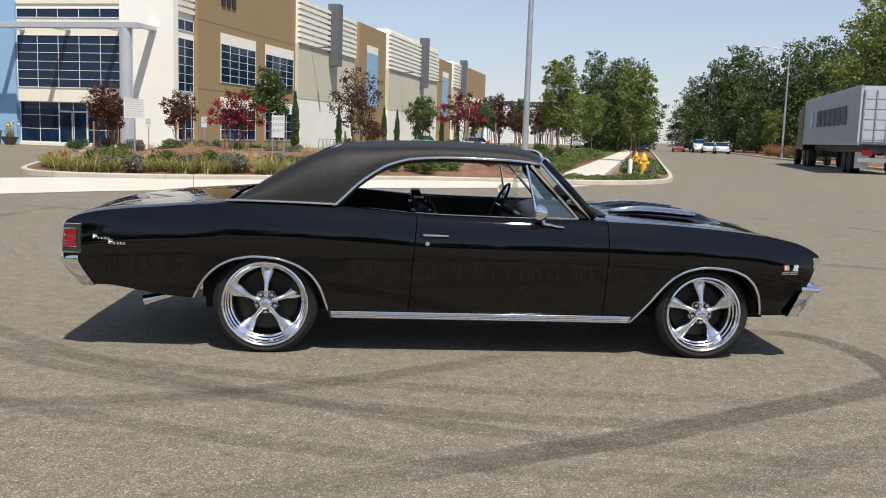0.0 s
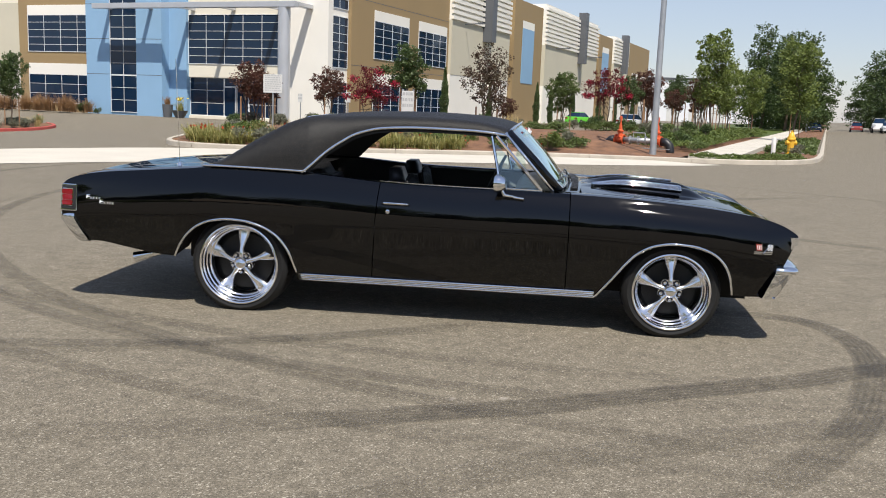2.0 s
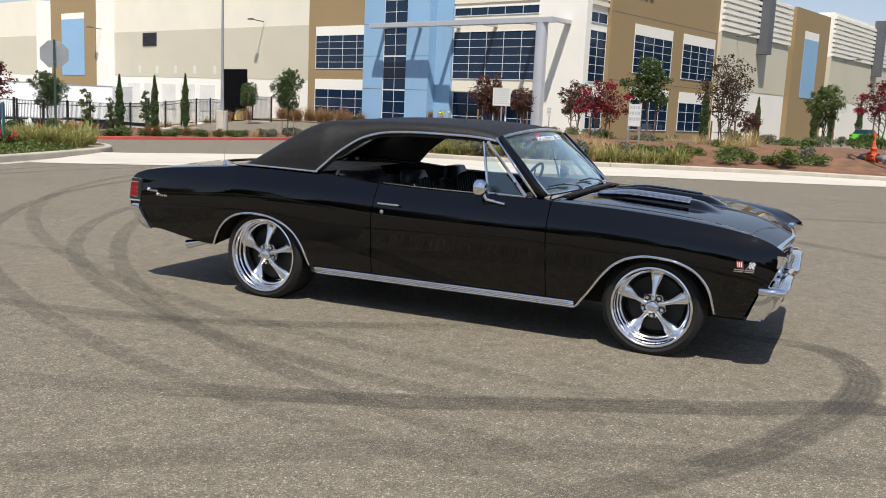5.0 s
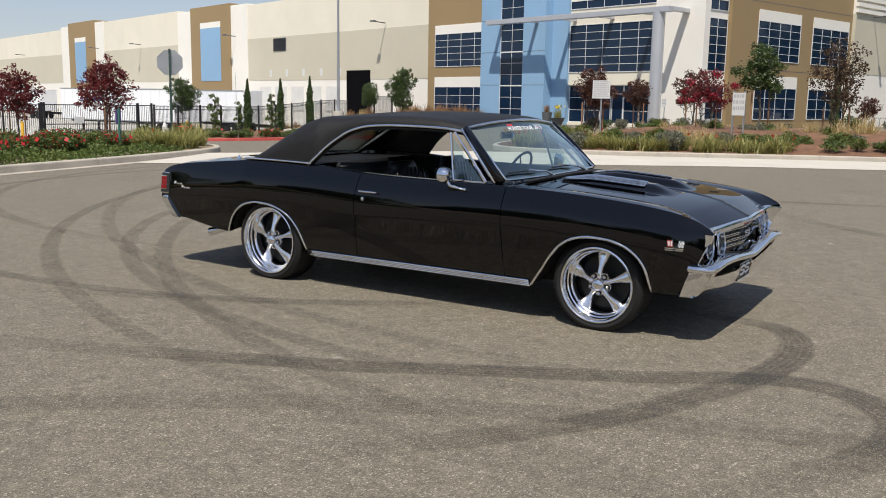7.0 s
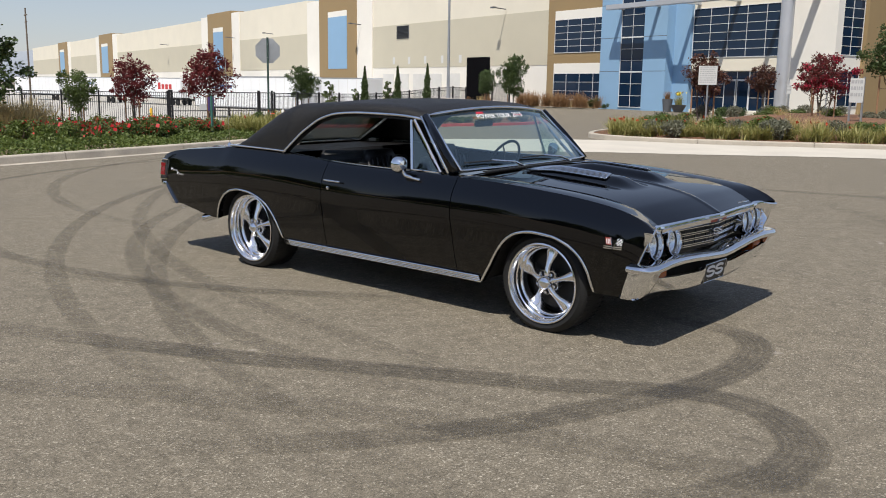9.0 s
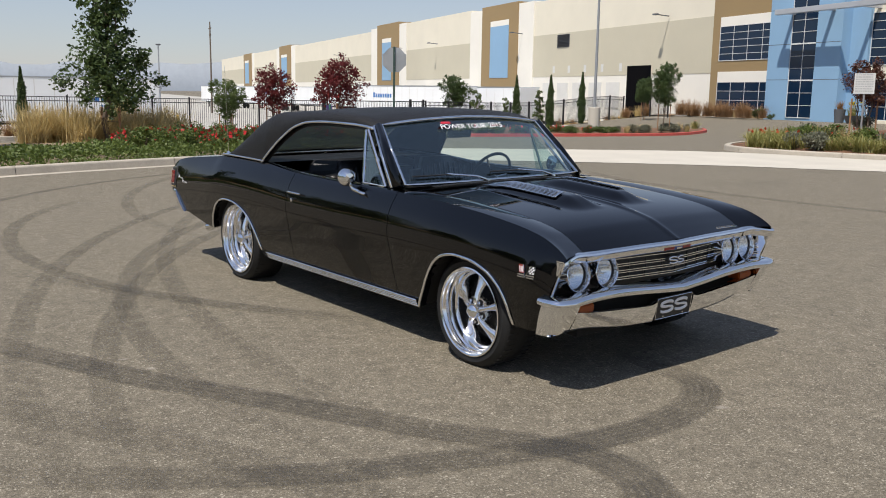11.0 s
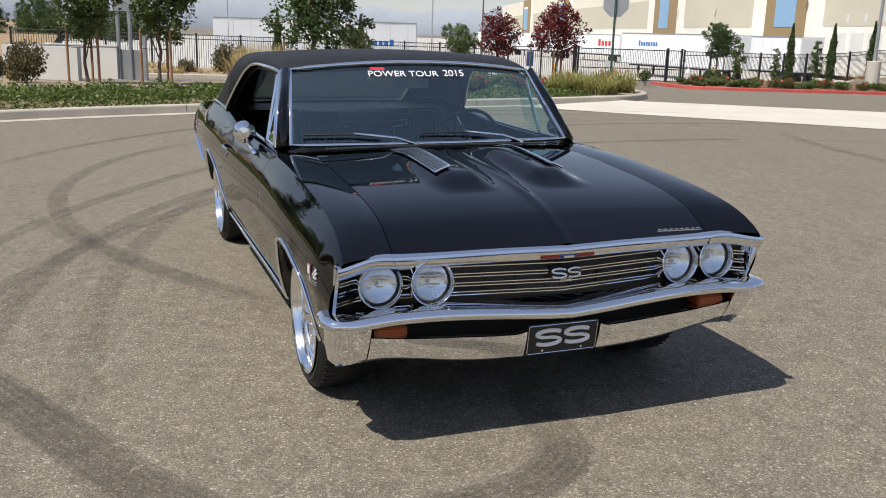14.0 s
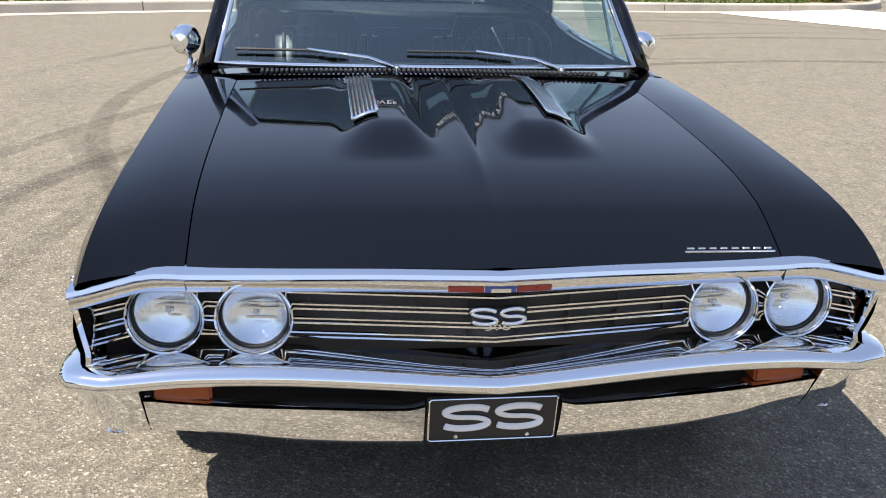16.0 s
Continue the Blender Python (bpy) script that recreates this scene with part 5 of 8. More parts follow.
    slab_text("POWER TOUR", 0.058, STICKER, st, m @ Matrix.Translation((-0.10, 0, 0)) @ Matrix.Diagonal((1.06, 0.92, 1, 1)), 0.0006)
    slab_text("2015", 0.062, STICKER, st, m @ Matrix.Translation((0.19, 0.004, 0)), 0.0006)
    Shape().box(-0.28, -0.2, 0.026, 0.044, -0.0005, 0.0008, m).put("red_flash", STICKER_RED, st)
    Shape().box(-0.045, 0.045, 0.0, 0.003, 0.0, 0.0008, m @ Matrix.Translation((0.19, 0.0, 0.0006))).put("red_flash", STICKER_RED, st)
    # wipers
    for y0, y1 in ((-0.13, -0.70), (0.47, -0.09)):
        wp = thing("wiper", "bright windscreen wiper", "")
        wp.parent = car

        def on(u, v, o=0.02):
            return tuple(Vector(w_top(u)).lerp(Vector(w_low(u)), v) + out * o + Vector((0.012, 0, 0.01)) * math.sin(math.pi * v))
        p0 = Vector((0.775, y0, 0.972))
        mid_u = ((y0 + y1) / 2 - 0.03) / 0.76
        Shape().tube([p0, Vector(on((y0 - 0.1) / 0.76, 0.97, 0.035)), Vector(on(mid_u, 0.905, 0.03))], [0.010, 0.008, 0.005], 6).put("wiper_arm", CHROME, wp, smooth=True)
        Shape().tube([on(y1 / 0.76, 0.90, 0.02), on(mid_u, 0.905, 0.022), on((y0 - 0.17) / 0.76, 0.93, 0.02)], 0.0055, 5).put("wiper_blade", BLACK_PLASTIC, wp)
        Shape().lathe([(0.016, 0), (0.014, 0.018), (0, 0.022)], 12, Matrix.Translation(p0 - Vector((0, 0, 0.01)))).put("wiper_pivot", CHROME, wp, angle=40)
    # ---- front ----
    lip = Shape()
    path = []
    for y in list(np.linspace(-0.905, -SEAM_HOOD - 0.006, 8)) + list(np.linspace(-SEAM_HOOD + 0.004, SEAM_HOOD - 0.004, 31)) + list(np.linspace(SEAM_HOOD + 0.006, 0.905, 8)):
        path.append((NOSE_X(abs(y)) - 0.005, y, 1, 0, 0.004 - 0.006 * ease(0.2, 0.66, abs(y)) + 0.006 * ease(0.66, 0.74, abs(y)) - 0.018 * ease(0.74, 0.91, abs(y))))
    sweep_plan(lip, path, [(-0.05, 0.705), (-0.001, 0.705), (0.003, 0.709), (0.007, 0.733), (0.013, 0.736), (0.017, 0.742), (0.014, 0.751), (0.004, 0.757), (-0.05, 0.757)])
    lip.put("front_lip", CHROME, car, "chrome lip along the hood's front edge", angle=40)
    for s in (-1, 1):
        ed = Shape()
        rows = []
        for z in np.linspace(0.736, 0.530, 9):
            x, k = NOSE_X(0.9) - 0.014 - 0.42 * (0.735 - z), 0.002 * (0.735 - z)
            rows.append([(x - 0.030, s * (0.906 + k), z), (x + 0.004, s * (0.911 + k), z), (x + 0.015, s * (0.906 + k), z), (x + 0.015, s * (0.894 + k), z), (x - 0.004, s * (0.884 + k), z), (x - 0.045, s * (0.867 + k), z)])
        ed.grid(rows, flip=s < 0).put("fender_end_cap", CHROME, car, "chrome fender end cap", angle=50)
    # grille
    def g_x(y, z):
        return 2.184 - 0.125 * abs(y) + 0.75 * max(0.0, abs(y) - 0.79) - 0.15 * (0.72 - z)
    ys = np.linspace(-0.90, 0.90, 41)
    gr = Shape().grid([[(g_x(y, z) - 0.02, y, z) for y in ys] for z in (0.50, 0.56, 0.62, 0.68, 0.72)], flip=False)
    grille = gr.put("grille", BLACK_PLASTIC, car, "black grille with fine bright bars")
    for z in (0.576, 0.588, 0.613, 0.625, 0.650, 0.662, 0.692):
        Shape().tube([(g_x(y, z) + 0.012, y, z) for y in ys], 0.0038, 6).put("grille_bar", CHROME, grille)
    for y in np.arange(-0.42, 0.43, 0.12):
        Shape().box(g_x(y, 0.63) - 0.018, g_x(y, 0.63) - 0.012, y - 0.004, y + 0.004, 0.57, 0.70).put("grille_rib", BLACK_PLASTIC, grille)
    for y in (-0.734, -0.540, 0.540, 0.734):
        hl = thing("headlight", "round sealed-beam headlight in a bright ring", "")
        hl.parent = car
        mm = Matrix.Translation((2.120 if abs(y) > 0.6 else 2.139, y * 0.993, 0.642)) @ pose(0, 0, 0, 0, 90 - 6, 0) @ Matrix.Scale(0.9, 4)
        Shape().lathe([(0.092, -0.05), (0.0955, 0.030), (0.0945, 0.040), (0.091, 0.043), (0.0885, 0.040), (0.088, 0.034), (0.087, 0.038), (0.0855, 0.036), (0.0845, 0.020), (0.082, 0.004)], 40, mm).put("headlight_ring", CHROME, hl, angle=30)
        Shape().lathe([(0.084, 0.004), (0.082, 0.012), (0.079, 0.012), (0.078, 0.0)], 40, mm).put("headlight_gasket", BLACK_PLASTIC, hl)
        Shape().lathe([(0.080, 0.0), (0.068, -0.012), (0.045, -0.024), (0.02, -0.031), (0.0, -0.032)], 32, mm).put("reflector_bowl", REFLECTOR, hl, smooth=True)
        Shape().lathe([(0.010, -0.028), (0.008, -0.018), (0.0, -0.015)], 14, mm).put("lamp_shield", CHROME, hl, smooth=True)
        Shape().lathe([(0.081, 0.004), (0.070, 0.014), (0.050, 0.020), (0.025, 0.023), (0.0, 0.024)], 32, mm).put("headlight_lens", LAMP_GLASS, hl, "fluted clear lens", smooth=True).visible_shadow = False
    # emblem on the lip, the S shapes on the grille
    em = thing("lip_emblem", "red, white and blue enamel emblem", "")
    em.parent = car
    for a, b, mt in ((-0.115, -0.037, ENAMEL_RED), (-0.035, 0.035, EMBLEM_BLUE), (0.037, 0.115, ENAMEL_RED)):
        ys = np.linspace(a, b, 5)
        ef = Shape().grid([[(NOSE_X(abs(y)) - 0.004 + o, y, z) for y in ys] for o, z in ((-0.02, 0.712), (0.003, 0.712), (0.006, 0.726), (-0.02, 0.726))], flip=True)
        ef.put("enamel_field", mt, em)
    Shape().box(NOSE_X(0) - 0.01, NOSE_X(0) + 0.003, -0.022, 0.022, 0.714, 0.723).put("emblem_cross", CHROME, em)

    def ss_shape(name, x, y, z, w, h, r, mat, parent):
        for k in (-1, 1):
            pts = [(x - 0.14 * abs(y + k * w * 0.58 + a), y + k * w * 0.58 + a, z + b) for a, b in ess(w, h, r)]
            Shape().tube(pts, r, 6).put(name, mat, parent, smooth=True)
    gb = thing("grille_badge", "chrome double-curved badge on a black mount", "")
    gb.parent = car
    ss_shape("badge_curve", g_x(0, 0.65) + 0.034, 0.0, 0.652, 0.056, 0.036, 0.0055, CHROME, gb)
    bm = Matrix(((0, 0, 1, g_x(0, 0.615) + 0.022), (1, 0, 0, 0.0), (0, 1, 0, 0.619), (0, 0, 0, 1)))
    slab_text("396", 0.021, CHROME, gb, bm @ Matrix.Translation((0, 0.001, 0.003)) @ Matrix.Diagonal((1.9, 1.0, 1, 1)), 0.002, "badge_number")
    Shape().chamfer(g_x(0, 0.65) + 0.014, g_x(0, 0.65) + 0.026, -0.066, 0.066, 0.629, 0.676, 0.006).put("badge_mount", BLACK_PLASTIC, gb)
    # front bumper
    bp = thing("front_bumper", "chrome front bumper with an open slot", "")
    bp.parent = car

    def b_path(y0, y1, n):
        path = []
        for y in np.linspace(y0, y1, n):
            a = abs(y)
            x = 2.248 - 0.016 * (a / 0.8) - 0.025 * ease(0.86, 0.93, a)
            k = ease(0.86, 0.93, a)
            nx, ny = 1 - 0.6 * k, (0.05 + 0.75 * k) * (1 if y > 0 else -1) if a > 0.02 else 0.0
            path.append((x, y, nx, ny, 0.038 * ease(-0.1, 0.60, a) - 0.008 - 0.013 * ease(0.66, 0.89, a)))
        return path

    def turn_back(s):
        return [(2.094, s * 0.934, -0.2, s * 0.95, 0.020), (2.125, s * 0.938, 0.0, s * 1.0, 0.020), (2.165, s * 0.937, 0.15, s * 0.98, 0.020), (2.197, s * 0.929, 0.35, s * 0.90, 0.019), (2.218, s * 0.912, 0.65, s * 0.70, 0.018)]
    upper = [(-0.03, 0.500), (-0.008, 0.492), (0.006, 0.490), (0.018, 0.496), (0.024, 0.510), (0.019, 0.523), (0.004, 0.533), (-0.03, 0.538), (-0.08, 0.536), (-0.08, 0.530)]
    blade_path = turn_back(-1) + b_path(-0.888, 0.888, 55) + turn_back(1)[::-1]
    up = sweep_plan(Shape(), blade_path, upper)
    up.put("upper_blade", CHROME, bp, angle=50)
    Z_EDGE = curve((0.16, 0.316), (0.32, 0.323), (0.45, 0.336), (0.58, 0.356), (0.70, 0.364), (0.79, 0.357), (0.90, 0.340))
    Z_SLOT = curve((0.16, 0.432), (0.2, 0.422), (0.45, 0.436), (0.70, 0.456), (0.77, 0.466))

    def face_x(bx, z, a):
        return bx - 0.016 - (0.045 + 0.045 * ease(0.5, 0.88, a)) * (0.495 - z) / 0.155
    for s in (-1, 1):
        rows, wing = [], []
        for x, y, nx, ny, dz in b_path(0.160 * s, 0.779 * s, 38) + b_path(0.783 * s, 0.888 * s, 8):
            a = abs(y)
            zb = Z_EDGE(a)
            zt = Z_SLOT(a) if a < 0.78 else 0.497 + dz
            col = [(face_x(x, zb, a) - 0.05, y, zb + 0.012), (face_x(x, zb, a) - 0.010, y, zb - 0.004), (face_x(x, zb, a) - 0.003, y, zb - 0.001)]
            yb = y - s * 0.026 * ease(0.80, 0.888, a)
            for v in np.linspace(0, 1, 9):
                z = zb + (zt - zb) * v
                col.append((face_x(x, z, a) + 0.004 * math.sin(math.pi * v), yb + (y - yb) * v, z))
            col += [(face_x(x, zt, a) - 0.006, y, zt + 0.004), (face_x(x, zt, a) - 0.05, y, zt + 0.002)]
            (rows if a < 0.78 else wing).append(col)
        wing.insert(0, [(x - 0.05, y, z) for x, y, z in wing[0]])
        rows.append([(x - 0.05, y, z) for x, y, z in rows[-1]])
        # the end wraps back and narrows downwards
        low = [(2.120, 0.868), (2.108, 0.881), (2.090, 0.891), (2.064, 0.897), (2.032, 0.900)]
        for (x, y, nx, ny, dz), (lx, ly) in zip(turn_back(s)[::-1], low):
            zb, zt = 0.341, 0.497 + dz
            ex, ey = x - 0.014 * nx, abs(y) - 0.006
            col = [(lx - 0.03, s * (ly - 0.04), zb + 0.012), (lx - 0.004, s * (ly - 0.008), zb - 0.004), (lx - 0.001, s * (ly - 0.003), zb - 0.001)]
            for v in np.linspace(0, 1, 9):
                b = 0.005 * math.sin(math.pi * v)
                col.append((lx + (ex - lx) * v + b * nx, s * (ly + (ey - ly) * v + b * abs(ny)), zb + (zt - zb) * v))
            col += [(ex - 0.006, s * (ey - 0.004), zt + 0.004), (ex - 0.02, s * (ey - 0.03), zt + 0.002)]
            wing.append(col)
        Shape().grid(rows, flip=s < 0).put("lower_blade", CHROME, bp, angle=50)
        Shape().grid(wing, flip=s < 0).put("end_wing", CHROME, bp, "chrome bumper end wing", angle=50)
        Shape().chamfer(2.10, 2.184, s * 0.635, s * 0.760, 0.452, 0.494, 0.006).put("parking_light", AMBER, bp, "amber parking light")
        Shape().lathe([(0.012, -0.01), (0.011, 0.001), (0, 0.002)], 14, Matrix.Translation((2.190, s * 0.47, 0.385)) @ pose(0, 0, 0, 0, 112, 0)).put("bumper_bolt", CHROME, bp, smooth=True)
    Shape().grid([[(2.105 - 0.05 * abs(y), y, z) for y in np.linspace(-0.88, 0.88, 13)] for z in (0.33, 0.45, 0.535)]).put("front_valance", UNDER, car)
    fill = Shape().grid([[(2.232 - 0.016 * (abs(y) / 0.8) + o, y, z) for y in np.linspace(-0.89, 0.89, 25)] for o, z in ((-0.045, 0.520), (-0.065, 0.532), (-0.085, 0.548))], flip=False)
    fill.put("bumper_filler", PAINT, car, "black filler panel below the grille", smooth=True)
    # front plate with two S shapes
    pl = thing("front_plate", "black plate with a silver border and two silver curves", "")
    pl.parent = car
    pm = Matrix.Translation((2.192, 0.0, 0.389)) @ pose(0, 0, 0, 0, 8, 0)
    Shape().chamfer(-0.004, 0.004, -0.155, 0.155, -0.065, 0.065, 0.003, pm).put("plate_panel", BLACK_PLASTIC, pl)
    Shape().tube([pm @ Vector((0.006, a, b)) for a, b in ((-0.15, -0.055), (-0.145, -0.06), (0.145, -0.06), (0.15, -0.055), (0.15, 0.055), (0.145, 0.06), (-0.145, 0.06), (-0.15, 0.055))], 0.0022, 5, close=True).put("plate_border", CHROME, pl)
    for k in (-1, 1):
        pts = [pm @ Vector((0.005, k * 0.062 + a + 0.12 * b, b + 0.006)) for a, b in ess(0.105, 0.06, 0.007)]
        Shape().tube(pts, 0.0036, 8, flat=2.5).put("plate_curve", STICKER, pl, smooth=True)
        Shape().lathe([(0.006, 0), (0.005, 0.004), (0, 0.005)], 10, pm @ Matrix.Translation((0.004, k * 0.085, -0.048)) @ pose(0, 0, 0, 0, 90, 0)).put("plate_screw", CHROME, pl)
    # side badges and script bars
    for s in (-1, 1):
        bd = thing("fender_badge", "small crossed-flag fender badge", "")
        bd.parent = car
        def plaque(x0, x1, z0, z1, mt, name, parent, out=0.005, lean=0.0, thick=0.004):
            """A small raised plate that follows the body side."""
            pts = [(x + lean * (z - z0), z) for x, z in ((x0, z0), (x1, z0), (x1, z1), (x0, z1))]
            v = [side_point(x, z, s, o) for o in (out - thick, out) for x, z in pts]
            Shape().add(v, [(0, 1, 2, 3), (7, 6, 5, 4), (0, 4, 5, 1), (1, 5, 6, 2), (2, 6, 7, 3), (3, 7, 4, 0)]).put(name, mt, parent)
        plaque(1.966, 2.004, 0.658, 0.698, ENAMEL_RED, "flag", bd, lean=-0.28)
        for i in range(3):
            plaque(1.970 + i * 0.011, 1.975 + i * 0.011, 0.664, 0.692, STICKER, "flag_stripe", bd, 0.0065, -0.28)
        for i in range(4):
            for j in range(4):
                plaque(2.036 + i * 0.0095, 2.0455 + i * 0.0095, 0.658 + j * 0.0095, 0.6675 + j * 0.0095, STICKER if (i + j) % 2 else BLACK_PLASTIC, "flag_check", bd, lean=0.28)
        Shape().tube([side_point(1.990, 0.702, s, 0.007), side_point(2.018, 0.640, s, 0.007), side_point(2.050, 0.702, s, 0.007)], 0.0028, 6).put("badge_vee", CHROME, bd)
        for z in (0.634, 0.645):
            plaque(1.950, 2.012, z, z + 0.006, CHROME, "badge_base", bd)
            plaque(2.024, 2.084, z, z + 0.006, CHROME, "badge_base", bd)
        sc = thing("quarter_script", "two short words of bright script bars", "")
        sc.parent = car
        for x0, z, wide in ((-2.535, 0.757, (0.030, 0.017, 0.019, 0.015, 0.017)), (-2.437, 0.727, (0.030, 0.019, 0.017, 0.016, 0.014))):
            xa = x0
            for i, wid in enumerate(wide):
                hgt = 0.029 if i == 0 else (0.017, 0.016, 0.018, 0.016)[i - 1]
                zb = z + (0.002 if i == 0 else 0.0)
                # each bar is an open frame of thin strokes, as cast script has
                plaque(xa, xa + wid * 0.92, zb, zb + 0.0042, CHROME, "script_bar", sc, lean=0.15)
                plaque(xa + 0.001, xa + wid * 0.92, zb + hgt - 0.0045, zb + hgt, CHROME, "script_bar", sc, lean=0.15)
                plaque(xa, xa + (0.008 if i == 0 else 0.004), zb + 0.004, zb + hgt - 0.004, STICKER, "script_stroke", sc, lean=0.15)
                if i == 0:
                    plaque(xa + 0.002, xa + wid * 0.92, zb + hgt * 0.42, zb + hgt * 0.62, STICKER, "script_stroke", sc, lean=0.15)
                xa += wid + 0.003
    hb = thing("hood_script", "row of small bright letters' bars on the hood's edge", "")
    hb.parent = hood
    for i in range(8):
        y = 0.447 + i * 0.028
        x = 2.128 - 0.075 * (y - 0.45)
        z = hood_at(x, y)
        for xo, w in ((0.0, 0.018), (-0.011, 0.013)):
            Shape().chamfer(x + xo - 0.003, x + xo + 0.002, y + 0.001, y + 0.001 + w, z - 0.002, z + 0.003, 0.0015).put("script_bar", CHROME, hb)
        Shape().chamfer(x - 0.012, x, y + 0.001, y + 0.006, z - 0.002, z + 0.003, 0.0015).put("script_stroke", CHROME, hb)
    Shape().tube([(2.1365 - 0.075 * (y - 0.45), y, hood_at(2.1365 - 0.075 * (y - 0.45), y) + 0.001) for y in np.linspace(0.440, 0.668, 8)], 0.0025, 6).put("script_base", CHROME, hb)
    # ---- wheels ----
    for s in (-1, 1):
        wheel(car, 1.462, s * 0.862, 0.320, 0.254, 0.235, s, 0.336, 0.0185)
        wheel(car, -1.462, s * 0.868, 0.341, 0.278, 0.265, s, 0.352, 0.0185)
        Shape().tube([(1.462, 0, 0.333), (1.462, s * 0.7, 0.333)], 0.04, 8).put("axle", UNDER, car)
        Shape().tube([(-1.462, 0, 0.345), (-1.462, s * 0.7, 0.345)], 0.05, 8).put("axle", UNDER, car)
    Shape().box(-1.9, 2.0, -0.56, 0.56, 0.26, 0.40).box(-2.45, -1.9, -0.76, 0.76, 0.48, 0.56).box(-1.02, 0.94, -0.82, 0.82, 0.268, 0.36).put("underbody", UNDER, car)
    # ---- cabin ----
    Shape().box(-1.0, 0.75, -0.80, 0.80, 0.36, 0.40).put("floor_pan", BLACK_TRIM, car)
    Shape().grid([[(x, y, z) for y in np.linspace(-0.78, 0.78, 9)] for x, z in ((0.74, 0.945), (0.62, 0.955), (0.50, 0.95), (0.42, 0.93), (0.38, 0.88), (0.40, 0.74), (0.55, 0.6))]).put("dashboard", BLACK_TRIM, car, "padded black dashboard", smooth=True)

    def cushion(s, x0, x1, y0, y1, z0, z1, lean=0.0, b=0.05):
        bm = bmesh.new()
        bmesh.ops.create_cube(bm, size=1.0)
        bmesh.ops.bevel(bm, geom=bm.edges[:], offset=0.18, segments=4, affect="EDGES")
        bm.verts.index_update()
        vs = []
        for w in bm.verts:
            z = (z0 + z1) / 2 + w.co.z * (z1 - z0)
            f = max(0.0, (w.co.z - 0.1) / 0.4) if lean else 0.0
            vs.append(((x0 + x1) / 2 + w.co.x * (x1 - x0) * (1 - 0.35 * f * f) - lean * (z - z0), (y0 + y1) / 2 + w.co.y * (y1 - y0) * (1 - 0.22 * f * f), z - 0.03 * f * (2 * w.co.y) ** 2))
        s.add(vs, [tuple(w.index for w in f.verts) for f in bm.faces])
        bm.free()
    for yc in (-0.38, 0.38):
        seat = thing("front_seat", "black ribbed bucket seat", "")
        seat.parent = car
        a = Shape()
        cushion(a, -0.38, 0.12, yc - 0.27, yc + 0.27, 0.40, 0.58)
        a.put("seat_cushion", BLACK_TRIM, seat, smooth=True)
        b = Shape()
        cushion(b, -0.42, -0.26, yc - 0.26, yc + 0.26, 0.5, 1.045, 0.22)
        b.put("seat_back", BLACK_TRIM, seat, smooth=True)
        rb2 = Shape()
        for k in np.linspace(-0.2, 0.2, 9):
            rb2.tube([(-0.255 - 0.22 * (z - 0.5), yc + k, z) for z in np.linspace(0.6, 0.99 - 0.9 * k * k, 6)], 0.011, 6)
        rb2.put("seat_ribs", BLACK_TRIM, seat, smooth=True)
    rs = thing("rear_seat", "black rear bench seat", "")
    rs.parent = car
    a = Shape()
    cushion(a, -1.05, -0.55, -0.66, 0.66, 0.40, 0.62)
    a.put("seat_cushion", BLACK_TRIM, rs, smooth=True)
    b = Shape()
    cushion(b, -1.12, -0.95, -0.66, 0.66, 0.5, 1.0, 0.25)
    b.put("seat_back", BLACK_TRIM, rs, smooth=True)
    for s in (-1, 1):
        Shape().grid([[(x, s * 0.79, z) for z in (0.4, 0.7, Z_TOP(x) - 0.008)] for x in np.linspace(-1.3, -0.5, 6)], flip=s < 0).put("quarter_trim", BLACK_TRIM, car)
    Shape().grid([[(x, y, 0.985) for y in np.linspace(-0.8, 0.8, 5)] for x in (-1.72, -1.4, -1.15)], flip=True).put("parcel_shelf", BLACK_TRIM, car)
    sw = thing("steering_wheel", "thin black steering wheel with bright spokes", "")
    sw.parent = car
    mm = Matrix.Translation((0.20, 0.38, 0.93)) @ pose(0, 0, 0, 0, -64, 0)
    Shape().tube([mm @ Vector((0.185 * math.cos(t), 0.185 * math.sin(t), 0)) for t in np.linspace(0, 2 * math.pi, 40, endpoint=False)], 0.011, 8, close=True).put("steering_rim", BLACK_PLASTIC, sw, smooth=True)
    for t in (0, 120, 240):
        Shape().tube([mm @ Vector((0, 0, -0.03)), mm @ (Vector((math.cos(radians(t + 90)), math.sin(radians(t + 90)), 0)) * 0.18)], 0.007, 6).put("wheel_spoke", CHROME, sw)
    Shape().tube([mm @ Vector((0, 0, -0.03)), (0.5, 0.38, 0.78)], 0.03, 10).put("steering_column", BLACK_TRIM, sw)
    # inside mirror and aerial
    im = thing("inside_mirror", "small bright rear-view mirror", "")
    im.parent = car
    Shape().chamfer(0.285, 0.305, -0.11, 0.11, 1.225, 1.28, 0.008).put("mirror_glass", CHROME, im)
    Shape().tube([(0.30, 0, 1.26), (0.37, 0, 1.335)], 0.006, 6).put("mirror_stalk", CHROME, im)
    ae = thing("aerial", "thin whip aerial on the rear wing", "")
    ae.parent = car
    Shape().lathe([(0.02, 0), (0.018, 0.015), (0.008, 0.03), (0.0, 0.032)], 12, Matrix.Translation((-1.95, -0.70, Z_TOP(-1.95) + 0.008))).put("aerial_base", CHROME, ae, angle=40)
    Shape().tube([(-1.95, -0.70, Z_TOP(-1.95) + 0.03), (-1.97, -0.70, Z_TOP(-1.95) + 0.75)], 0.0018, 5).put("aerial_mast", CHROME, ae)
    return car


build_car()

# ---- plants ----


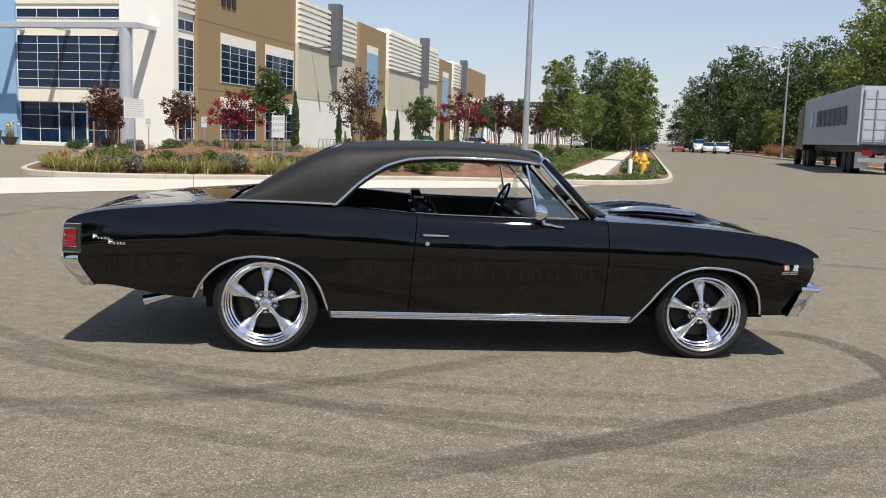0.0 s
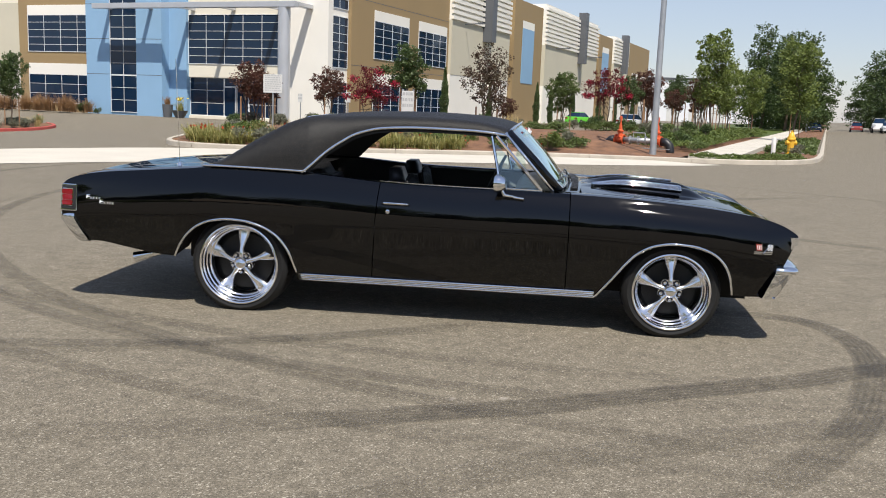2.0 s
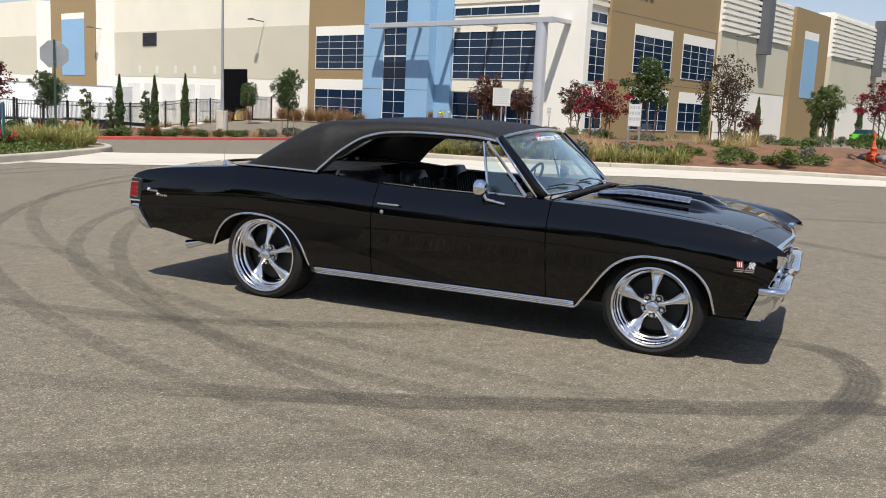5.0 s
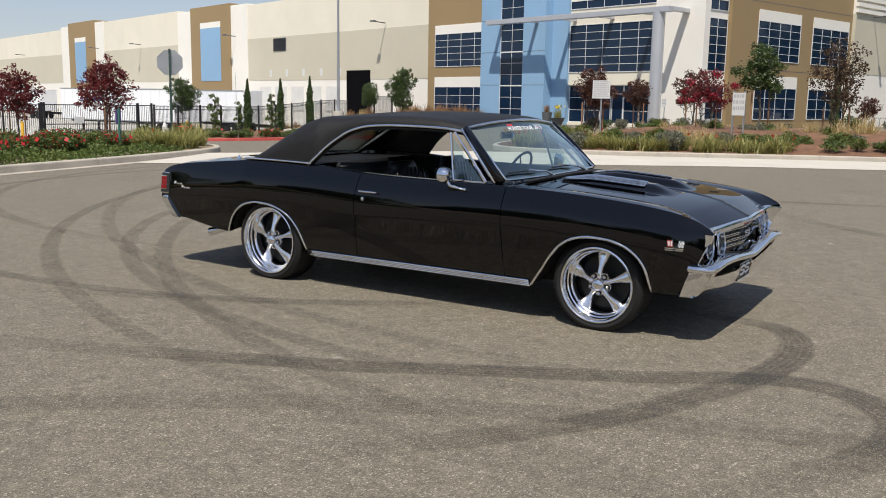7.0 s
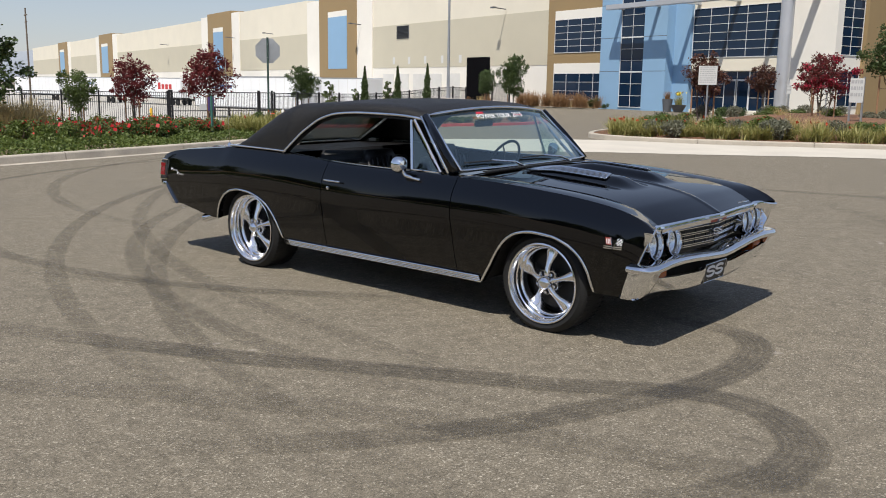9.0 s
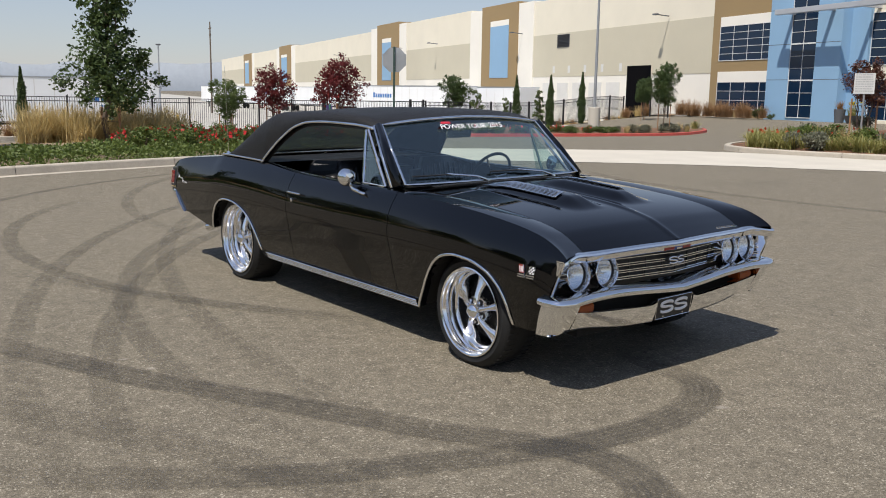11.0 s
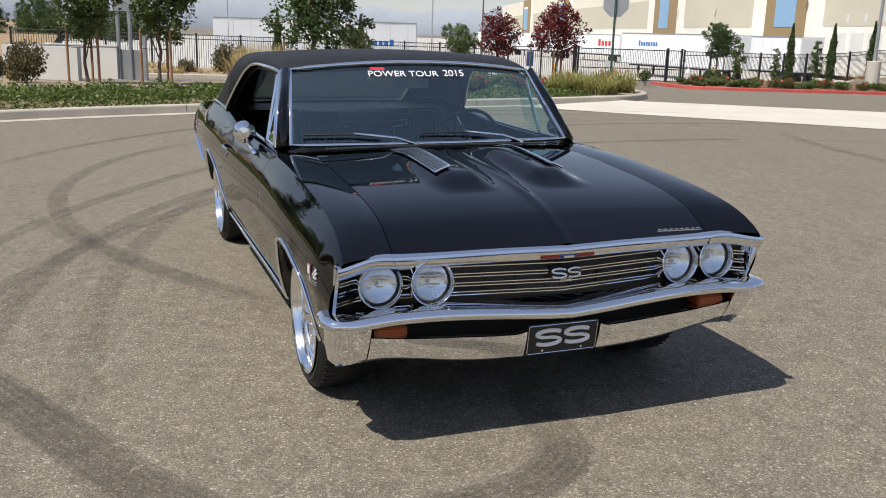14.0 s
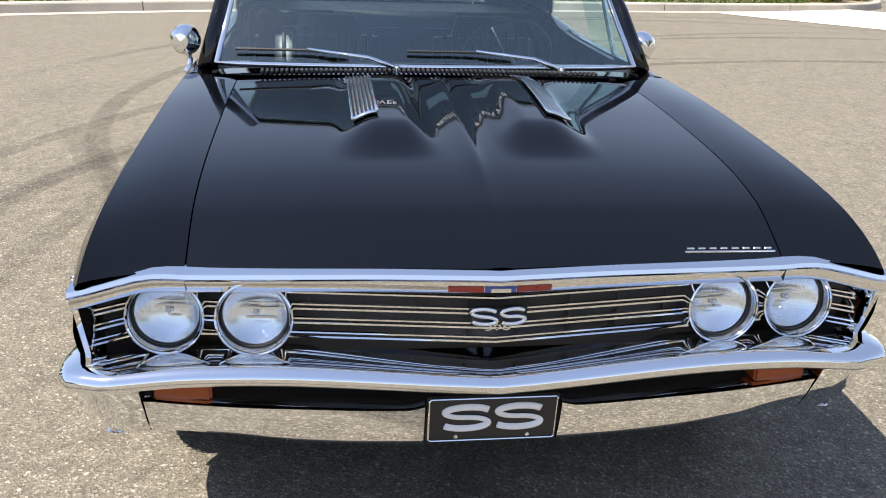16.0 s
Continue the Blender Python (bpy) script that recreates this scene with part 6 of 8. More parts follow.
def leaf_cards(pts, size, rng, lift=0.0, narrow=0.55, vary=0.4):
    """A mesh of small pointed leaves at the given points."""
    n = len(pts)
    d = rng.normal(size=(n, 3))
    d[:, 2] = d[:, 2] * 0.7 + lift
    d /= np.linalg.norm(d, axis=1)[:, None]
    e = np.cross(d, rng.normal(size=(n, 3)))
    e /= np.linalg.norm(e, axis=1)[:, None]
    L = size * (1 + vary * rng.uniform(-1, 1, n))[:, None]
    pts = np.asarray(pts)
    quad = np.stack([pts - d * L * 0.5, pts + e * L * narrow * 0.5, pts + d * L * 0.5, pts - e * L * narrow * 0.5], axis=1).reshape(-1, 3)
    return quad.tolist(), [(4 * i, 4 * i + 1, 4 * i + 2, 4 * i + 3) for i in range(n)]


def in_blobs(rng, blobs, n, shell=0.45):
    """Points scattered through ellipsoids, denser near their skins."""
    vol = np.array([b[3] * b[4] * b[5] for b in blobs]) ** 0.75
    pick = rng.choice(len(blobs), n, p=vol / vol.sum())
    B = np.array(blobs)[pick]
    u = rng.normal(size=(n, 3))
    u /= np.linalg.norm(u, axis=1)[:, None]
    r = rng.uniform(0, 1, n) ** shell * rng.uniform(0.82, 1.12, n)
    return B[:, :3] + u * B[:, 3:] * r[:, None]


def limb(s, rng, a, b, r0, r1, n=5, wob=0.06):
    a, b = np.array(a, float), np.array(b, float)
    L = np.linalg.norm(b - a)
    pts = [a + (b - a) * i / n + (rng.normal(size=3) * wob * L * (0 < i < n)) for i in range(n + 1)]
    s.tube(pts, [r0 + (r1 - r0) * i / n for i in range(n + 1)], 7)


def tree(name, label, seed, height, stem, width, leaf, count, size, trunk_r=0.05, blobs=9, stakes=0, multi=1, shape="round", accents=None):
    """A tree at the origin: tapered trunk with limbs, and a crown of many leaves in uneven clumps."""
    rng = np.random.default_rng(seed)
    t = thing(name, label, "tree")
    tops = []
    B = []
    for k in range(blobs):
        f = (k + 0.5) / blobs
        z = stem + (height - stem) * (0.1 + 0.82 * f)
        if shape == "round":
            w = width / 2 * math.sin(math.pi * (0.18 + 0.72 * f)) ** 0.7
        elif shape == "cone":
            w = width / 2 * (1.0 - 0.72 * f)
        elif shape == "column":
            w = width / 2 * (0.8 + 0.2 * math.sin(f * 3))
        else:
            w = width / 2 * (0.75 + 0.25 * math.sin(f * 5))
        a = k * 2.4 + rng.uniform(-0.5, 0.5)
        off = w * rng.uniform(0.3, 0.75)
        r = max(0.12, w * rng.uniform(0.45, 0.75))
        B.append((math.cos(a) * off, math.sin(a) * off, z, r, r, min(r * rng.uniform(0.7, 1.1), (height - stem) * 0.3)))
        tops.append((math.cos(a) * off, math.sin(a) * off, z))
    for m in range(multi):
        a = 2 * math.pi * m / multi
        base = (0.08 * math.cos(a) * (multi > 1), 0.08 * math.sin(a) * (multi > 1), -0.15)
        top = (0.25 * width * math.cos(a) * (multi > 1), 0.25 * width * math.sin(a) * (multi > 1), stem + (height - stem) * (0.75 if shape != "round" else 0.5))
        wood = Shape()
        limb(wood, rng, base, top, trunk_r / (multi ** 0.5), trunk_r * 0.3, 7, 0.015)
        wood.put("trunk", BARK, t, smooth=True)
        for z0 in np.linspace(0.35, 0.95, 6):
            s0 = np.array(base) + (np.array(top) - np.array(base)) * z0
            tgt = tops[rng.integers(len(tops))]
            wood = Shape()
            limb(wood, rng, s0, tgt, trunk_r * 0.35, 0.008, 4)
            wood.put("limb", BARK, t, smooth=True)
    # smaller tufts break the outline
    fine = []
    for b in B:
        for _ in range(5):
            u = rng.normal(size=3)
            u /= np.linalg.norm(u)
            q = rng.uniform(0.25, 0.45)
            fine.append((b[0] + u[0] * b[3], b[1] + u[1] * b[4], b[2] + u[2] * b[5], b[3] * q, b[4] * q, b[5] * q))
    pts = np.vstack([in_blobs(rng, B, int(count * 0.5)), in_blobs(rng, fine, int(count * 0.5), 0.6)])
    pts[:, 2] = np.maximum(pts[:, 2], stem * 0.6)
    ob_of("crown", raw(*leaf_cards(pts, size, rng)), leaf, t)
    if accents:
        mat, k, sz = accents
        ap = in_blobs(rng, [b for b in fine if b[2] > stem + (height - stem) * 0.15][: max(6, len(fine) // 2)], k, 0.5)
        ob_of("blossom", raw(*leaf_cards(ap, sz, rng, 0.2, 0.8)), mat, t, "crimson blossom clusters")
    for i in range(stakes):
        a = math.pi * i * 2 / max(stakes, 1) + 0.5
        x, y = 0.42 * math.cos(a), 0.42 * math.sin(a)
        Shape().lathe([(0.0, -0.2), (0.032, -0.2), (0.032, stem + 0.25), (0.0, stem + 0.27)], 8, Matrix.Translation((x, y, 0))).put("stake", WOOD_STAKE, t, "round wooden tree stake")
        Shape().tube([(x, y, stem * 0.85), (x * 0.5, y * 0.5, stem * 0.84), (0, 0, stem * 0.85)], 0.008, 5).put("tie", BLACK_PLASTIC, t)
    return t


def cypress(seed, height, width):
    rng = np.random.default_rng(seed)
    t = thing("cypress", "slim dark green columnar cypress", "tree")
    Shape().tube([(0, 0, -0.1), (0, 0, height * 0.5)], [0.06, 0.02], 6).put("trunk", BARK, t)
    n = 5200
    z = rng.uniform(0, 1, n)
    w = width / 2 * np.minimum(1, 0.55 + z * 1.6) * np.maximum(0.04, 1 - z ** 2.6) * (1 + 0.16 * np.sin(z * 23 + rng.uniform(0, 6)))
    a = rng.uniform(0, 2 * math.pi, n)
    r = w * rng.uniform(0.45, 1.08, n) * (1 + 0.12 * np.sin(a * 3 + z * 9))
    pts = np.stack([np.cos(a) * r, np.sin(a) * r, 0.08 + z * (height - 0.08)], axis=1)
    ob_of("crown", raw(*leaf_cards(pts, 0.13, rng, 1.2, 0.4)), LEAF_DARK, t)
    return t


def tussock(name, label, seed, height, spread, blades, mat, width=0.012, droop=0.7, flowers=None, category="grass"):
    """A clump of arching blades."""
    rng = np.random.default_rng(seed)
    t = thing(name, label, category)
    v, f = [], []
    for i in range(blades):
        a, L = rng.uniform(0, 2 * math.pi), height * rng.uniform(0.6, 1.15)
        out = spread * rng.uniform(0.15, 1.0)
        bx, by = rng.normal(0, spread * 0.16, 2)
        side = np.array((-math.sin(a), math.cos(a), 0)) * width * rng.uniform(0.7, 1.4)
        k = len(v)
        for j in range(4):
            u = j / 3
            p = np.array((bx + math.cos(a) * out * u ** 1.4, by + math.sin(a) * out * u ** 1.4, L * (u - droop * 0.45 * u ** 2.4 * (out / spread))))
            w = side * (1 - 0.85 * u)
            v += [tuple(p - w), tuple(p + w)]
        f += [(k, k + 1, k + 3, k + 2), (k + 2, k + 3, k + 5, k + 4), (k + 4, k + 5, k + 7, k + 6)]
    ob_of("leaf_tuft", raw(v, f), mat, t)["kind"] = "stuff"
    if flowers:
        fm, n, sz = flowers
        pts = np.stack([rng.normal(0, spread * 0.35, n), rng.normal(0, spread * 0.35, n), height * rng.uniform(0.8, 1.1, n)], axis=1)
        ob_of("flower_cluster", raw(*leaf_cards(pts, sz, rng, 0.3, 0.9)), fm, t)
    return t


def shrub(name, label, seed, height, width, mat, count, size, flowers=None, lift=0.3, category="shrub"):
    rng = np.random.default_rng(seed)
    t = thing(name, label, category)
    st = Shape()
    for i in range(6):
        a = rng.uniform(0, 6.28)
        limb(st, rng, (0, 0, -0.05), (math.cos(a) * width * 0.3, math.sin(a) * width * 0.3, height * 0.7), 0.012, 0.004, 3)
    st.put("stem_cluster", BARK, t)
    bl = []
    for i in range(8):
        a, o = rng.uniform(0, 6.28), width * rng.uniform(0.05, 0.3)
        r = width * rng.uniform(0.17, 0.27)
        bl.append((math.cos(a) * o, math.sin(a) * o, height * rng.uniform(0.35, 0.7), r, r, height * 0.33))
    pts = in_blobs(rng, bl, count, 0.5)
    pts[:, 2] = np.abs(pts[:, 2])
    ob_of("foliage", raw(*leaf_cards(pts, size, rng, lift)), mat, t)
    if flowers:
        fm, n, sz = flowers
        fp = in_blobs(rng, bl, n, 0.15)
        fp[:, 2] = np.abs(fp[:, 2]) + 0.03
        ob_of("bloom_cluster", raw(*leaf_cards(fp, sz, rng, 0.2, 0.95)), fm, t)["kind"] = "stuff"
    return t


PLACED = set()


def plant(proto, p, q, scale=1.0, turn=0.0, up=0.0, label=None, group=None, tall=1.0):
    """Sets a plant, or a copy of it, on the ground of the street grid."""
    m = at_grid(p, q, lay(p, q) + up, turn)
    o = proto if proto not in PLACED else copy_thing(proto, m)
    PLACED.add(proto)
    o.matrix_world = m @ Matrix.Diagonal((scale, scale, scale * tall, 1))
    return tagged(o, label or "", "", group or "")


# court and island trees
MAROON = tree("crape_myrtle", "small maroon-leaved tree tied to two wooden stakes", 3, 2.9, 1.15, 1.5, LEAF_RED, 4600, 0.09, 0.05, 9, 2, 2)
REDBLOOM = tree("crape_myrtle", "small crape myrtle in full crimson bloom, staked", 5, 3.0, 1.3, 1.9, LEAF_WINE, 3600, 0.09, 0.05, 9, 2, 2, accents=(BLOOM_RED, 700, 0.09))
GREENROUND = tree("ornamental_tree", "small round-headed green tree on a slim stem", 8, 3.5, 1.35, 1.7, LEAF_DARK, 5600, 0.10, 0.05, 10, 2)
BRONZE = tree("crape_myrtle", "young bronze-green tree with sparse upright limbs", 11, 3.6, 0.9, 1.9, LEAF_BRONZE, 3400, 0.09, 0.05, 10, 2, 3)
plant(MAROON, -20.4, 31.2, 1.05, 20, 0.1)
plant(MAROON, -32.6, 50.6, 1.15, 140, 0.1)
plant(MAROON, -24.9, 45.0, 1.2, 250, 0.1)
plant(REDBLOOM, -15.2, 31.6, 0.86, 0, 0.3)
plant(GREENROUND, -16.2, 37.2, 1.1, 40, 0.45)
plant(BRONZE, -10.8, 32.9, 1.02, 10, 0.35)
plant(MAROON, -11.0, 35.9, 0.52, 200, 0.5)
plant(REDBLOOM, -11.0, 54.1, 1.2, 130, 0.5)
plant(MAROON, -9.4, 58.0, 1.35, 60, 0.5)
plant(GREENROUND, -10.0, 55.5, 0.95, 160, 0.5)
plant(MAROON, -8.2, 75.0, 1.5, 10, 0.4)
# trees behind the red kerb and by the gate
REDLEAF = tree("red_maple", "young tree with deep red leaves held by wooden stakes", 21, 3.3, 1.25, 1.9, LEAF_WINE, 5200, 0.10, 0.05, 11, 2)
GREENOVAL = tree("evergreen_oak", "young oval green tree between wooden stakes", 23, 3.6, 1.25, 1.75, LEAF_DARK, 9500, 0.095, 0.05, 13, 2)
plant(REDLEAF, -29.0, 10.9, 0.82, 0)
plant(REDLEAF, -23.9, 12.1, 0.82, 120)
plant(GREENOVAL, -38.2, 35.1, 0.86, 0, tall=1.32)
plant(GREENOVAL, -57.4, 46.8, 0.84, 90, tall=1.15)
plant(GREENOVAL, -56.8, 29.8, 1.15, 200, 0)
YOUNG = tree("young_tree", "young leafy green tree between two tall stakes", 31, 3.3, 1.1, 1.8, LEAF_GREEN, 8500, 0.09, 0.05, 10, 3)
plant(YOUNG, -33.6, 9.9, 0.76, 0)
plant(YOUNG, -34.0, 5.6, 0.7, 70)
plant(YOUNG, -17.9, 1.35, 1.0, 140, 0.05)
plant(YOUNG, -18.2, -0.45, 0.98, 30, 0.05)
OAK = tree("oak", "full-crowned young oak with dark lobed leaves, staked", 37, 6.2, 0.7, 2.5, LEAF_DARK, 9500, 0.11, 0.08, 20, 2, shape="cone")
plant(OAK, -19.6, 4.9, 1.0, 0, 0.1)
plant(OAK, -17.6, -6.6, 1.1, 100, 0.1)
CYPRESS = cypress(41, 3.9, 0.62)
for p, q, s in ((-55.7, 34.4, 1.05), (-57.4, 38.2, 1.05), (-60.1, 42.6, 1.08), (-40.2, 1.75, 0.78), (-40.8, 5.7, 0.76), (-26.2, 64.9, 1.15), (-26.2, 75, 0.95), (-26.2, 89, 1.1), (-26.2, 94, 1.05), (-26.2, 103, 1.15), (-26.2, 116, 1.1), (-26.2, 126, 1.0), (-26.2, 138, 1.1)):
    plant(CYPRESS, p, q, s, p * 37 % 360, 0.0, group="row of cypresses")
JUNIPER = tree("juniper", "narrow loose-leaved evergreen behind the kerb", 43, 2.9, 0.25, 0.75, LEAF_GREEN, 1700, 0.11, 0.04, 9, shape="column")
for p, q, s in ((-53.4, 32.4, 0.9), (-54.1, 35.5, 1.1), (-45.8, 26.8, 0.95)):
    plant(JUNIPER, p, q, s, q * 50)
# the road away
POPLAR = tree("street_tree", "slim light green street tree", 51, 7.0, 1.6, 2.6, LEAF_LIME, 9000, 0.16, 0.09, 14, 2, shape="column")
plant(POPLAR, -5.9, 62.5, 0.98, 0, 0.4)
plant(POPLAR, -5.6, 70, 0.75, 120, 0.4)
plant(POPLAR, -0.6, 62, 0.95, 200, 0.1)
plant(POPLAR, -4.8, 82, 0.8, 90, 0.3)
plant(YOUNG, -11.5, 46.3, 0.95, 210, 0.4)
plant(POPLAR, 13.4, 104, 0.75, 40, 0.1)
BIG = tree("shade_tree", "tall dense dark green shade tree", 53, 14.0, 0.6, 8.4, LEAF_DARK, 15000, 0.30, 0.22, 26, 0, shape="cone")
BIGL = tree("shade_tree", "tall leafy plane tree with sunlit crown", 57, 15.5, 2.2, 8.8, LEAF_LIME, 14000, 0.33, 0.24, 20, 0)
for p, q, s, k in ((-3.4, 116, 0.82, 0), (-6.6, 124, 0.86, 0), (-1.6, 130, 0.92, 0), (-4.5, 140, 1.0, 0), (-3, 150, 0.95, 0), (8.2, 170, 0.85, 0), (10.5, 152, 0.98, 0), (13.0, 141, 1.0, 0), (15.5, 132, 0.98, 0), (18.0, 122, 0.98, 0), (21.0, 112, 0.98, 0), (24.0, 104, 1.0, 1), (26.5, 96, 0.98, 1), (20.4, 82, 0.86, 1), (27.5, 86, 1.0, 1), (28.5, 76, 1.0, 1), (31.0, 68, 1.05, 1), (27.0, 118, 1.1, 0), (22, 135, 1.1, 0), (16, 155, 1.1, 0), (35, 90, 1.1, 1), (37, 62, 1.1, 1)):
    plant(BIG if k == 0 else BIGL, p, q, s * (1.02 + 0.2 * ((p * 7.3 + q) % 1)), (p * 91 + q * 37) % 360, 0.1, group="trees along the road")
for i, (p, q) in enumerate(((-15.2, 92), (-13.9, 98), (-12.7, 94), (-11.5, 99), (-10.3, 93), (-9.0, 97), (-12.2, 88))):
    plant(GREENROUND if i % 3 else MAROON, p, q, 1.3 + 0.12 * (i % 3), i * 70, 0.3, group="court border trees")
# woods on the far side of the junction, behind the walk
for i in range(42):
    p = -82 + i * 4.0
    plant(BIG if i % 3 else BIGL, p, -46 - 6 * ((i * 5) % 3), 0.75 + 0.12 * ((i * 7) % 4), i * 77 % 360, -1.3, group="trees beyond the junction")

# ---- low planting ----
LILY = tussock("day_lily", "strappy day lily clump with yellowing leaves", 61, 0.55, 0.5, 120, LEAF_LILY, 0.016, 0.9, (ORANGE_BLOOM, 2, 0.10), "lily")
LILY2 = tussock("day_lily", "strappy day lily clump with yellowing leaves", 62, 0.52, 0.52, 110, LEAF_LILY, 0.014, 0.95, None, "lily")
SAGE = shrub("sage_bush", "low grey-green sage bush", 63, 0.55, 0.85, LEAF_SAGE, 900, 0.07, None, 0.8)
LOWGREEN = shrub("low_shrub", "low spreading green shrub on mulch", 64, 0.45, 1.15, LEAF_GREEN, 1000, 0.08, None, 0.2)
DARKBUSH = shrub("rounded_bush", "rounded dark green bush on mulch", 65, 0.75, 1.05, LEAF_DARK, 1300, 0.08)
ROSE = shrub("rose_bush", "low rose bush with red blooms", 66, 0.62, 0.95, LEAF_GREEN, 1300, 0.065, (ROSE_RED, 44, 0.10))
ROSE2 = shrub("rose_bush", "green rose bush with a few red blooms", 67, 0.58, 0.95, LEAF_IVY, 1300, 0.065, (ROSE_RED, 5, 0.09))
STRAW = tussock("straw_grass", "tall tuft of straw-coloured grass", 68, 0.95, 0.75, 200, GRASS_DRY, 0.011, 0.9)
RUST = tussock("rust_grass", "arching tuft of rusty brown grass", 69, 1.25, 1.05, 230, GRASS_RUST, 0.016, 1.0)
PALEGRASS = tussock("fountain_grass", "pale feathery tuft of fountain grass", 70, 0.6, 0.45, 110, GRASS_DRY, 0.010, 0.6)
WEEDBUSH = shrub("dry_bush", "wild olive-brown bush on dry ground", 71, 1.5, 1.8, LEAF_OLIVE, 4200, 0.085, None, 1.6)


def along(line, d, off):
    """The place at distance d along a plan line, off metres to its left."""
    ns = normals(line)
    for i in range(len(line) - 1):
        L = math.hypot(line[i + 1][0] - line[i][0], line[i + 1][1] - line[i][1])
        if d <= L:
            t = d / L
            return (line[i][0] + (line[i + 1][0] - line[i][0]) * t + ns[i].x * off, line[i][1] + (line[i + 1][1] - line[i][1]) * t + ns[i].y * off)
        d -= L
    return (line[-1][0] + ns[-1].x * off, line[-1][1] + ns[-1].y * off)


_r = random.Random(5)
# lilies then sage along the island's street edge (the edge starts at its court end)
for i in range(52):
    d = 15.2 + i * 0.27
    kind = _r.choice((LILY, LILY2, LILY2, SAGE if i > 22 else LILY))
    plant(kind, *along(EDGE_A, d + _r.uniform(-0.15, 0.15), 0.6 + _r.uniform(0, 0.7)), _r.uniform(0.9, 1.25), _r.uniform(0, 360), 0.1, group="island edge planting")
for i in range(36):
    d = 15.8 + i * 0.36
    kind = _r.choice((SAGE, LILY2, SAGE, ROSE2, LILY, PALEGRASS))
    plant(kind, *along(EDGE_A, d, 1.9 + _r.uniform(0, 0.9)), _r.uniform(0.8, 1.2), _r.uniform(0, 360), 0.16, group="island planting")
for i in range(24):
    d = 25.0 + i * 0.3 + (0.9 if i > 14 else 0.0)
    kind = _r.choice((LOWGREEN, ROSE2, LOWGREEN, SAGE, STRAW if i < 12 else LOWGREEN))
    plant(kind, *along(EDGE_A, d, 1.1 + _r.uniform(0, 2.6)), _r.uniform(0.7, 1.15), _r.uniform(0, 360), 0.2, group="island planting")
for i in range(46):
    p, q = _r.uniform(-21, -8), _r.uniform(31, 41)
    if q > 1.15 * (-p) + 20 or q < -0.62 * p + 18:
        continue
    plant(_r.choice((LOWGREEN, SAGE, ROSE2, SAGE, PALEGRASS)), p, q, _r.uniform(0.7, 1.1), _r.uniform(0, 360), 0.4, group="island planting")
for i in range(30):
    p, q = _r.uniform(-14, -4), _r.uniform(36, 56)
    plant(_r.choice((DARKBUSH, LOWGREEN, LOWGREEN, SAGE)), p, q, _r.uniform(0.8, 1.3), _r.uniform(0, 360), 0.5, group="mulch bank planting")
# roses and low shrubs towards the valves' end of the island
for i in range(30):
    u, o = _r.uniform(0, 1), _r.uniform(0.1, 2.4)
    plant(_r.choice((ROSE, ROSE2, LOWGREEN, ROSE2)), -11.2 + 3.0 * u - 0.68 * o, 27.7 + 2.8 * u + 0.73 * o, _r.uniform(0.7, 1.0), _r.uniform(0, 360), 0.2, group="island planting")
for p, q, s in ((-10.2, 32.1, 1.0), (-9.7, 32.8, 1.15), (-11.4, 32.4, 0.9), (-12.6, 32.6, 0.8), (-10.0, 33.6, 1.0)):
    plant(STRAW, p, q, s, p * 90, 0.3, group="straw tufts under the tree")
for p, q, s in ((-2.9, 33.6, 0.8), (-3.9, 36.5, 0.9), (-3.2, 35.0, 0.8), (-7.9, 33.4, 0.9), (-8.4, 32.2, 0.8), (-6.4, 43, 1.1)):
    plant(DARKBUSH if s > 0.85 else LOWGREEN, p, q, s, p * 50, 0.25, group="mulch bank planting")
for i in range(16):
    plant(_r.choice((LOWGREEN, DARKBUSH, PALEGRASS)), -33 + i * 0.95, 46.5 + _r.uniform(-0.8, 1.2), _r.uniform(0.8, 1.2), i * 50, 0.05, group="court bed planting")
# grasses along the office wing and near the yard door
for i in range(14):
    plant(RUST, -59.5 + i * 0.78 - 1.5, 53.0 + _r.uniform(-0.7, 0.7), _r.uniform(0.9, 1.2), i * 67, 0.1, group="rust grasses")
for i in range(16):
    plant(_r.choice((RUST, STRAW, STRAW)), -78 + i * 1.05, 50.3 + _r.uniform(-0.8, 0.8), _r.uniform(0.8, 1.1), i * 67, 0.05, group="yard door grasses")
plant(DARKBUSH, -51.2, 53.2, 1.3, 0, 0.0)
plant(DARKBUSH, -50.0, 53.4, 0.7, 70, 0.0)
# bed behind the red kerb
for i in range(60):
    d = 3.2 + i * 0.36
    kind = _r.choice((LOWGREEN, ROSE2, ROSE, LOWGREEN, LOWGREEN)) if i < 38 else _r.choice((SAGE, PALEGRASS, SAGE))
    plant(kind, *along(EDGE_R, d, 0.7 + _r.uniform(0, 1.8)), _r.uniform(0.7, 1.0), _r.uniform(0, 360), 0.1, group="red kerb planting")
plant(LILY, *along(EDGE_R, 27.5, 0.6), 1.1, 0, 0.1)
plant(DARKBUSH, -50.2, 27.0, 1.5, 0, 0.0)
plant(DARKBUSH, -38.6, 19.4, 1.0, 0, 0.1)


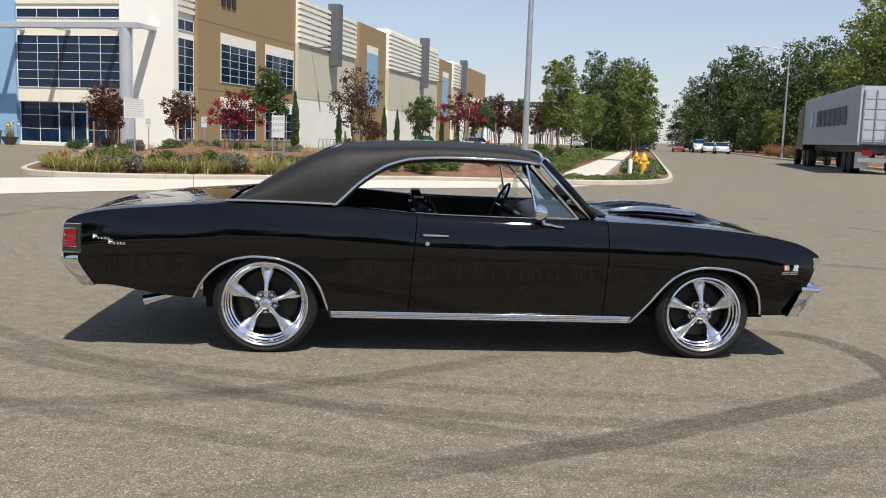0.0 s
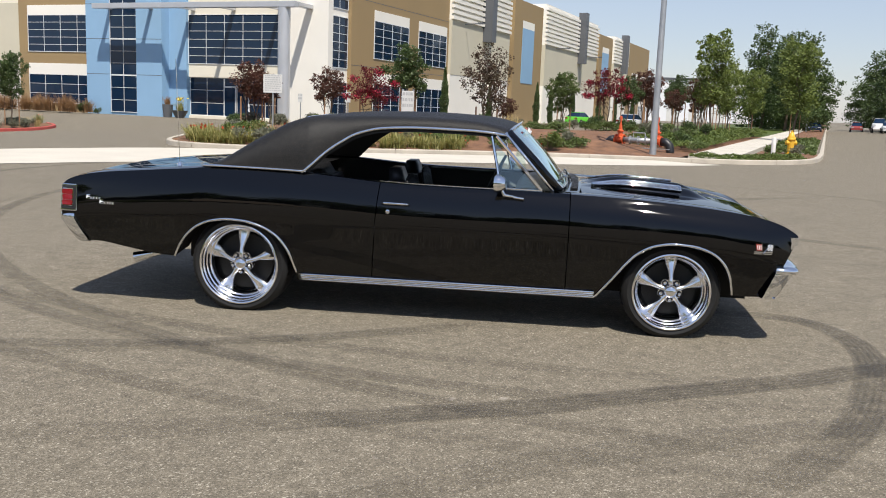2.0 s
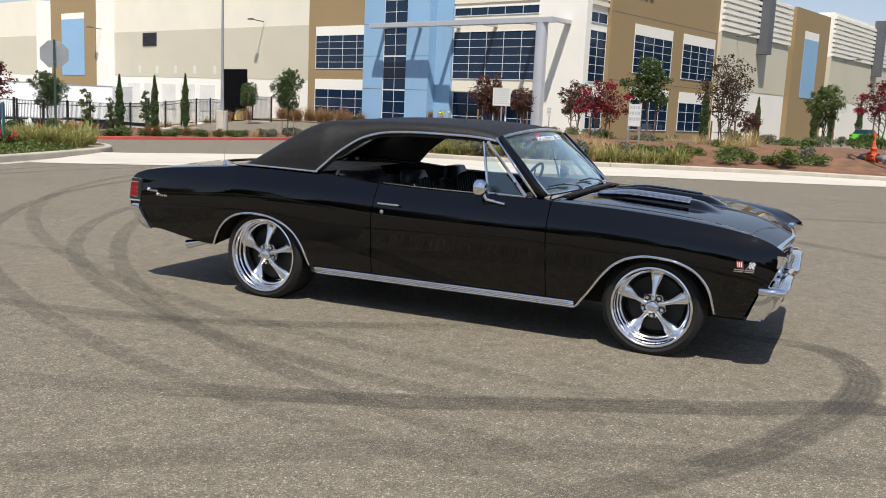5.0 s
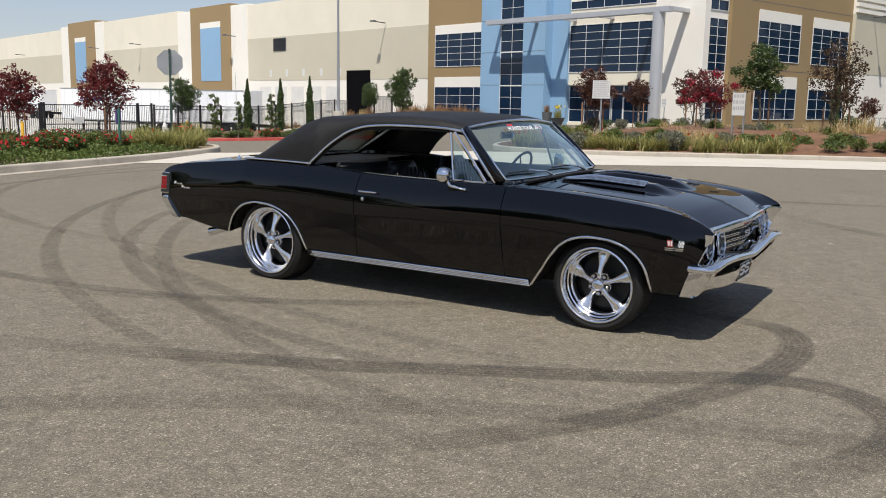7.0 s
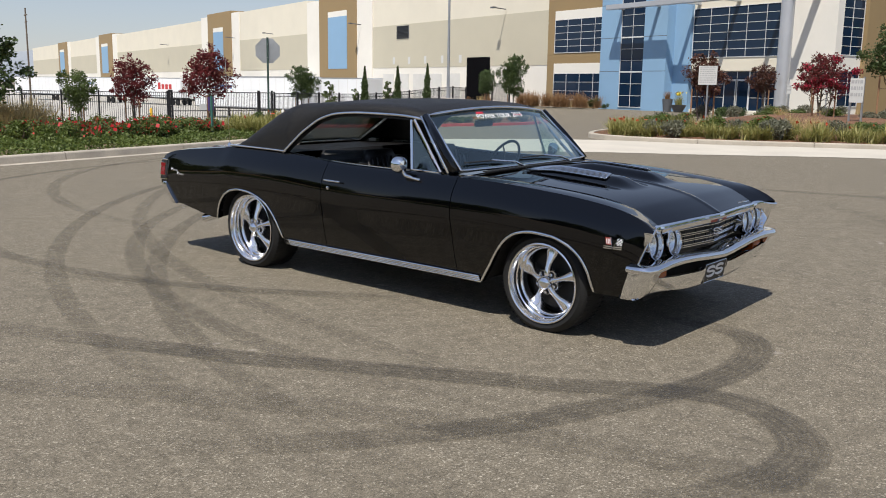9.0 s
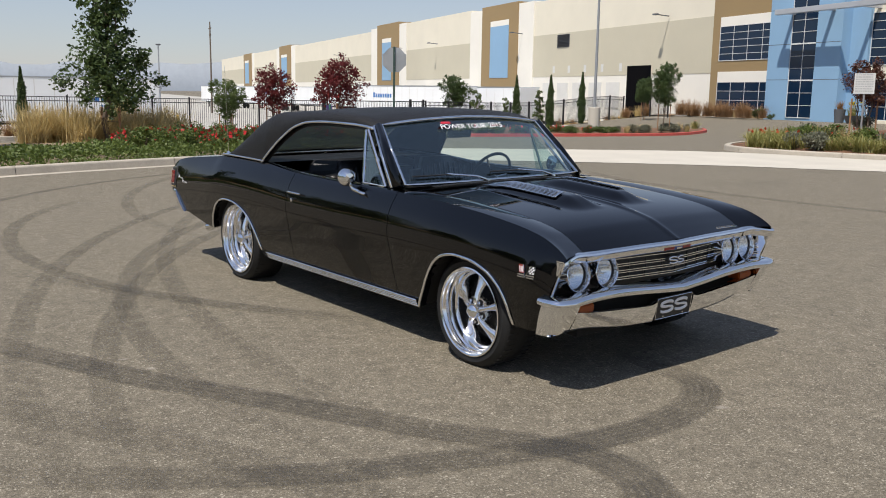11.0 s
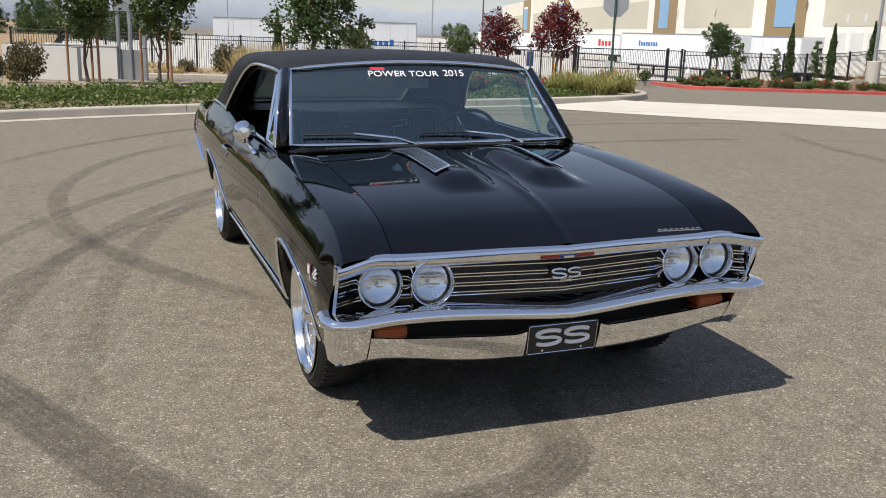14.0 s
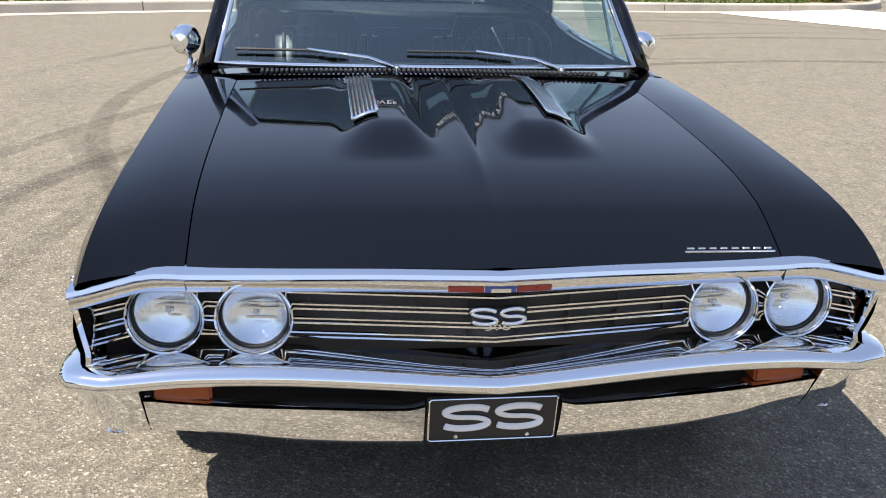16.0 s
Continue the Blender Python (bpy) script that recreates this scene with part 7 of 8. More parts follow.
# rose bed and groundcover inside the long kerb
def groundcover(name, line, d0, d1, o0, o1, mat, density, height, size, label, up=0.12, seed=1, narrow=0.6):
    rng = np.random.default_rng(seed)
    n = int((d1 - d0) * (o1 - o0) * density)
    pts = []
    for _ in range(n):
        o = o0 + (o1 - o0) * rng.uniform()
        p, q = along(line, d0 + (d1 - d0) * rng.uniform(), o)
        h = height * (0.55 + 0.75 * noise.noise((p * 1.1, q * 1.1, 3.0)) + 0.3 * noise.noise((p * 3.1, q * 3.1, 8.0)))
        h *= ease(o0 - 0.1, o0 + 0.35, o)
        pts.append((p, q, lay(p, q) + up + max(0.02, h) * rng.uniform(0.4, 1.0)))
    o = ob_of(name, raw(*leaf_cards(np.array(pts), size, rng, 0.5, narrow)), mat)
    o.matrix_world = GRID
    return tagged(o, label, "groundcover", kind="stuff")


groundcover("groundcover", EDGE_C, 9.0, 24.0, 0.22, 3.0, LEAF_IVY, 900, 0.40, 0.07, "dense low green groundcover along the kerb", seed=3)
groundcover("groundcover", EDGE_C, 24.0, 31.0, 0.22, 1.9, LEAF_IVY, 900, 0.32, 0.07, "dense low green groundcover below the roses", seed=4)
groundcover("groundcover", [(-3.3, 34.0), (-3.3, 44), (-3.2, 60), (-3.2, 84)], 4.0, 48.0, 0.1, 3.4, LEAF_IVY, 260, 0.45, 0.12, "bright green groundcover on the bank", 0.3, seed=6)
groundcover("groundcover", EDGE_A, 36.5, 42.5, 0.25, 1.3, LEAF_IVY, 700, 0.22, 0.07, "low green edging at the street corner", 0.12, seed=7)
groundcover("groundcover", [(1.1, 38.5), (1.1, 52), (1.1, 70)], 0.5, 30.0, 0.15, 2.1, LEAF_GREEN, 110, 0.3, 0.13, "patchy green planting beside the walk", 0.12, seed=8)
for i in range(40):
    d = 24.6 + i * 0.16
    plant(_r.choice((ROSE, ROSE, ROSE2)), *along(EDGE_C, d, 1.6 + _r.uniform(0, 2.0)), _r.uniform(0.8, 1.05), _r.uniform(0, 360), 0.12, group="rose bed")
for i in range(30):
    d = 30.9 + i * 0.13
    plant(_r.choice((LILY2, LILY2, LILY)), *along(EDGE_C, d, 0.6 + _r.uniform(0, 1.7)), _r.uniform(1.0, 1.3), _r.uniform(0, 360), 0.12, group="lilies by the drive")
for i in range(34):
    plant(STRAW, -19.4 - _r.uniform(0, 2.2), 2.9 + i * 0.115, _r.uniform(0.9, 1.2), _r.uniform(0, 360), 0.1, group="straw grasses")
for p, q, s in ((-31.0, 0.9, 0.95), (-34, 3, 0.5), (-32.0, -0.9, 0.5), (-16.9, -1.3, 0.76), (-19.5, -3.2, 0.5), (-19.0, -4.8, 0.7), (-17.2, -5.6, 0.6)):
    plant(WEEDBUSH, p, q, s, p * 71, 0.05)
for i in range(30):
    plant(_r.choice((PALEGRASS, RUST, PALEGRASS)), _r.uniform(-38, -28.4), _r.uniform(-3.5, 2.5), _r.uniform(0.4, 0.75), i * 31, 0.1, group="verge weeds")
groundcover("field_grass", [(-20.5, -5.2), (-20.5, -40)], 0.0, 34, -30.0, 0.0, GRASS_DRY, 60, 0.45, 0.32, "tall dry golden field grass", 0.15, seed=9, narrow=0.1)

# wild verge behind the groundcover
YELLOWWEED = tussock("yellow_weed", "loose green weed with small yellow flowers", 73, 0.62, 0.5, 110, LEAF_SAGE, 0.010, 0.5, (PETAL_YELLOW, 60, 0.05), "weed")
for p, q, s in ((-15.0, -2.0, 1.0), (-14.6, -2.9, 0.9), (-15.6, -3.0, 0.8)):
    plant(YELLOWWEED, p, q, s, q * 90, 0.1, group="yellow weeds")
for i in range(26):
    plant(_r.choice((RUST, PALEGRASS, RUST, STRAW)), _r.uniform(-20.5, -15.6), _r.uniform(-7.5, -2.4), _r.uniform(0.45, 0.8), i * 41, 0.1, group="wild verge grasses")
for i in range(8):
    plant(_r.choice((LILY2, LOWGREEN, SAGE, LOWGREEN)), -0.9 + _r.uniform(0, 1.3), 36.6 + i * 0.9, _r.uniform(0.5, 0.7), i * 70, 0.15, group="kerb strip planting")
groundcover("groundcover", [(-3.15, 34.5), (-3.15, 70)], 0.0, 14.0, 0.05, 2.6, LEAF_IVY, 380, 0.4, 0.10, "bright green groundcover beside the walk", 0.3, seed=12)
# woods at the far edge of the field
for i in range(13):
    plant(BIG, -163 - i * 1.2 - 14 * (i % 3), -86 + i * 3.6, 0.62 + 0.1 * (i % 4), i * 77, -0.8, group="woods beyond the field")
for i in range(14):
    plant(_r.choice((RUST, ROSE, LOWGREEN, RUST)), 12.6 + _r.uniform(0, 1.4), 72 + i * 2.6, _r.uniform(0.9, 1.3), i * 70, 0.12, group="far kerb shrubs")

# ---- tyre marks on the asphalt ----


def rubber_mat(name, strength, tread=0.06):
    k = Nodes(name)
    uv = k.n("UVMap")
    sep = k.n("SeparateXYZ")
    k.link(uv.outputs[0], sep.inputs[0])
    u, v = sep.outputs[0], sep.outputs[1]
    across = k.math("SUBTRACT", 1.0, k.math("POWER", k.math("ABSOLUTE", k.math("SUBTRACT", k.math("MULTIPLY", u, 2.0), 1.0)), 7.0))
    ends = k.math("MULTIPLY", k.math("MINIMUM", k.math("MULTIPLY", v, 5.0), 1.0), k.math("MINIMUM", k.math("MULTIPLY", k.math("SUBTRACT", 1.0, v), 5.0), 1.0))
    ribs = k.math("ADD", 1.0 - tread, k.math("MULTIPLY", k.math("SINE", k.math("MULTIPLY", u, 38.0)), tread))
    n = k.grey(k.noise(2.2, 6, 0.7), 0.4, 1.0, 0.3, 0.7)
    fine = k.grey(k.noise(70, 3), 0.55, 1.0)
    f = across
    for g in (ends, ribs, n, fine):
        f = k.math("MULTIPLY", f, g)
    f = k.math("MULTIPLY", f, strength)
    tr, mx = k.n("BsdfTransparent"), k.n("MixShader")
    k.done((0.028, 0.027, 0.026), 0.8)
    k.link(f, mx.inputs[0])
    k.link(tr.outputs[0], mx.inputs[1])
    k.link(k.bsdf.outputs[0], mx.inputs[2])
    k.link(mx.outputs[0], k.out.inputs[0])
    return k.m


RUBBER_DARK, RUBBER_MID, RUBBER_FAINT = rubber_mat("fresh_tyre_mark", 0.95, 0.11), rubber_mat("tyre_mark_mid", 0.52), rubber_mat("worn_tyre_mark", 0.4)
_mark_z = 0.006


def tyre_mark(line, w, mat):
    """A band of rubber left on the asphalt along a smooth line of world places."""
    global _mark_z
    pts = spline(line, 10)
    ns = normals(pts)
    n = len(pts) - 1
    v, f, uv = [], [], []
    for i, ((px, py), nn) in enumerate(zip(pts, ns)):
        for k in (-1, -0.33, 0.33, 1):
            x, y = px + nn.x * k * w / 2, py + nn.y * k * w / 2
            v.append((x, y, lay(*grid_of(x, y)) + _mark_z))
            uv.append(((k + 1) / 2, i / n))
    for i in range(n):
        for k in range(3):
            f.append((i * 4 + k, i * 4 + k + 1, (i + 1) * 4 + k + 1, (i + 1) * 4 + k))
    me = raw(v, f)
    if me.polygons[0].normal.z < 0:
        me.flip_normals()
    layer = me.uv_layers.new(name="UVMap")
    for loop in me.loops:
        layer.data[loop.index].uv = uv[loop.vertex_index]
    o = ob_of("tyre_mark", me, mat)
    o.visible_shadow = False
    _mark_z += 0.0004
    tagged(o, "dark curved rubber tyre mark on the asphalt", "tyre mark", "tyre marks", "structure")


def ring(cx, cy, r, a0, a1, w, mat):
    n = max(4, int(abs(a1 - a0) / 12))
    tyre_mark([(cx + r * math.cos(radians(a0 + (a1 - a0) * i / n)), cy + r * math.sin(radians(a0 + (a1 - a0) * i / n))) for i in range(n + 1)], w, mat)


tyre_mark([(2.0, 6.88), (2.42, 6.8), (2.68, 6.77), (2.87, 6.6), (2.98, 6.31), (3.01, 5.98), (2.97, 5.62), (2.87, 5.23), (2.7, 4.72), (2.5, 4.3), (2.15, 3.75), (1.7, 3.2)], 0.23, RUBBER_DARK)
tyre_mark([(3.2, 3.6), (3.5, 4.3), (3.67, 4.65), (3.76, 5.0), (3.71, 5.32), (3.45, 5.58), (3.14, 5.61), (2.85, 5.47), (2.52, 5.22), (2.05, 4.93), (1.55, 4.63), (1.08, 4.33), (0.53, 4.06), (0.0, 3.8), (-0.66, 3.5), (-1.6, 3.15)], 0.24, RUBBER_DARK)
tyre_mark([(-2.6, 4.1), (-1.16, 4.76), (-0.57, 5.08), (0.09, 5.51), (0.79, 5.99)], 0.2, RUBBER_FAINT)
ring(2.0, 15.0, 11.3, -215, -80, 0.18, RUBBER_MID)
ring(3.1, 13.7, 9.8, -200, -85, 0.18, RUBBER_MID)
ring(1.0, 12.1, 7.6, -175, -75, 0.18, RUBBER_MID)
ring(1.05, 16.3, 11.33, -180, -75, 0.18, RUBBER_FAINT)
ring(-3.3, 10.0, 5.6, -135, -40, 0.18, RUBBER_MID)
ring(2.5, 14.2, 8.3, -60, 40, 0.18, RUBBER_MID)
ring(2.5, 14.2, 9.9, -50, 70, 0.18, RUBBER_MID)
ring(1.0, 13.0, 7.2, -20, 100, 0.18, RUBBER_FAINT)
ring(-4.5, 13.5, 7.5, 120, 290, 0.18, RUBBER_FAINT)
ring(-2.0, 12.0, 9.0, 150, 260, 0.18, RUBBER_MID)
ring(6.0, -3.0, 8.2, 95, 150, 0.26, RUBBER_FAINT)
ring(9.0, 22.0, 12.0, -140, -50, 0.3, RUBBER_FAINT)
ring(-3.0, 26.0, 11.5, -120, -40, 0.3, RUBBER_FAINT)

# ---- street furniture (street grid) ----


def text_on(body, size, mat, parent, m, depth=0.002):
    return slab_text(body, size, mat, parent, m, depth)


def post_sign(p, q, posts, w, h, z0, z1, label, rows, turn=0.0, square=False):
    s = thing("sign", label, "sign", at_grid(p, q, None, turn))
    for x in posts:
        if square:
            Shape().box(x - 0.025, x + 0.025, -0.025, 0.025, -0.2, z1 + 0.05).put("post", GALV, s)
        else:
            Shape().lathe([(0.03, -0.2), (0.03, z1), (0, z1 + 0.01)], 10, Matrix.Translation((x, 0, 0))).put("post", GALV, s, angle=40)
    Shape().chamfer(-w / 2, w / 2, -0.045, -0.034, z0, z1, 0.004).put("panel", SIGN_WHITE, s)
    r = random.Random(int(p * 10))
    for i in range(rows):
        z = z1 - h * 0.0 - (i + 0.8) * (z1 - z0) / (rows + 0.8)
        a = -w * 0.42
        while a < w * 0.40:
            L = r.uniform(0.03, 0.1)
            Shape().box(a, min(a + L, w * 0.43), -0.049, -0.046, z, z + (z1 - z0) / rows * 0.42).put("print_bar", INK, s)
            a += L + 0.025
    return s


post_sign(-16.7, 27.2, (0.0,), 0.68, 0.62, 1.72, 2.36, "faded white notice on a round steel post", 8, 15)
post_sign(-12.4, 29.2, (-0.2, 0.2), 0.46, 0.66, 1.22, 1.98, "white notice board between two square posts", 3, 5, True)
post_sign(-20.6, 39.6, (0.0,), 0.3, 0.45, 1.5, 2.0, "small parking sign on a post", 2, 0)
post_sign(-27.6, 46.4, (0.0,), 0.3, 0.45, 1.5, 2.0, "small parking sign on a post", 2, 0)
PURPLE = dull("purple_sign_paint", (0.16, 0.10, 0.30), 0.6, 0.1, 4, 40, 0.0)
s = thing("sign", "small purple notice on a green steel post", "sign", at_grid(-18.3, 10.3, None, -60))
Shape().box(-0.025, 0.025, -0.02, 0.02, -0.1, 1.2).put("post", dull("green_post_paint", (0.05, 0.16, 0.13), 0.6), s)
Shape().chamfer(-0.11, 0.11, -0.03, -0.022, 0.82, 1.17, 0.003).put("panel", PURPLE, s)
for i in range(4):
    Shape().box(-0.08, 0.08, -0.034, -0.031, 0.86 + i * 0.07, 0.885 + i * 0.07).put("print_bar", SIGN_WHITE, s)


def stop_sign(p, q, turn):
    s = thing("stop_sign", "octagonal road sign seen from its bare grey back", "road sign", at_grid(p, q, None, turn))
    Shape().box(-0.03, 0.03, -0.02, 0.02, -0.2, 2.95).put("post", dull("dark_green_post", (0.03, 0.06, 0.05), 0.6), s)
    m = Matrix.Translation((0, 0.03, 2.55)) @ pose(0, 0, 0, 90, 0, 0) @ pose(0, 0, 0, 0, 0, 22.5)
    Shape().lathe([(0.0, -0.002), (0.40, -0.002), (0.40, 0.002), (0.0, 0.002)], 8, m).put("plate", GALV, s)
    m2 = Matrix.Translation((0, 0.036, 2.55)) @ pose(0, 0, 0, 90, 0, 0) @ pose(0, 0, 0, 0, 0, 22.5)
    Shape().lathe([(0.0, -0.001), (0.385, -0.001), (0.385, 0.001), (0.0, 0.001)], 8, m2).put("face", STICKER_RED, s, "red face turned to the drive")
    for z in (2.35, 2.75):
        Shape().lathe([(0.012, 0), (0.01, 0.006), (0, 0.007)], 8, Matrix.Translation((0, -0.02, z)) @ pose(0, 0, 0, 90, 0, 0)).put("bolt", GALV, s)


stop_sign(-21.9, 13.3, 62)


def lamp_post(p, q, h, r0, label, base=None, arm=0.0, turn=0.0, lean=0.0):
    s = thing("street_lamp", label, "street lamp", at_grid(p, q, None, turn))
    z0 = 0.0
    if base:
        Shape().lathe([(0.0, -0.6), (base[0], -0.6), (base[0], base[1] - 0.02), (base[0] - 0.02, base[1]), (0, base[1])], 28).put("footing", CONCRETE, s, "round concrete footing", angle=40)
        z0 = base[1]
    else:
        Shape().chamfer(-0.2, 0.2, -0.2, 0.2, -0.1, 0.1, 0.02).put("base_plate", GALV, s)
        for a in range(4):
            Shape().lathe([(0.018, 0), (0.018, 0.05), (0, 0.055)], 6, Matrix.Translation((0.14 * (1 if a % 2 else -1), 0.14 * (1 if a > 1 else -1), 0.1))).put("anchor_bolt", GALV, s)
    Shape().lathe([(r0 * 1.25, z0), (r0, z0 + 0.3), (r0 * 0.62, h), (0, h + 0.02)], 18).put("pole", GALV, s, smooth=False, angle=40)
    if arm:
        Shape().tube([(0, 0, h - 0.2), (arm * 0.3, 0, h + 0.35), (arm * 0.7, 0, h + 0.55), (arm, 0, h + 0.55)], [0.06, 0.05, 0.045, 0.04], 8).put("arm", GALV, s, smooth=True)
        Shape().chamfer(arm - 0.1, arm + 0.6, -0.14, 0.14, h + 0.46, h + 0.60, 0.04).put("lamp_head", OFFWHITE, s)
    else:
        Shape().chamfer(-0.3, 0.3, -0.3, 0.3, h, h + 0.18, 0.04).put("lamp_head", DARK_FIN, s)
    return s


lamp_post(-4.0, 30.75, 9.4, 0.115, "tall tapered steel street lamp post at the kerb", None, 2.2, -70)
lamp_post(-37.9, 30.3, 9.5, 0.085, "slim lamp post on a round concrete footing", (0.32, 1.5))
lamp_post(11.9, 84, 9.2, 0.10, "street lamp with a curved arm by the road", None, 2.4, 180)
lamp_post(-1.0, 118, 8.6, 0.10, "street lamp with a curved arm by the road", None, 2.2, 180)
for p, q, h in ((-150, -32, 17), (-150, -18, 14), (-170, -12, 11.5), (-120, 14, 9)):
    lamp_post(p, q, h, 0.12, "slender yard light pole in the distance", None, 0.0)


def hydrant(p, q, mat, label, s=1.0, turn=0.0):
    h = thing("fire_hydrant", label, "fire hydrant", at_grid(p, q, lay(p, q) + 0.12, turn) @ Matrix.Diagonal((s, s, s, 1)))
    Shape().lathe([(0.17, 0), (0.17, 0.04), (0.12, 0.05), (0.115, 0.12), (0.11, 0.48), (0.14, 0.5), (0.14, 0.55), (0.12, 0.57), (0.115, 0.62), (0.075, 0.72), (0.035, 0.76), (0.035, 0.82), (0, 0.82)], 20).put("barrel", mat, h, angle=35)
    for a in (0, 90, 180):
        Shape().lathe([(0.075, 0), (0.075, 0.13), (0.085, 0.13), (0.085, 0.19), (0.03, 0.19), (0.03, 0.22), (0, 0.22)], 14, Matrix.Translation((0, 0, 0.40)) @ pose(0, 0, 0, 0, 90, 0) if a == 0 else Matrix.Translation((0, 0, 0.40)) @ pose(0, 0, 0, 0, 0, a) @ pose(0, 0, 0, 0, 90, 0)).put("nozzle", mat, h, angle=35)
    for i in range(6):
        Shape().lathe([(0.013, 0), (0.013, 0.03), (0, 0.03)], 6, pose(0, 0, 0, 0, 0, i * 60) @ Matrix.Translation((0.145, 0, 0.035))).put("flange_bolt", GALV, h)
    return h


hydrant(0.02, 39.2, YELLOW, "yellow fire hydrant beside the walk", 1.15, 30)
hydrant(-0.4, 52.5, YELLOW, "yellow fire hydrant farther up the walk", 1.0)
hydrant(-50.0, 25.45, OFFWHITE, "white fire hydrant by the yard gate", 1.1)
b = Shape().lathe([(0.0, -0.1), (0.085, -0.1), (0.085, 0.62), (0.06, 0.68), (0, 0.69)], 18).put("bollard", OFFWHITE, angle=40)
b.matrix_world = at_grid(-0.5, 36.6, lay(0, 36) + 0.12)
tagged(b, "short white marker bollard near the hydrant", "bollard")


def backflow(p, q, turn):
    s = thing("backflow_valve", "twin orange-red backflow valves on a grey pipe with black elbows", "valve", at_grid(p, q, lay(p, q) + 0.26, turn) @ Matrix.Scale(0.76, 4))
    for x in (-0.95, 0.95):
        Shape().lathe([(0.16, 0.42), (0.2, 0.45), (0.2, 0.5), (0.13, 0.53), (0.12, 0.72), (0.17, 0.75), (0.17, 0.8), (0.09, 0.84), (0.06, 1.1), (0.035, 1.12), (0.03, 1.42), (0, 1.43)], 18, Matrix.Translation((x, 0, 0))).put("valve_body", ORANGE, s, angle=35)
        Shape().lathe([(0.2, -0.22), (0.26, -0.22), (0.26, -0.17), (0.17, -0.15), (0.17, 0.15), (0.26, 0.17), (0.26, 0.22), (0.2, 0.22)], 18, Matrix.Translation((x, 0, 0.36)) @ pose(0, 0, 0, 0, 90, 0)).put("flange_body", ORANGE, s, angle=35)
        Shape().tube([(x - 0.02, 0, 1.38), (x + 0.02, 0, 1.38)], 0.12, 14).put("stem_collar", ORANGE, s)
        k = 1 if x > 0 else -1
        Shape().tube([(x + k * 0.22, 0, 0.36), (x + k * 0.45, 0, 0.34), (x + k * 0.62, 0, 0.2), (x + k * 0.68, 0, -0.1), (x + k * 0.68, 0, -0.4)], 0.20, 16).put("elbow", BLACK_IRON, s, "black pipe elbow", smooth=True)
    Shape().tube([(-0.75, 0, 0.36), (0.75, 0, 0.36)], 0.13, 16).put("pipe", GALV, s, smooth=True)
    for x in (-0.4, 0.0, 0.4):
        Shape().tube([(x - 0.03, 0, 0.36), (x + 0.03, 0, 0.36)], 0.2, 16).put("pipe_flange", GALV, s)
    Shape().tube([(-0.3, 0.1, 0.5), (-0.3, 0.1, 0.72), (0.3, 0.1, 0.72), (0.3, 0.1, 0.5)], 0.03, 8).put("bypass_pipe", GALV, s)
    Shape().tube([(-1.7, -0.3, 0.02), (1.7, -0.3, 0.02)], 0.02, 6).put("guard_bar", GALV, s)


backflow(-5.0, 33.3, -12)

# red kerb lettering
s = thing("kerb_lettering", "white stencilled words on the red kerb", "lettering", at_grid(-36.9, 31.2, None, 103))
o = text_on("NO PARKING  FIRE LANE", 0.115, SIGN_WHITE, s, pose(0, 0, 0.07, 90, 0, 0), 0.003)
o.location.y = -0.02

# planters by the entrance
for p, q, big in ((-43.6, 53.7, 0), (-42.4, 53.6, 1)):
    s = thing("planter", "dark tapered planter pot with grasses" if not big else "dark planter pot with yellow lilies", "planter", at_grid(p, q))
    Shape().lathe([(0.0, 0), (0.3, 0), (0.4 + 0.2 * big, 0.95 - 0.4 * big), (0.36 + 0.2 * big, 0.95 - 0.4 * big), (0.0, 0.85 - 0.4 * big)], 20).put("pot", DARK_FIN, s, angle=40)
    v = tussock("tuft", "", 80 + big, 0.75 + 0.2 * big, 0.5 + 0.2 * big, 90, GRASS_RUST if not big else LEAF_LILY, 0.02)
    for c in list(v.children):
        c.parent = s
        c.location.z = 0.85 - 0.4 * big
    if big:
        rng = np.random.default_rng(3)
        pts = np.stack([rng.normal(0, 0.25, 14), rng.normal(0, 0.25, 14), 1.25 + rng.uniform(0, 0.25, 14)], axis=1)
        ob_of("flower_cluster", raw(*leaf_cards(pts, 0.25, rng, 0.2, 0.9)), PETAL_YELLOW, s)
    bpy.data.objects.remove(v)

# ---- yard fence, gate, trailers ----


def fence(a, b, h, label, spacing=2.44, picket=0.13, below=0.15):
    """A black iron fence between two grid places: posts, rails and pickets."""
    f = thing("fence", label, "fence", GRID)
    a, b = Vector(a), Vector(b)
    L = (b - a).length
    n = max(1, round(L / spacing))
    d = (b - a) / L
    for i in range(n + 1):
        c = a + d * L * i / n
        z = lay(c.x, c.y)
        Shape().box(c.x - 0.05, c.x + 0.05, c.y - 0.05, c.y + 0.05, z - 0.2, z + h + 0.08).put("post", BLACK_IRON, f)
    pk = Shape().box(-0.011, 0.011, -0.011, 0.011, below - 0.05, h).mesh()
    pk.materials.append(BLACK_IRON)
    for i in range(n):
        c0, c1 = a + d * L * i / n, a + d * L * (i + 1) / n
        z0, z1 = lay(c0.x, c0.y), lay(c1.x, c1.y)
        for zz in (below, h - 0.25, h - 0.02):
            Shape().tube([(c0.x, c0.y, z0 + zz), (c1.x, c1.y, z1 + zz)], 0.022, 4).put("rail", BLACK_IRON, f)
        m = int((c1 - c0).length / picket)
        for k in range(1, m):
            c = c0 + (c1 - c0) * k / m
            ob_of("picket", pk, None, f).matrix_local = Matrix.Translation((c.x, c.y, z0 + (z1 - z0) * k / m))
    return f


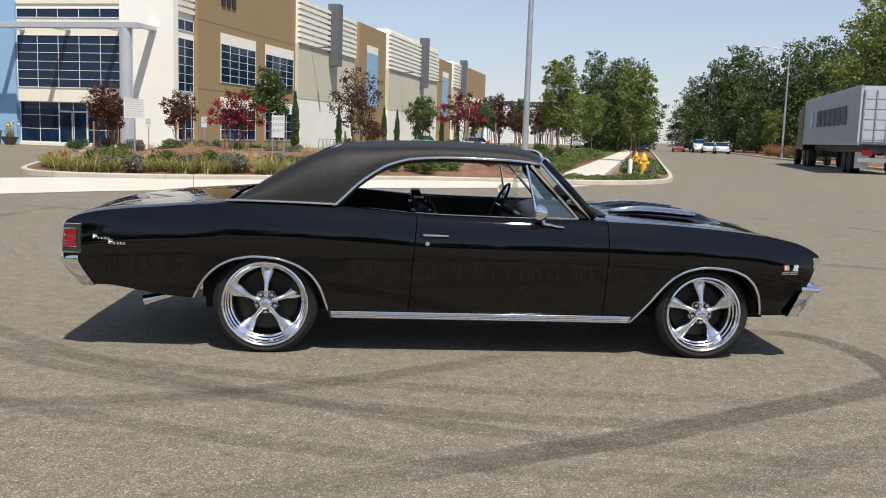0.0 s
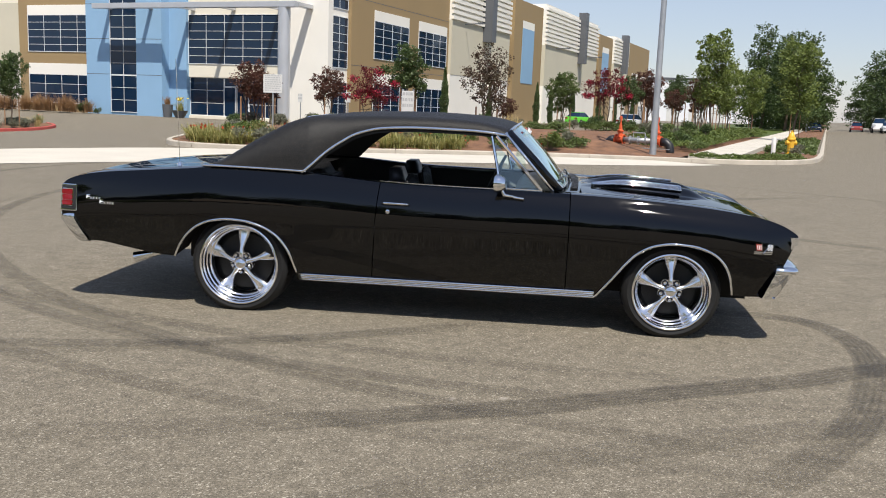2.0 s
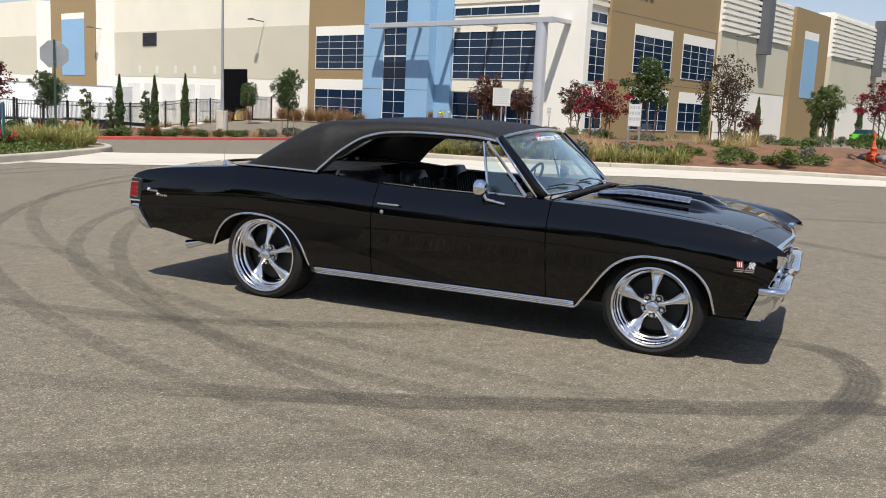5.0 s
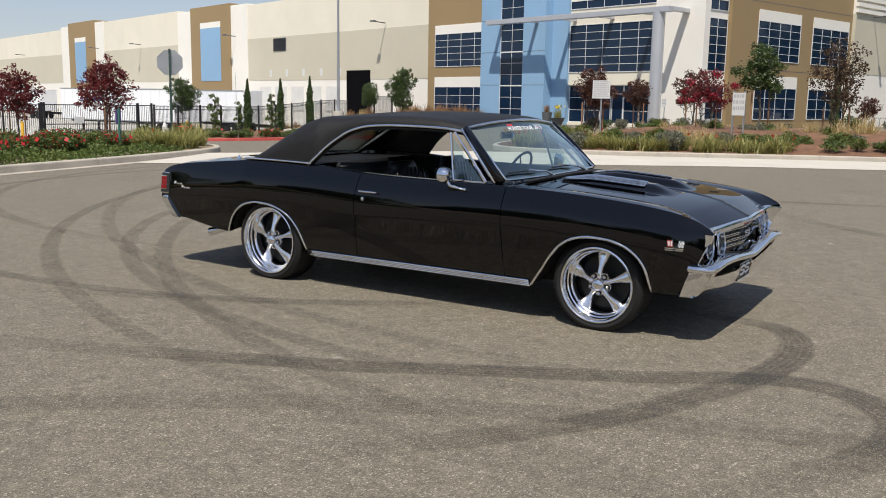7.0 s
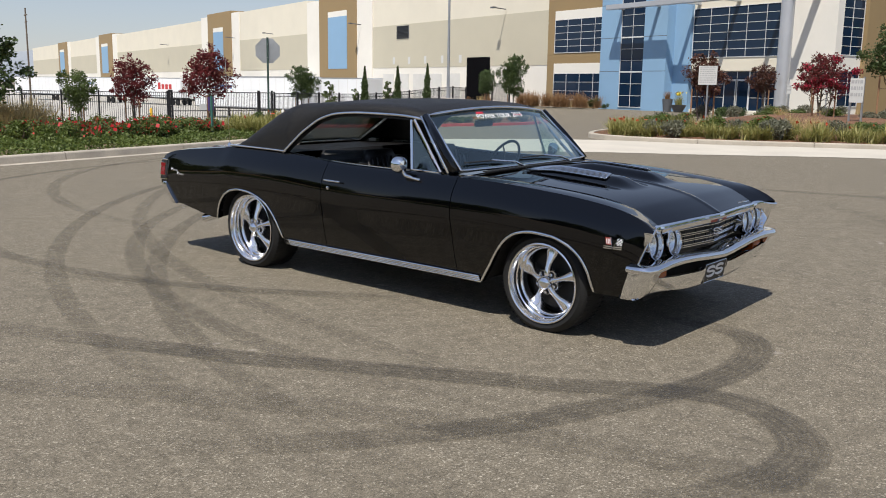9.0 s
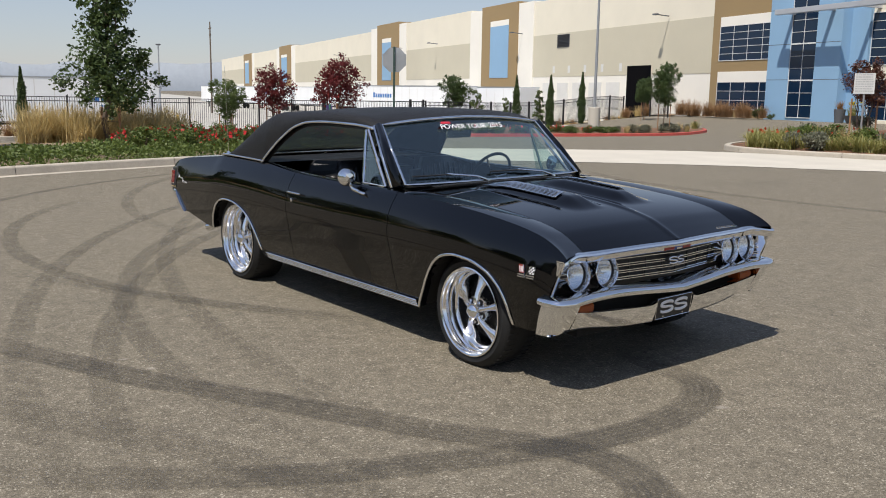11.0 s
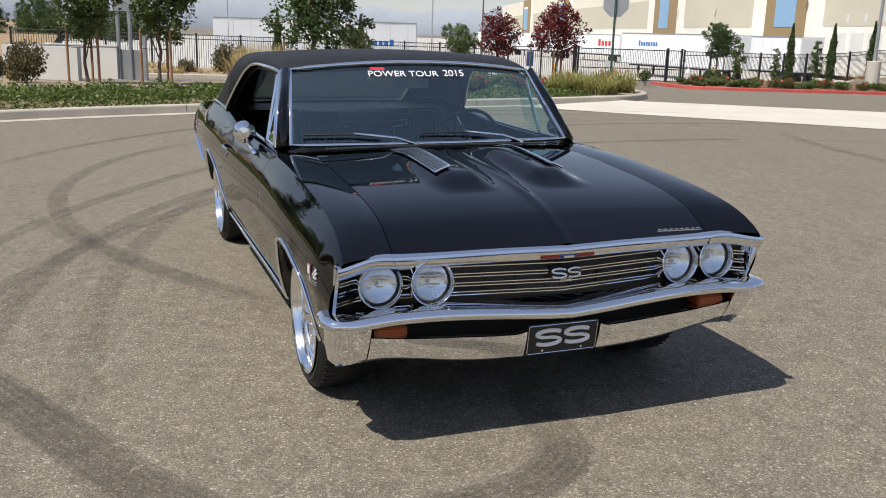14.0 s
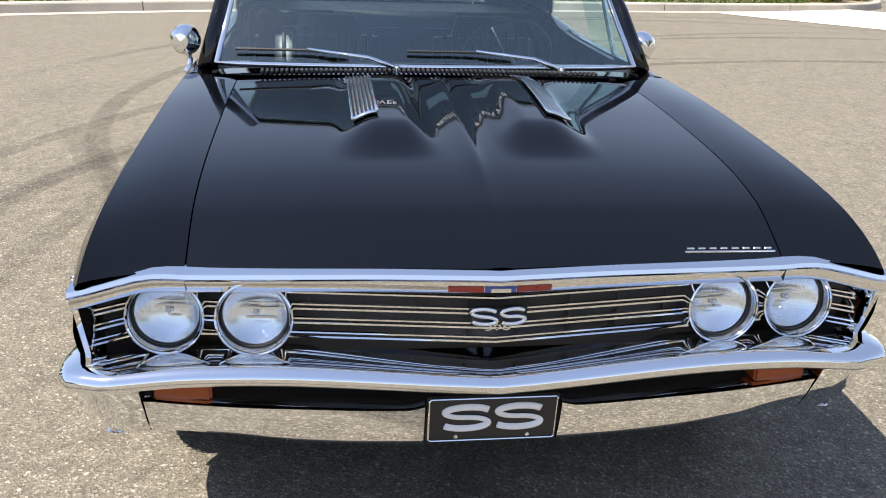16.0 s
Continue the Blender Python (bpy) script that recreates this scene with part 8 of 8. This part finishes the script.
FH = 2.1
fence((-49, -14), (-51.5, 6), FH, "black iron picket fence along the trailer yard")
fence((-51.5, 6), (-54.0, 19.2), FH, "black iron picket fence beside the yard gate")
fence((-54.0, 26.5), (-66.0, 50.5), FH, "black iron picket fence behind the cypresses")
fence((-61.5, 50.3), (-58.5, 50.0), FH, "short black fence panel by the yard door")


def gate(a, b):
    g = thing("yard_gate", "black iron sliding gate with heavy posts", "gate", GRID)
    a, b = Vector(a), Vector(b)
    d = (b - a).normalized()
    L = (b - a).length
    for t, w in ((0, 0.07), (0.16, 0.05), (L, 0.075), (L + 0.95, 0.06)):
        c = a + d * t
        z = lay(c.x, c.y)
        Shape().box(c.x - w, c.x + w, c.y - w, c.y + w, z - 0.2, z + FH + 0.15).put("gate_post", BLACK_IRON, g)
    for t0, t1 in ((0, L), (L, L + 0.95)):
        c0, c1 = a + d * t0, a + d * t1
        for zz in (0.15, 0.9, FH):
            Shape().tube([(c0.x, c0.y, lay(c0.x, c0.y) + zz), (c1.x, c1.y, lay(c1.x, c1.y) + zz)], 0.03, 4).put("gate_rail", BLACK_IRON, g)
        pk = Shape().box(-0.011, 0.011, -0.011, 0.011, 0.12, FH).mesh()
        pk.materials.append(BLACK_IRON)
        n = int((t1 - t0) / 0.11)
        for k in range(1, n):
            c = c0 + (c1 - c0) * k / n
            ob_of("picket", pk, None, g).matrix_local = Matrix.Translation((c.x, c.y, lay(c.x, c.y)))
    m = (a + b) / 2
    Shape().box(m.x + 0.06, m.x + 0.09, m.y - 1.1, m.y - 0.5, lay(m.x, m.y) + 0.95, lay(m.x, m.y) + 1.35).put("gate_notice", SIGN_WHITE, g, "small white notice on the gate")


gate((-54.0, 19.33), (-54.0, 25.38))
for p, q in ((-52.0, 17.6), (-50.4, 9.5), (-51.4, 27.6), (-50.8, 6.2), (-70.5, 53.0), (-67.6, 53.0), (-74.4, 53.2)):
    b = Shape().lathe([(0.0, -0.1), (0.09, -0.1), (0.09, 1.0), (0.05, 1.08), (0, 1.09)], 14).put("bollard", YELLOW, angle=40)
    b.matrix_world = at_grid(p, q)
    tagged(b, "yellow steel guard bollard", "bollard", "yard bollards")


def trailer(p, q, turn, length, stripe, label, bars, sink=0.0):
    """A white box trailer: ribbed body, landing legs, rear wheels. Its body lies along local x."""
    t = thing("trailer", label, "trailer", at_grid(p, q, lay(p, q) + sink, turn))
    Shape().chamfer(0, length, -1.3, 1.3, 1.15, 4.05, 0.05).put("body", WHITE_PAINT, t)
    for i in range(int(length / 1.2)):
        x = 0.6 + i * 1.2
        for y in (-1.306, 1.302):
            Shape().box(x, x + 0.04, y, y + 0.004, 1.3, 3.95).put("side_post", OFFWHITE, t)
    for z in (1.12, 4.02):
        for y in (-1.32, 1.30):
            Shape().box(0, length, y, y + 0.02, z, z + 0.1).put("edge_rail", GALV, t)
    Shape().box(0.4, length - 0.3, -0.5, 0.5, 0.95, 1.14).put("chassis", BLACK_IRON, t)
    for x in (length - 1.2, length - 2.5):
        for y in (-1.15, 0.95):
            Shape().lathe([(0.0, 0), (0.3, 0), (0.5, 0.02), (0.5, 0.2), (0.3, 0.22), (0, 0.22)], 20, Matrix.Translation((x, y, 0.5)) @ pose(0, 0, 0, -90, 0, 0)).put("wheel", RUBBER, t, angle=35)
    for y in (-0.9, 0.9):
        Shape().box(2.6, 2.75, y - 0.07, y + 0.07, 0.1, 1.0).put("landing_leg", BLACK_IRON, t)
    for x0, x1, z0, z1, mat in bars:
        for y in (-1.312, 1.306):
            Shape().box(x0, x1, y, y + 0.004, z0, z1).put("marking_bar", mat, t)
    return t


MARK_BLUE = dull("blue_marking", (0.04, 0.16, 0.42), 0.6, 0.05)
MARK_RED = dull("red_marking", (0.50, 0.05, 0.05), 0.6, 0.05)


def word_bars(x0, z0, h, n, mat, pitch=None):
    pitch = pitch or h * 0.85
    return [(x0 + i * pitch, x0 + i * pitch + pitch * 0.72, z0, z0 + h * (0.75 if i else 1.0), mat) for i in range(n)]


trailer(-61.0, 9.3, 269, 14.0, None, "white box trailer with small blue lettering bars behind the fence", word_bars(1.6, 2.5, 0.45, 8, MARK_BLUE) + word_bars(3.0, 2.2, 0.16, 6, MARK_BLUE), -0.45)
trailer(-87.5, 32.5, 18.4, 16.0, None, "white box trailer with blue lettering bars parked in the yard", word_bars(3.0, 2.9, 0.5, 8, MARK_BLUE, 0.4))
trailer(-86.5, 38.5, 18.4, 16.0, None, "white box trailer parked before the docks", [])
trailer(-146.5, 39.0, 18.4, 16.0, None, "white box trailer with red lettering bars", word_bars(10.2, 2.4, 1.0, 4, MARK_RED, 0.95))
trailer(-163.5, 33.4, 18.4, 16.0, None, "white box trailer in a row along the yard", word_bars(8.0, 2.9, 0.4, 5, MARK_BLUE, 0.35))
trailer(-180.5, 27.8, 18.4, 16.0, None, "white box trailer in a row along the yard", [])
for i, q in enumerate((48.0, 44.2, 40.4)):
    trailer(-93.0 - i * 18, 49.0, 90, 0.0 + 5.5, None, "white trailer backed against the docks", [])


# ---- vehicles ----


def box_wheel(t, x, y, r, w, name="wheel"):
    o = Shape().lathe([(0.0, 0.01), (r * 0.55, 0.0), (r * 0.6, 0.02), (r * 0.97, 0.0), (r, 0.03), (r, w - 0.03), (r * 0.97, w), (0, w)], 20, Matrix.Translation((x, y, r)) @ pose(0, 0, 0, -90, 0, 0)).put(name, RUBBER, t, angle=35)
    Shape().lathe([(0.0, -0.012), (r * 0.5, -0.008), (r * 0.55, 0.004)], 16, Matrix.Translation((x, y, r)) @ pose(0, 0, 0, -90, 0, 0)).put("rim", GALV, o, angle=35)


def lorry(p, q, turn):
    """A tractor with a grey shipping container on a chassis; the rear stands at the origin, forward is local x."""
    t = thing("truck", "dark tractor pulling a grey ribbed shipping container", "truck", at_grid(p, q, None, turn))
    body = Shape().box(0.02, 16.15, -1.2, 1.2, 1.36, 3.98).put("container", TRUCK_GREY, t, "grey corrugated shipping container")
    ribs = Shape()
    for i in range(53):
        x = 0.25 + i * 0.3
        for y in (-1.225, 1.2):
            ribs.add([(x, y, 1.48), (x + 0.06, y, 1.48), (x + 0.06, y, 3.86), (x, y, 3.86), (x - 0.04, y + (0.026 if y < 0 else 0), 1.42), (x + 0.1, y + (0.026 if y < 0 else 0), 1.42), (x + 0.1, y + (0.026 if y < 0 else 0), 3.75), (x - 0.04, y + (0.026 if y < 0 else 0), 3.75)], [(0, 1, 2, 3), (4, 0, 3, 7), (1, 5, 6, 2)])
    ribs.put("corrugation", TRUCK_GREY, body)
    for y in (-1.22, 1.10):
        for x in (0.0, 16.05):
            Shape().box(x, x + 0.12, y, y + 0.12, 1.31, 4.02).put("corner_post", TRUCK_GREY, body)
        for z in (1.31, 3.9):
            Shape().box(0, 16.17, y, y + 0.12, z, z + 0.12).put("side_rail", TRUCK_GREY, body)
    for y in (-1.12, 0.0):
        Shape().chamfer(-0.03, 0.02, y + 0.03, y + 1.09, 1.46, 3.88, 0.01).put("container_door", TRUCK_GREY, body)
        for k in range(5):
            Shape().chamfer(-0.05, -0.02, y + 0.09, y + 0.52, 1.55 + k * 0.46, 1.92 + k * 0.46, 0.012).put("door_panel", TRUCK_GREY, body)
            Shape().chamfer(-0.05, -0.02, y + 0.60, y + 1.03, 1.55 + k * 0.46, 1.92 + k * 0.46, 0.012).put("door_panel", TRUCK_GREY, body)
        for k in (0.06, 0.55, 1.06):
            Shape().tube([(-0.07, y + k, 1.36), (-0.07, y + k, 3.8)], 0.02, 6).put("lock_rod", GALV, body)
    sign = dull("container_mark", (0.05, 0.07, 0.10), 0.6)
    for i in range(6):
        x = 3.0 + i * 1.45
        Shape().box(x, x + 1.15, 1.232, 1.236, 2.3, 3.2).put("marking_bar", sign, body)
    Shape().lathe([(0.0, 0), (0.55, 0), (0.0, 0.004)], 7, Matrix.Translation((13.2, 1.234, 2.75)) @ pose(0, 0, 0, -90, 0, 0)).put("marking_star", dull("pale_blue_mark", (0.35, 0.6, 0.75), 0.6), body)
    Shape().box(0.1, 16.2, -0.5, 0.5, 0.95, 1.3).put("chassis", BLACK_IRON, t)
    Shape().box(-0.05, 0.05, -1.15, 1.15, 0.55, 0.75).put("rear_guard", GALV, t)
    for y in (-1.0, 0.55):
        Shape().box(-0.09, -0.05, y, y + 0.45, 0.85, 1.1).put("tail_lamp", RED_LENS, t)
    for x in (1.6, 2.85, 14.0, 15.3):
        for y in (-1.2, 0.75):
            box_wheel(t, x, y, 0.5, 0.45)
    for y in (-1.15, 0.55):
        Shape().box(0.55, 0.58, y, y + 0.6, 0.25, 1.0).put("mud_flap", OFFWHITE, t)
    cab = dull("black_cab_paint", (0.02, 0.022, 0.026), 0.3, 0.1)
    Shape().chamfer(16.6, 18.8, -1.2, 1.2, 1.0, 3.7, 0.12).put("cab", cab, t)
    Shape().chamfer(18.5, 20.6, -1.0, 1.0, 0.9, 2.1, 0.15).put("bonnet", cab, t)
    Shape().box(13.6, 20.6, -0.45, 0.45, 0.6, 0.95).put("frame_rail", BLACK_IRON, t)
    for y in (-1.1, 0.75):
        box_wheel(t, 19.8, y, 0.5, 0.35)
    for y in (-1.15, 1.15):
        Shape().tube([(16.45, y, 1.0), (16.45, y, 3.9)], 0.08, 10).put("exhaust_stack", CHROME, t)
    Shape().box(18.78, 18.83, -1.0, 1.0, 2.3, 3.3).put("cab_window", DARK_GLASS, t)


lorry(10.65, 44.0, 89)


def motor_car(p, q, turn, color, label, kind="sedan"):
    """A parked car far off: lofted body and glasshouse, wheels and lamps; forward is local x."""
    t = thing("parked_car", label, "car", at_grid(p, q, lay(p, q), turn))
    mat = shiny("car_paint_" + kind, color, 0.15, 0.0, 0.1)
    tall = 0.35 if kind == "pickup" else 0.0
    low = [(-2.25, 0.5), (-2.2, 0.95 + tall), (-1.3, 0.98 + tall), (0.9, 0.95 + tall), (2.0, 0.82 + tall), (2.25, 0.62)]
    rows = []
    for x, z in low:
        w = 0.88 - 0.12 * abs(x / 2.25) ** 3
        rows.append([(x, -w, 0.32 + tall * 0.5), (x, -w - 0.02, 0.6 + tall * 0.4), (x, -w + 0.04, z - 0.05), (x, -w + 0.15, z), (x, w - 0.15, z), (x, w - 0.04, z - 0.05), (x, w + 0.02, 0.6 + tall * 0.4), (x, w, 0.32 + tall * 0.5)])
    b = Shape().grid(rows, flip=True)
    b.f += [(0, 1, 2, 3, 4, 5, 6, 7), tuple(40 + i for i in range(8))[::-1]]
    b.put("body", mat, t, angle=40)
    x0, x1 = ((-1.75, 1.0) if kind == "sedan" else (-0.4, 1.1))
    g = Shape()
    zb, zt = 0.95 + tall, 1.42 + tall * 1.3
    g.grid([[(x, -w, z), (x, w, z)] for x, w, z in ((x0, 0.74, zb), (x0 + 0.55, 0.58, zt), (x1 - 0.75, 0.58, zt), (x1, 0.74, zb))], flip=True)
    for s in (-1, 1):
        g.add([(x0, s * 0.74, zb), (x0 + 0.55, s * 0.58, zt), (x1 - 0.75, s * 0.58, zt), (x1, s * 0.74, zb)], [(0, 1, 2, 3) if s < 0 else (3, 2, 1, 0)])
    g.put("glasshouse", DARK_GLASS, t)
    Shape().chamfer(x0 + 0.5, x1 - 0.7, -0.57, 0.57, zt - 0.02, zt + 0.03, 0.015).put("roof", mat, t)
    for x in (-1.4, 1.4):
        for y in (-0.92, 0.72):
            box_wheel(t, x, y, 0.33 + tall * 0.15, 0.2)
    for y in (-0.75, 0.45):
        Shape().box(2.2, 2.27, y, y + 0.3, 0.62 + tall, 0.75 + tall).put("headlamp", LENS, t)
        Shape().box(-2.27, -2.2, y, y + 0.3, 0.7 + tall, 0.85 + tall).put("tail_lamp", RED_LENS, t)


motor_car(-0.2, 128, -90, (0.02, 0.03, 0.06), "dark blue car parked along the road")
motor_car(9.5, 118, -90, (0.6, 0.6, 0.6), "silver car parked under the trees")
motor_car(8.4, 125, -90, (0.55, 0.55, 0.55), "silver car parked under the trees")
motor_car(7.6, 132, -90, (0.75, 0.75, 0.75), "white pickup parked under the trees", "pickup")
motor_car(5.4, 150, -90, (0.25, 0.05, 0.05), "dark red car parked under the trees")
motor_car(-25.0, 102, 80, (0.15, 0.6, 0.06), "bright green car in the court")
motor_car(-17.0, 92, 80, (0.7, 0.7, 0.72), "white car in the court")
# red stop disc by the far kerb
s = thing("stop_sign", "small red road sign on a thin post", "road sign", at_grid(17.3, 88, None, 0))
Shape().tube([(0, 0, 0), (0, 0, 2.9)], 0.04, 6).put("post", GALV, s)
Shape().lathe([(0.0, -0.01), (0.42, -0.01), (0.42, 0.01), (0.0, 0.01)], 8, Matrix.Translation((0, -0.05, 2.5)) @ pose(0, 0, 0, 90, 0, 0) @ pose(0, 0, 0, 0, 0, 22.5)).put("plate", STICKER_RED, s)
Shape().box(-0.28, 0.28, -0.075, -0.062, 2.42, 2.58).put("marking_bar", SIGN_WHITE, s)

# far white shed beyond the warehouse
s = thing("far_building", "long white industrial shed in the distance", "building", GRID)
Shape().box(-75, -14, 255, 300, -1, 11.2).put("wall", WHITE_PAINT, s)
Shape().box(-75.3, -13.7, 254.7, 300, 11.2, 11.8).put("roof", DARK_FIN, s)
for i in range(4):
    Shape().box(-40 + i * 6, -36.5 + i * 6, 254.9, 255, 0, 4).put("shed_door", OFFWHITE, s)

# block-walled enclosure with a ribbed metal gate
BLOCK = dull("pale_block_wall", (0.60, 0.58, 0.54), 0.85, 0.08, 1.0, 25, 0.2)
s = thing("utility_enclosure", "pale block-walled enclosure with a ribbed grey metal gate", "enclosure", at_grid(-23.02, -0.97, -0.22, -108) @ Matrix.Scale(0.83, 4))
# local x runs along the front wall, y towards the back, from the gate corner
Shape().box(0, 2.85, 0, 0.2, -0.3, 1.33).put("wall", BLOCK, s)
Shape().box(2.65, 2.85, 0.2, 2.4, -0.3, 1.33).put("wall", BLOCK, s)
Shape().box(0, 2.65, 2.2, 2.4, -0.3, 1.33).put("wall", BLOCK, s)
Shape().box(-0.02, 2.87, -0.02, 0.22, 1.33, 1.38).put("wall_cap", BLOCK, s)
gm = Matrix.Rotation(radians(172), 4, "Z")
for i in range(9):
    Shape().box(0.05 + i * 0.13, 0.05 + i * 0.13 + 0.05, 0.0, 0.05, 0.02, 1.24, gm).put("gate_rib", GALV, s)
Shape().box(0.0, 1.2, -0.03, 0.0, 0.02, 1.24, gm).put("gate_sheet", GALV, s)
for x in (0.03, 0.55, 1.17):
    Shape().box(x - 0.05, x + 0.05, -0.12, -0.03, -0.2, 2.9, gm).put("gate_post", GALV, s)
Shape().box(-0.1, 1.3, -0.14, -0.02, 2.55, 2.9, gm).put("gate_beam", GALV, s)

# utility poles and field posts far off
for p, q, h in ((-130, 22, 13), (-60, -24, 6.5), (-52, -20, 6.0), (-45, -17.5, 6.5), (-75, -30, 6.5)):
    s = thing("utility_pole", "weathered wooden utility pole in the distance", "pole", at_grid(p, q))
    Shape().tube([(0, 0, -0.2), (0, 0, h)], [0.14, 0.09], 8).put("pole", BARK if h > 10 else GALV, s)
    if h > 10:
        Shape().box(-1.1, 1.1, -0.06, 0.06, h - 1.0, h - 0.85).put("cross_arm", BARK, s)
        Shape().box(-0.8, 0.8, -0.06, 0.06, h - 1.9, h - 1.78).put("cross_arm", BARK, s)
# second kerbed bed along the court
kerb(spline([(-20.5, 44.6), (-26, 45.2), (-31.5, 46.0), (-32.6, 47.4), (-33.0, 50)], 5)[::-1], CURB_CONCRETE, "pale kerb of the court bed")
# drain cover
o = Shape().lathe([(0.0, 0.012), (0.28, 0.012), (0.30, 0.004), (0.30, 0.0)], 24).put("drain_cover", DARK_METAL, angle=40)
o.matrix_world = at_grid(-13.6, 16.2, 0.02)
tagged(o, "round iron drain cover in the apron", "drain cover")
# dark numerals' bars high on the side wall
s = thing("wall_numerals", "three dark bars of raised numerals on the wall", "lettering", GRID)
for k in range(3):
    Shape().chamfer(SIDE_P + 0.05, SIDE_P + 0.15, 61.9 + k * 0.85, 62.5 + k * 0.85, 10.45, 11.6, 0.02).put("numeral_bar", BLACK_PLASTIC, s)
# bicycle racks along the court
for k in range(5):
    o = Shape().tube([(0, -0.35, -0.1), (0, -0.35, 0.6), (0, -0.2, 0.82), (0, 0.2, 0.82), (0, 0.35, 0.6), (0, 0.35, -0.1)], 0.03, 8).put("bicycle_rack", GALV, smooth=True)
    o.matrix_world = at_grid(-29.3, 79.0 + k * 1.0, None, 60)
    tagged(o, "bent steel tube bicycle rack in the court", "bicycle rack", "bicycle racks")
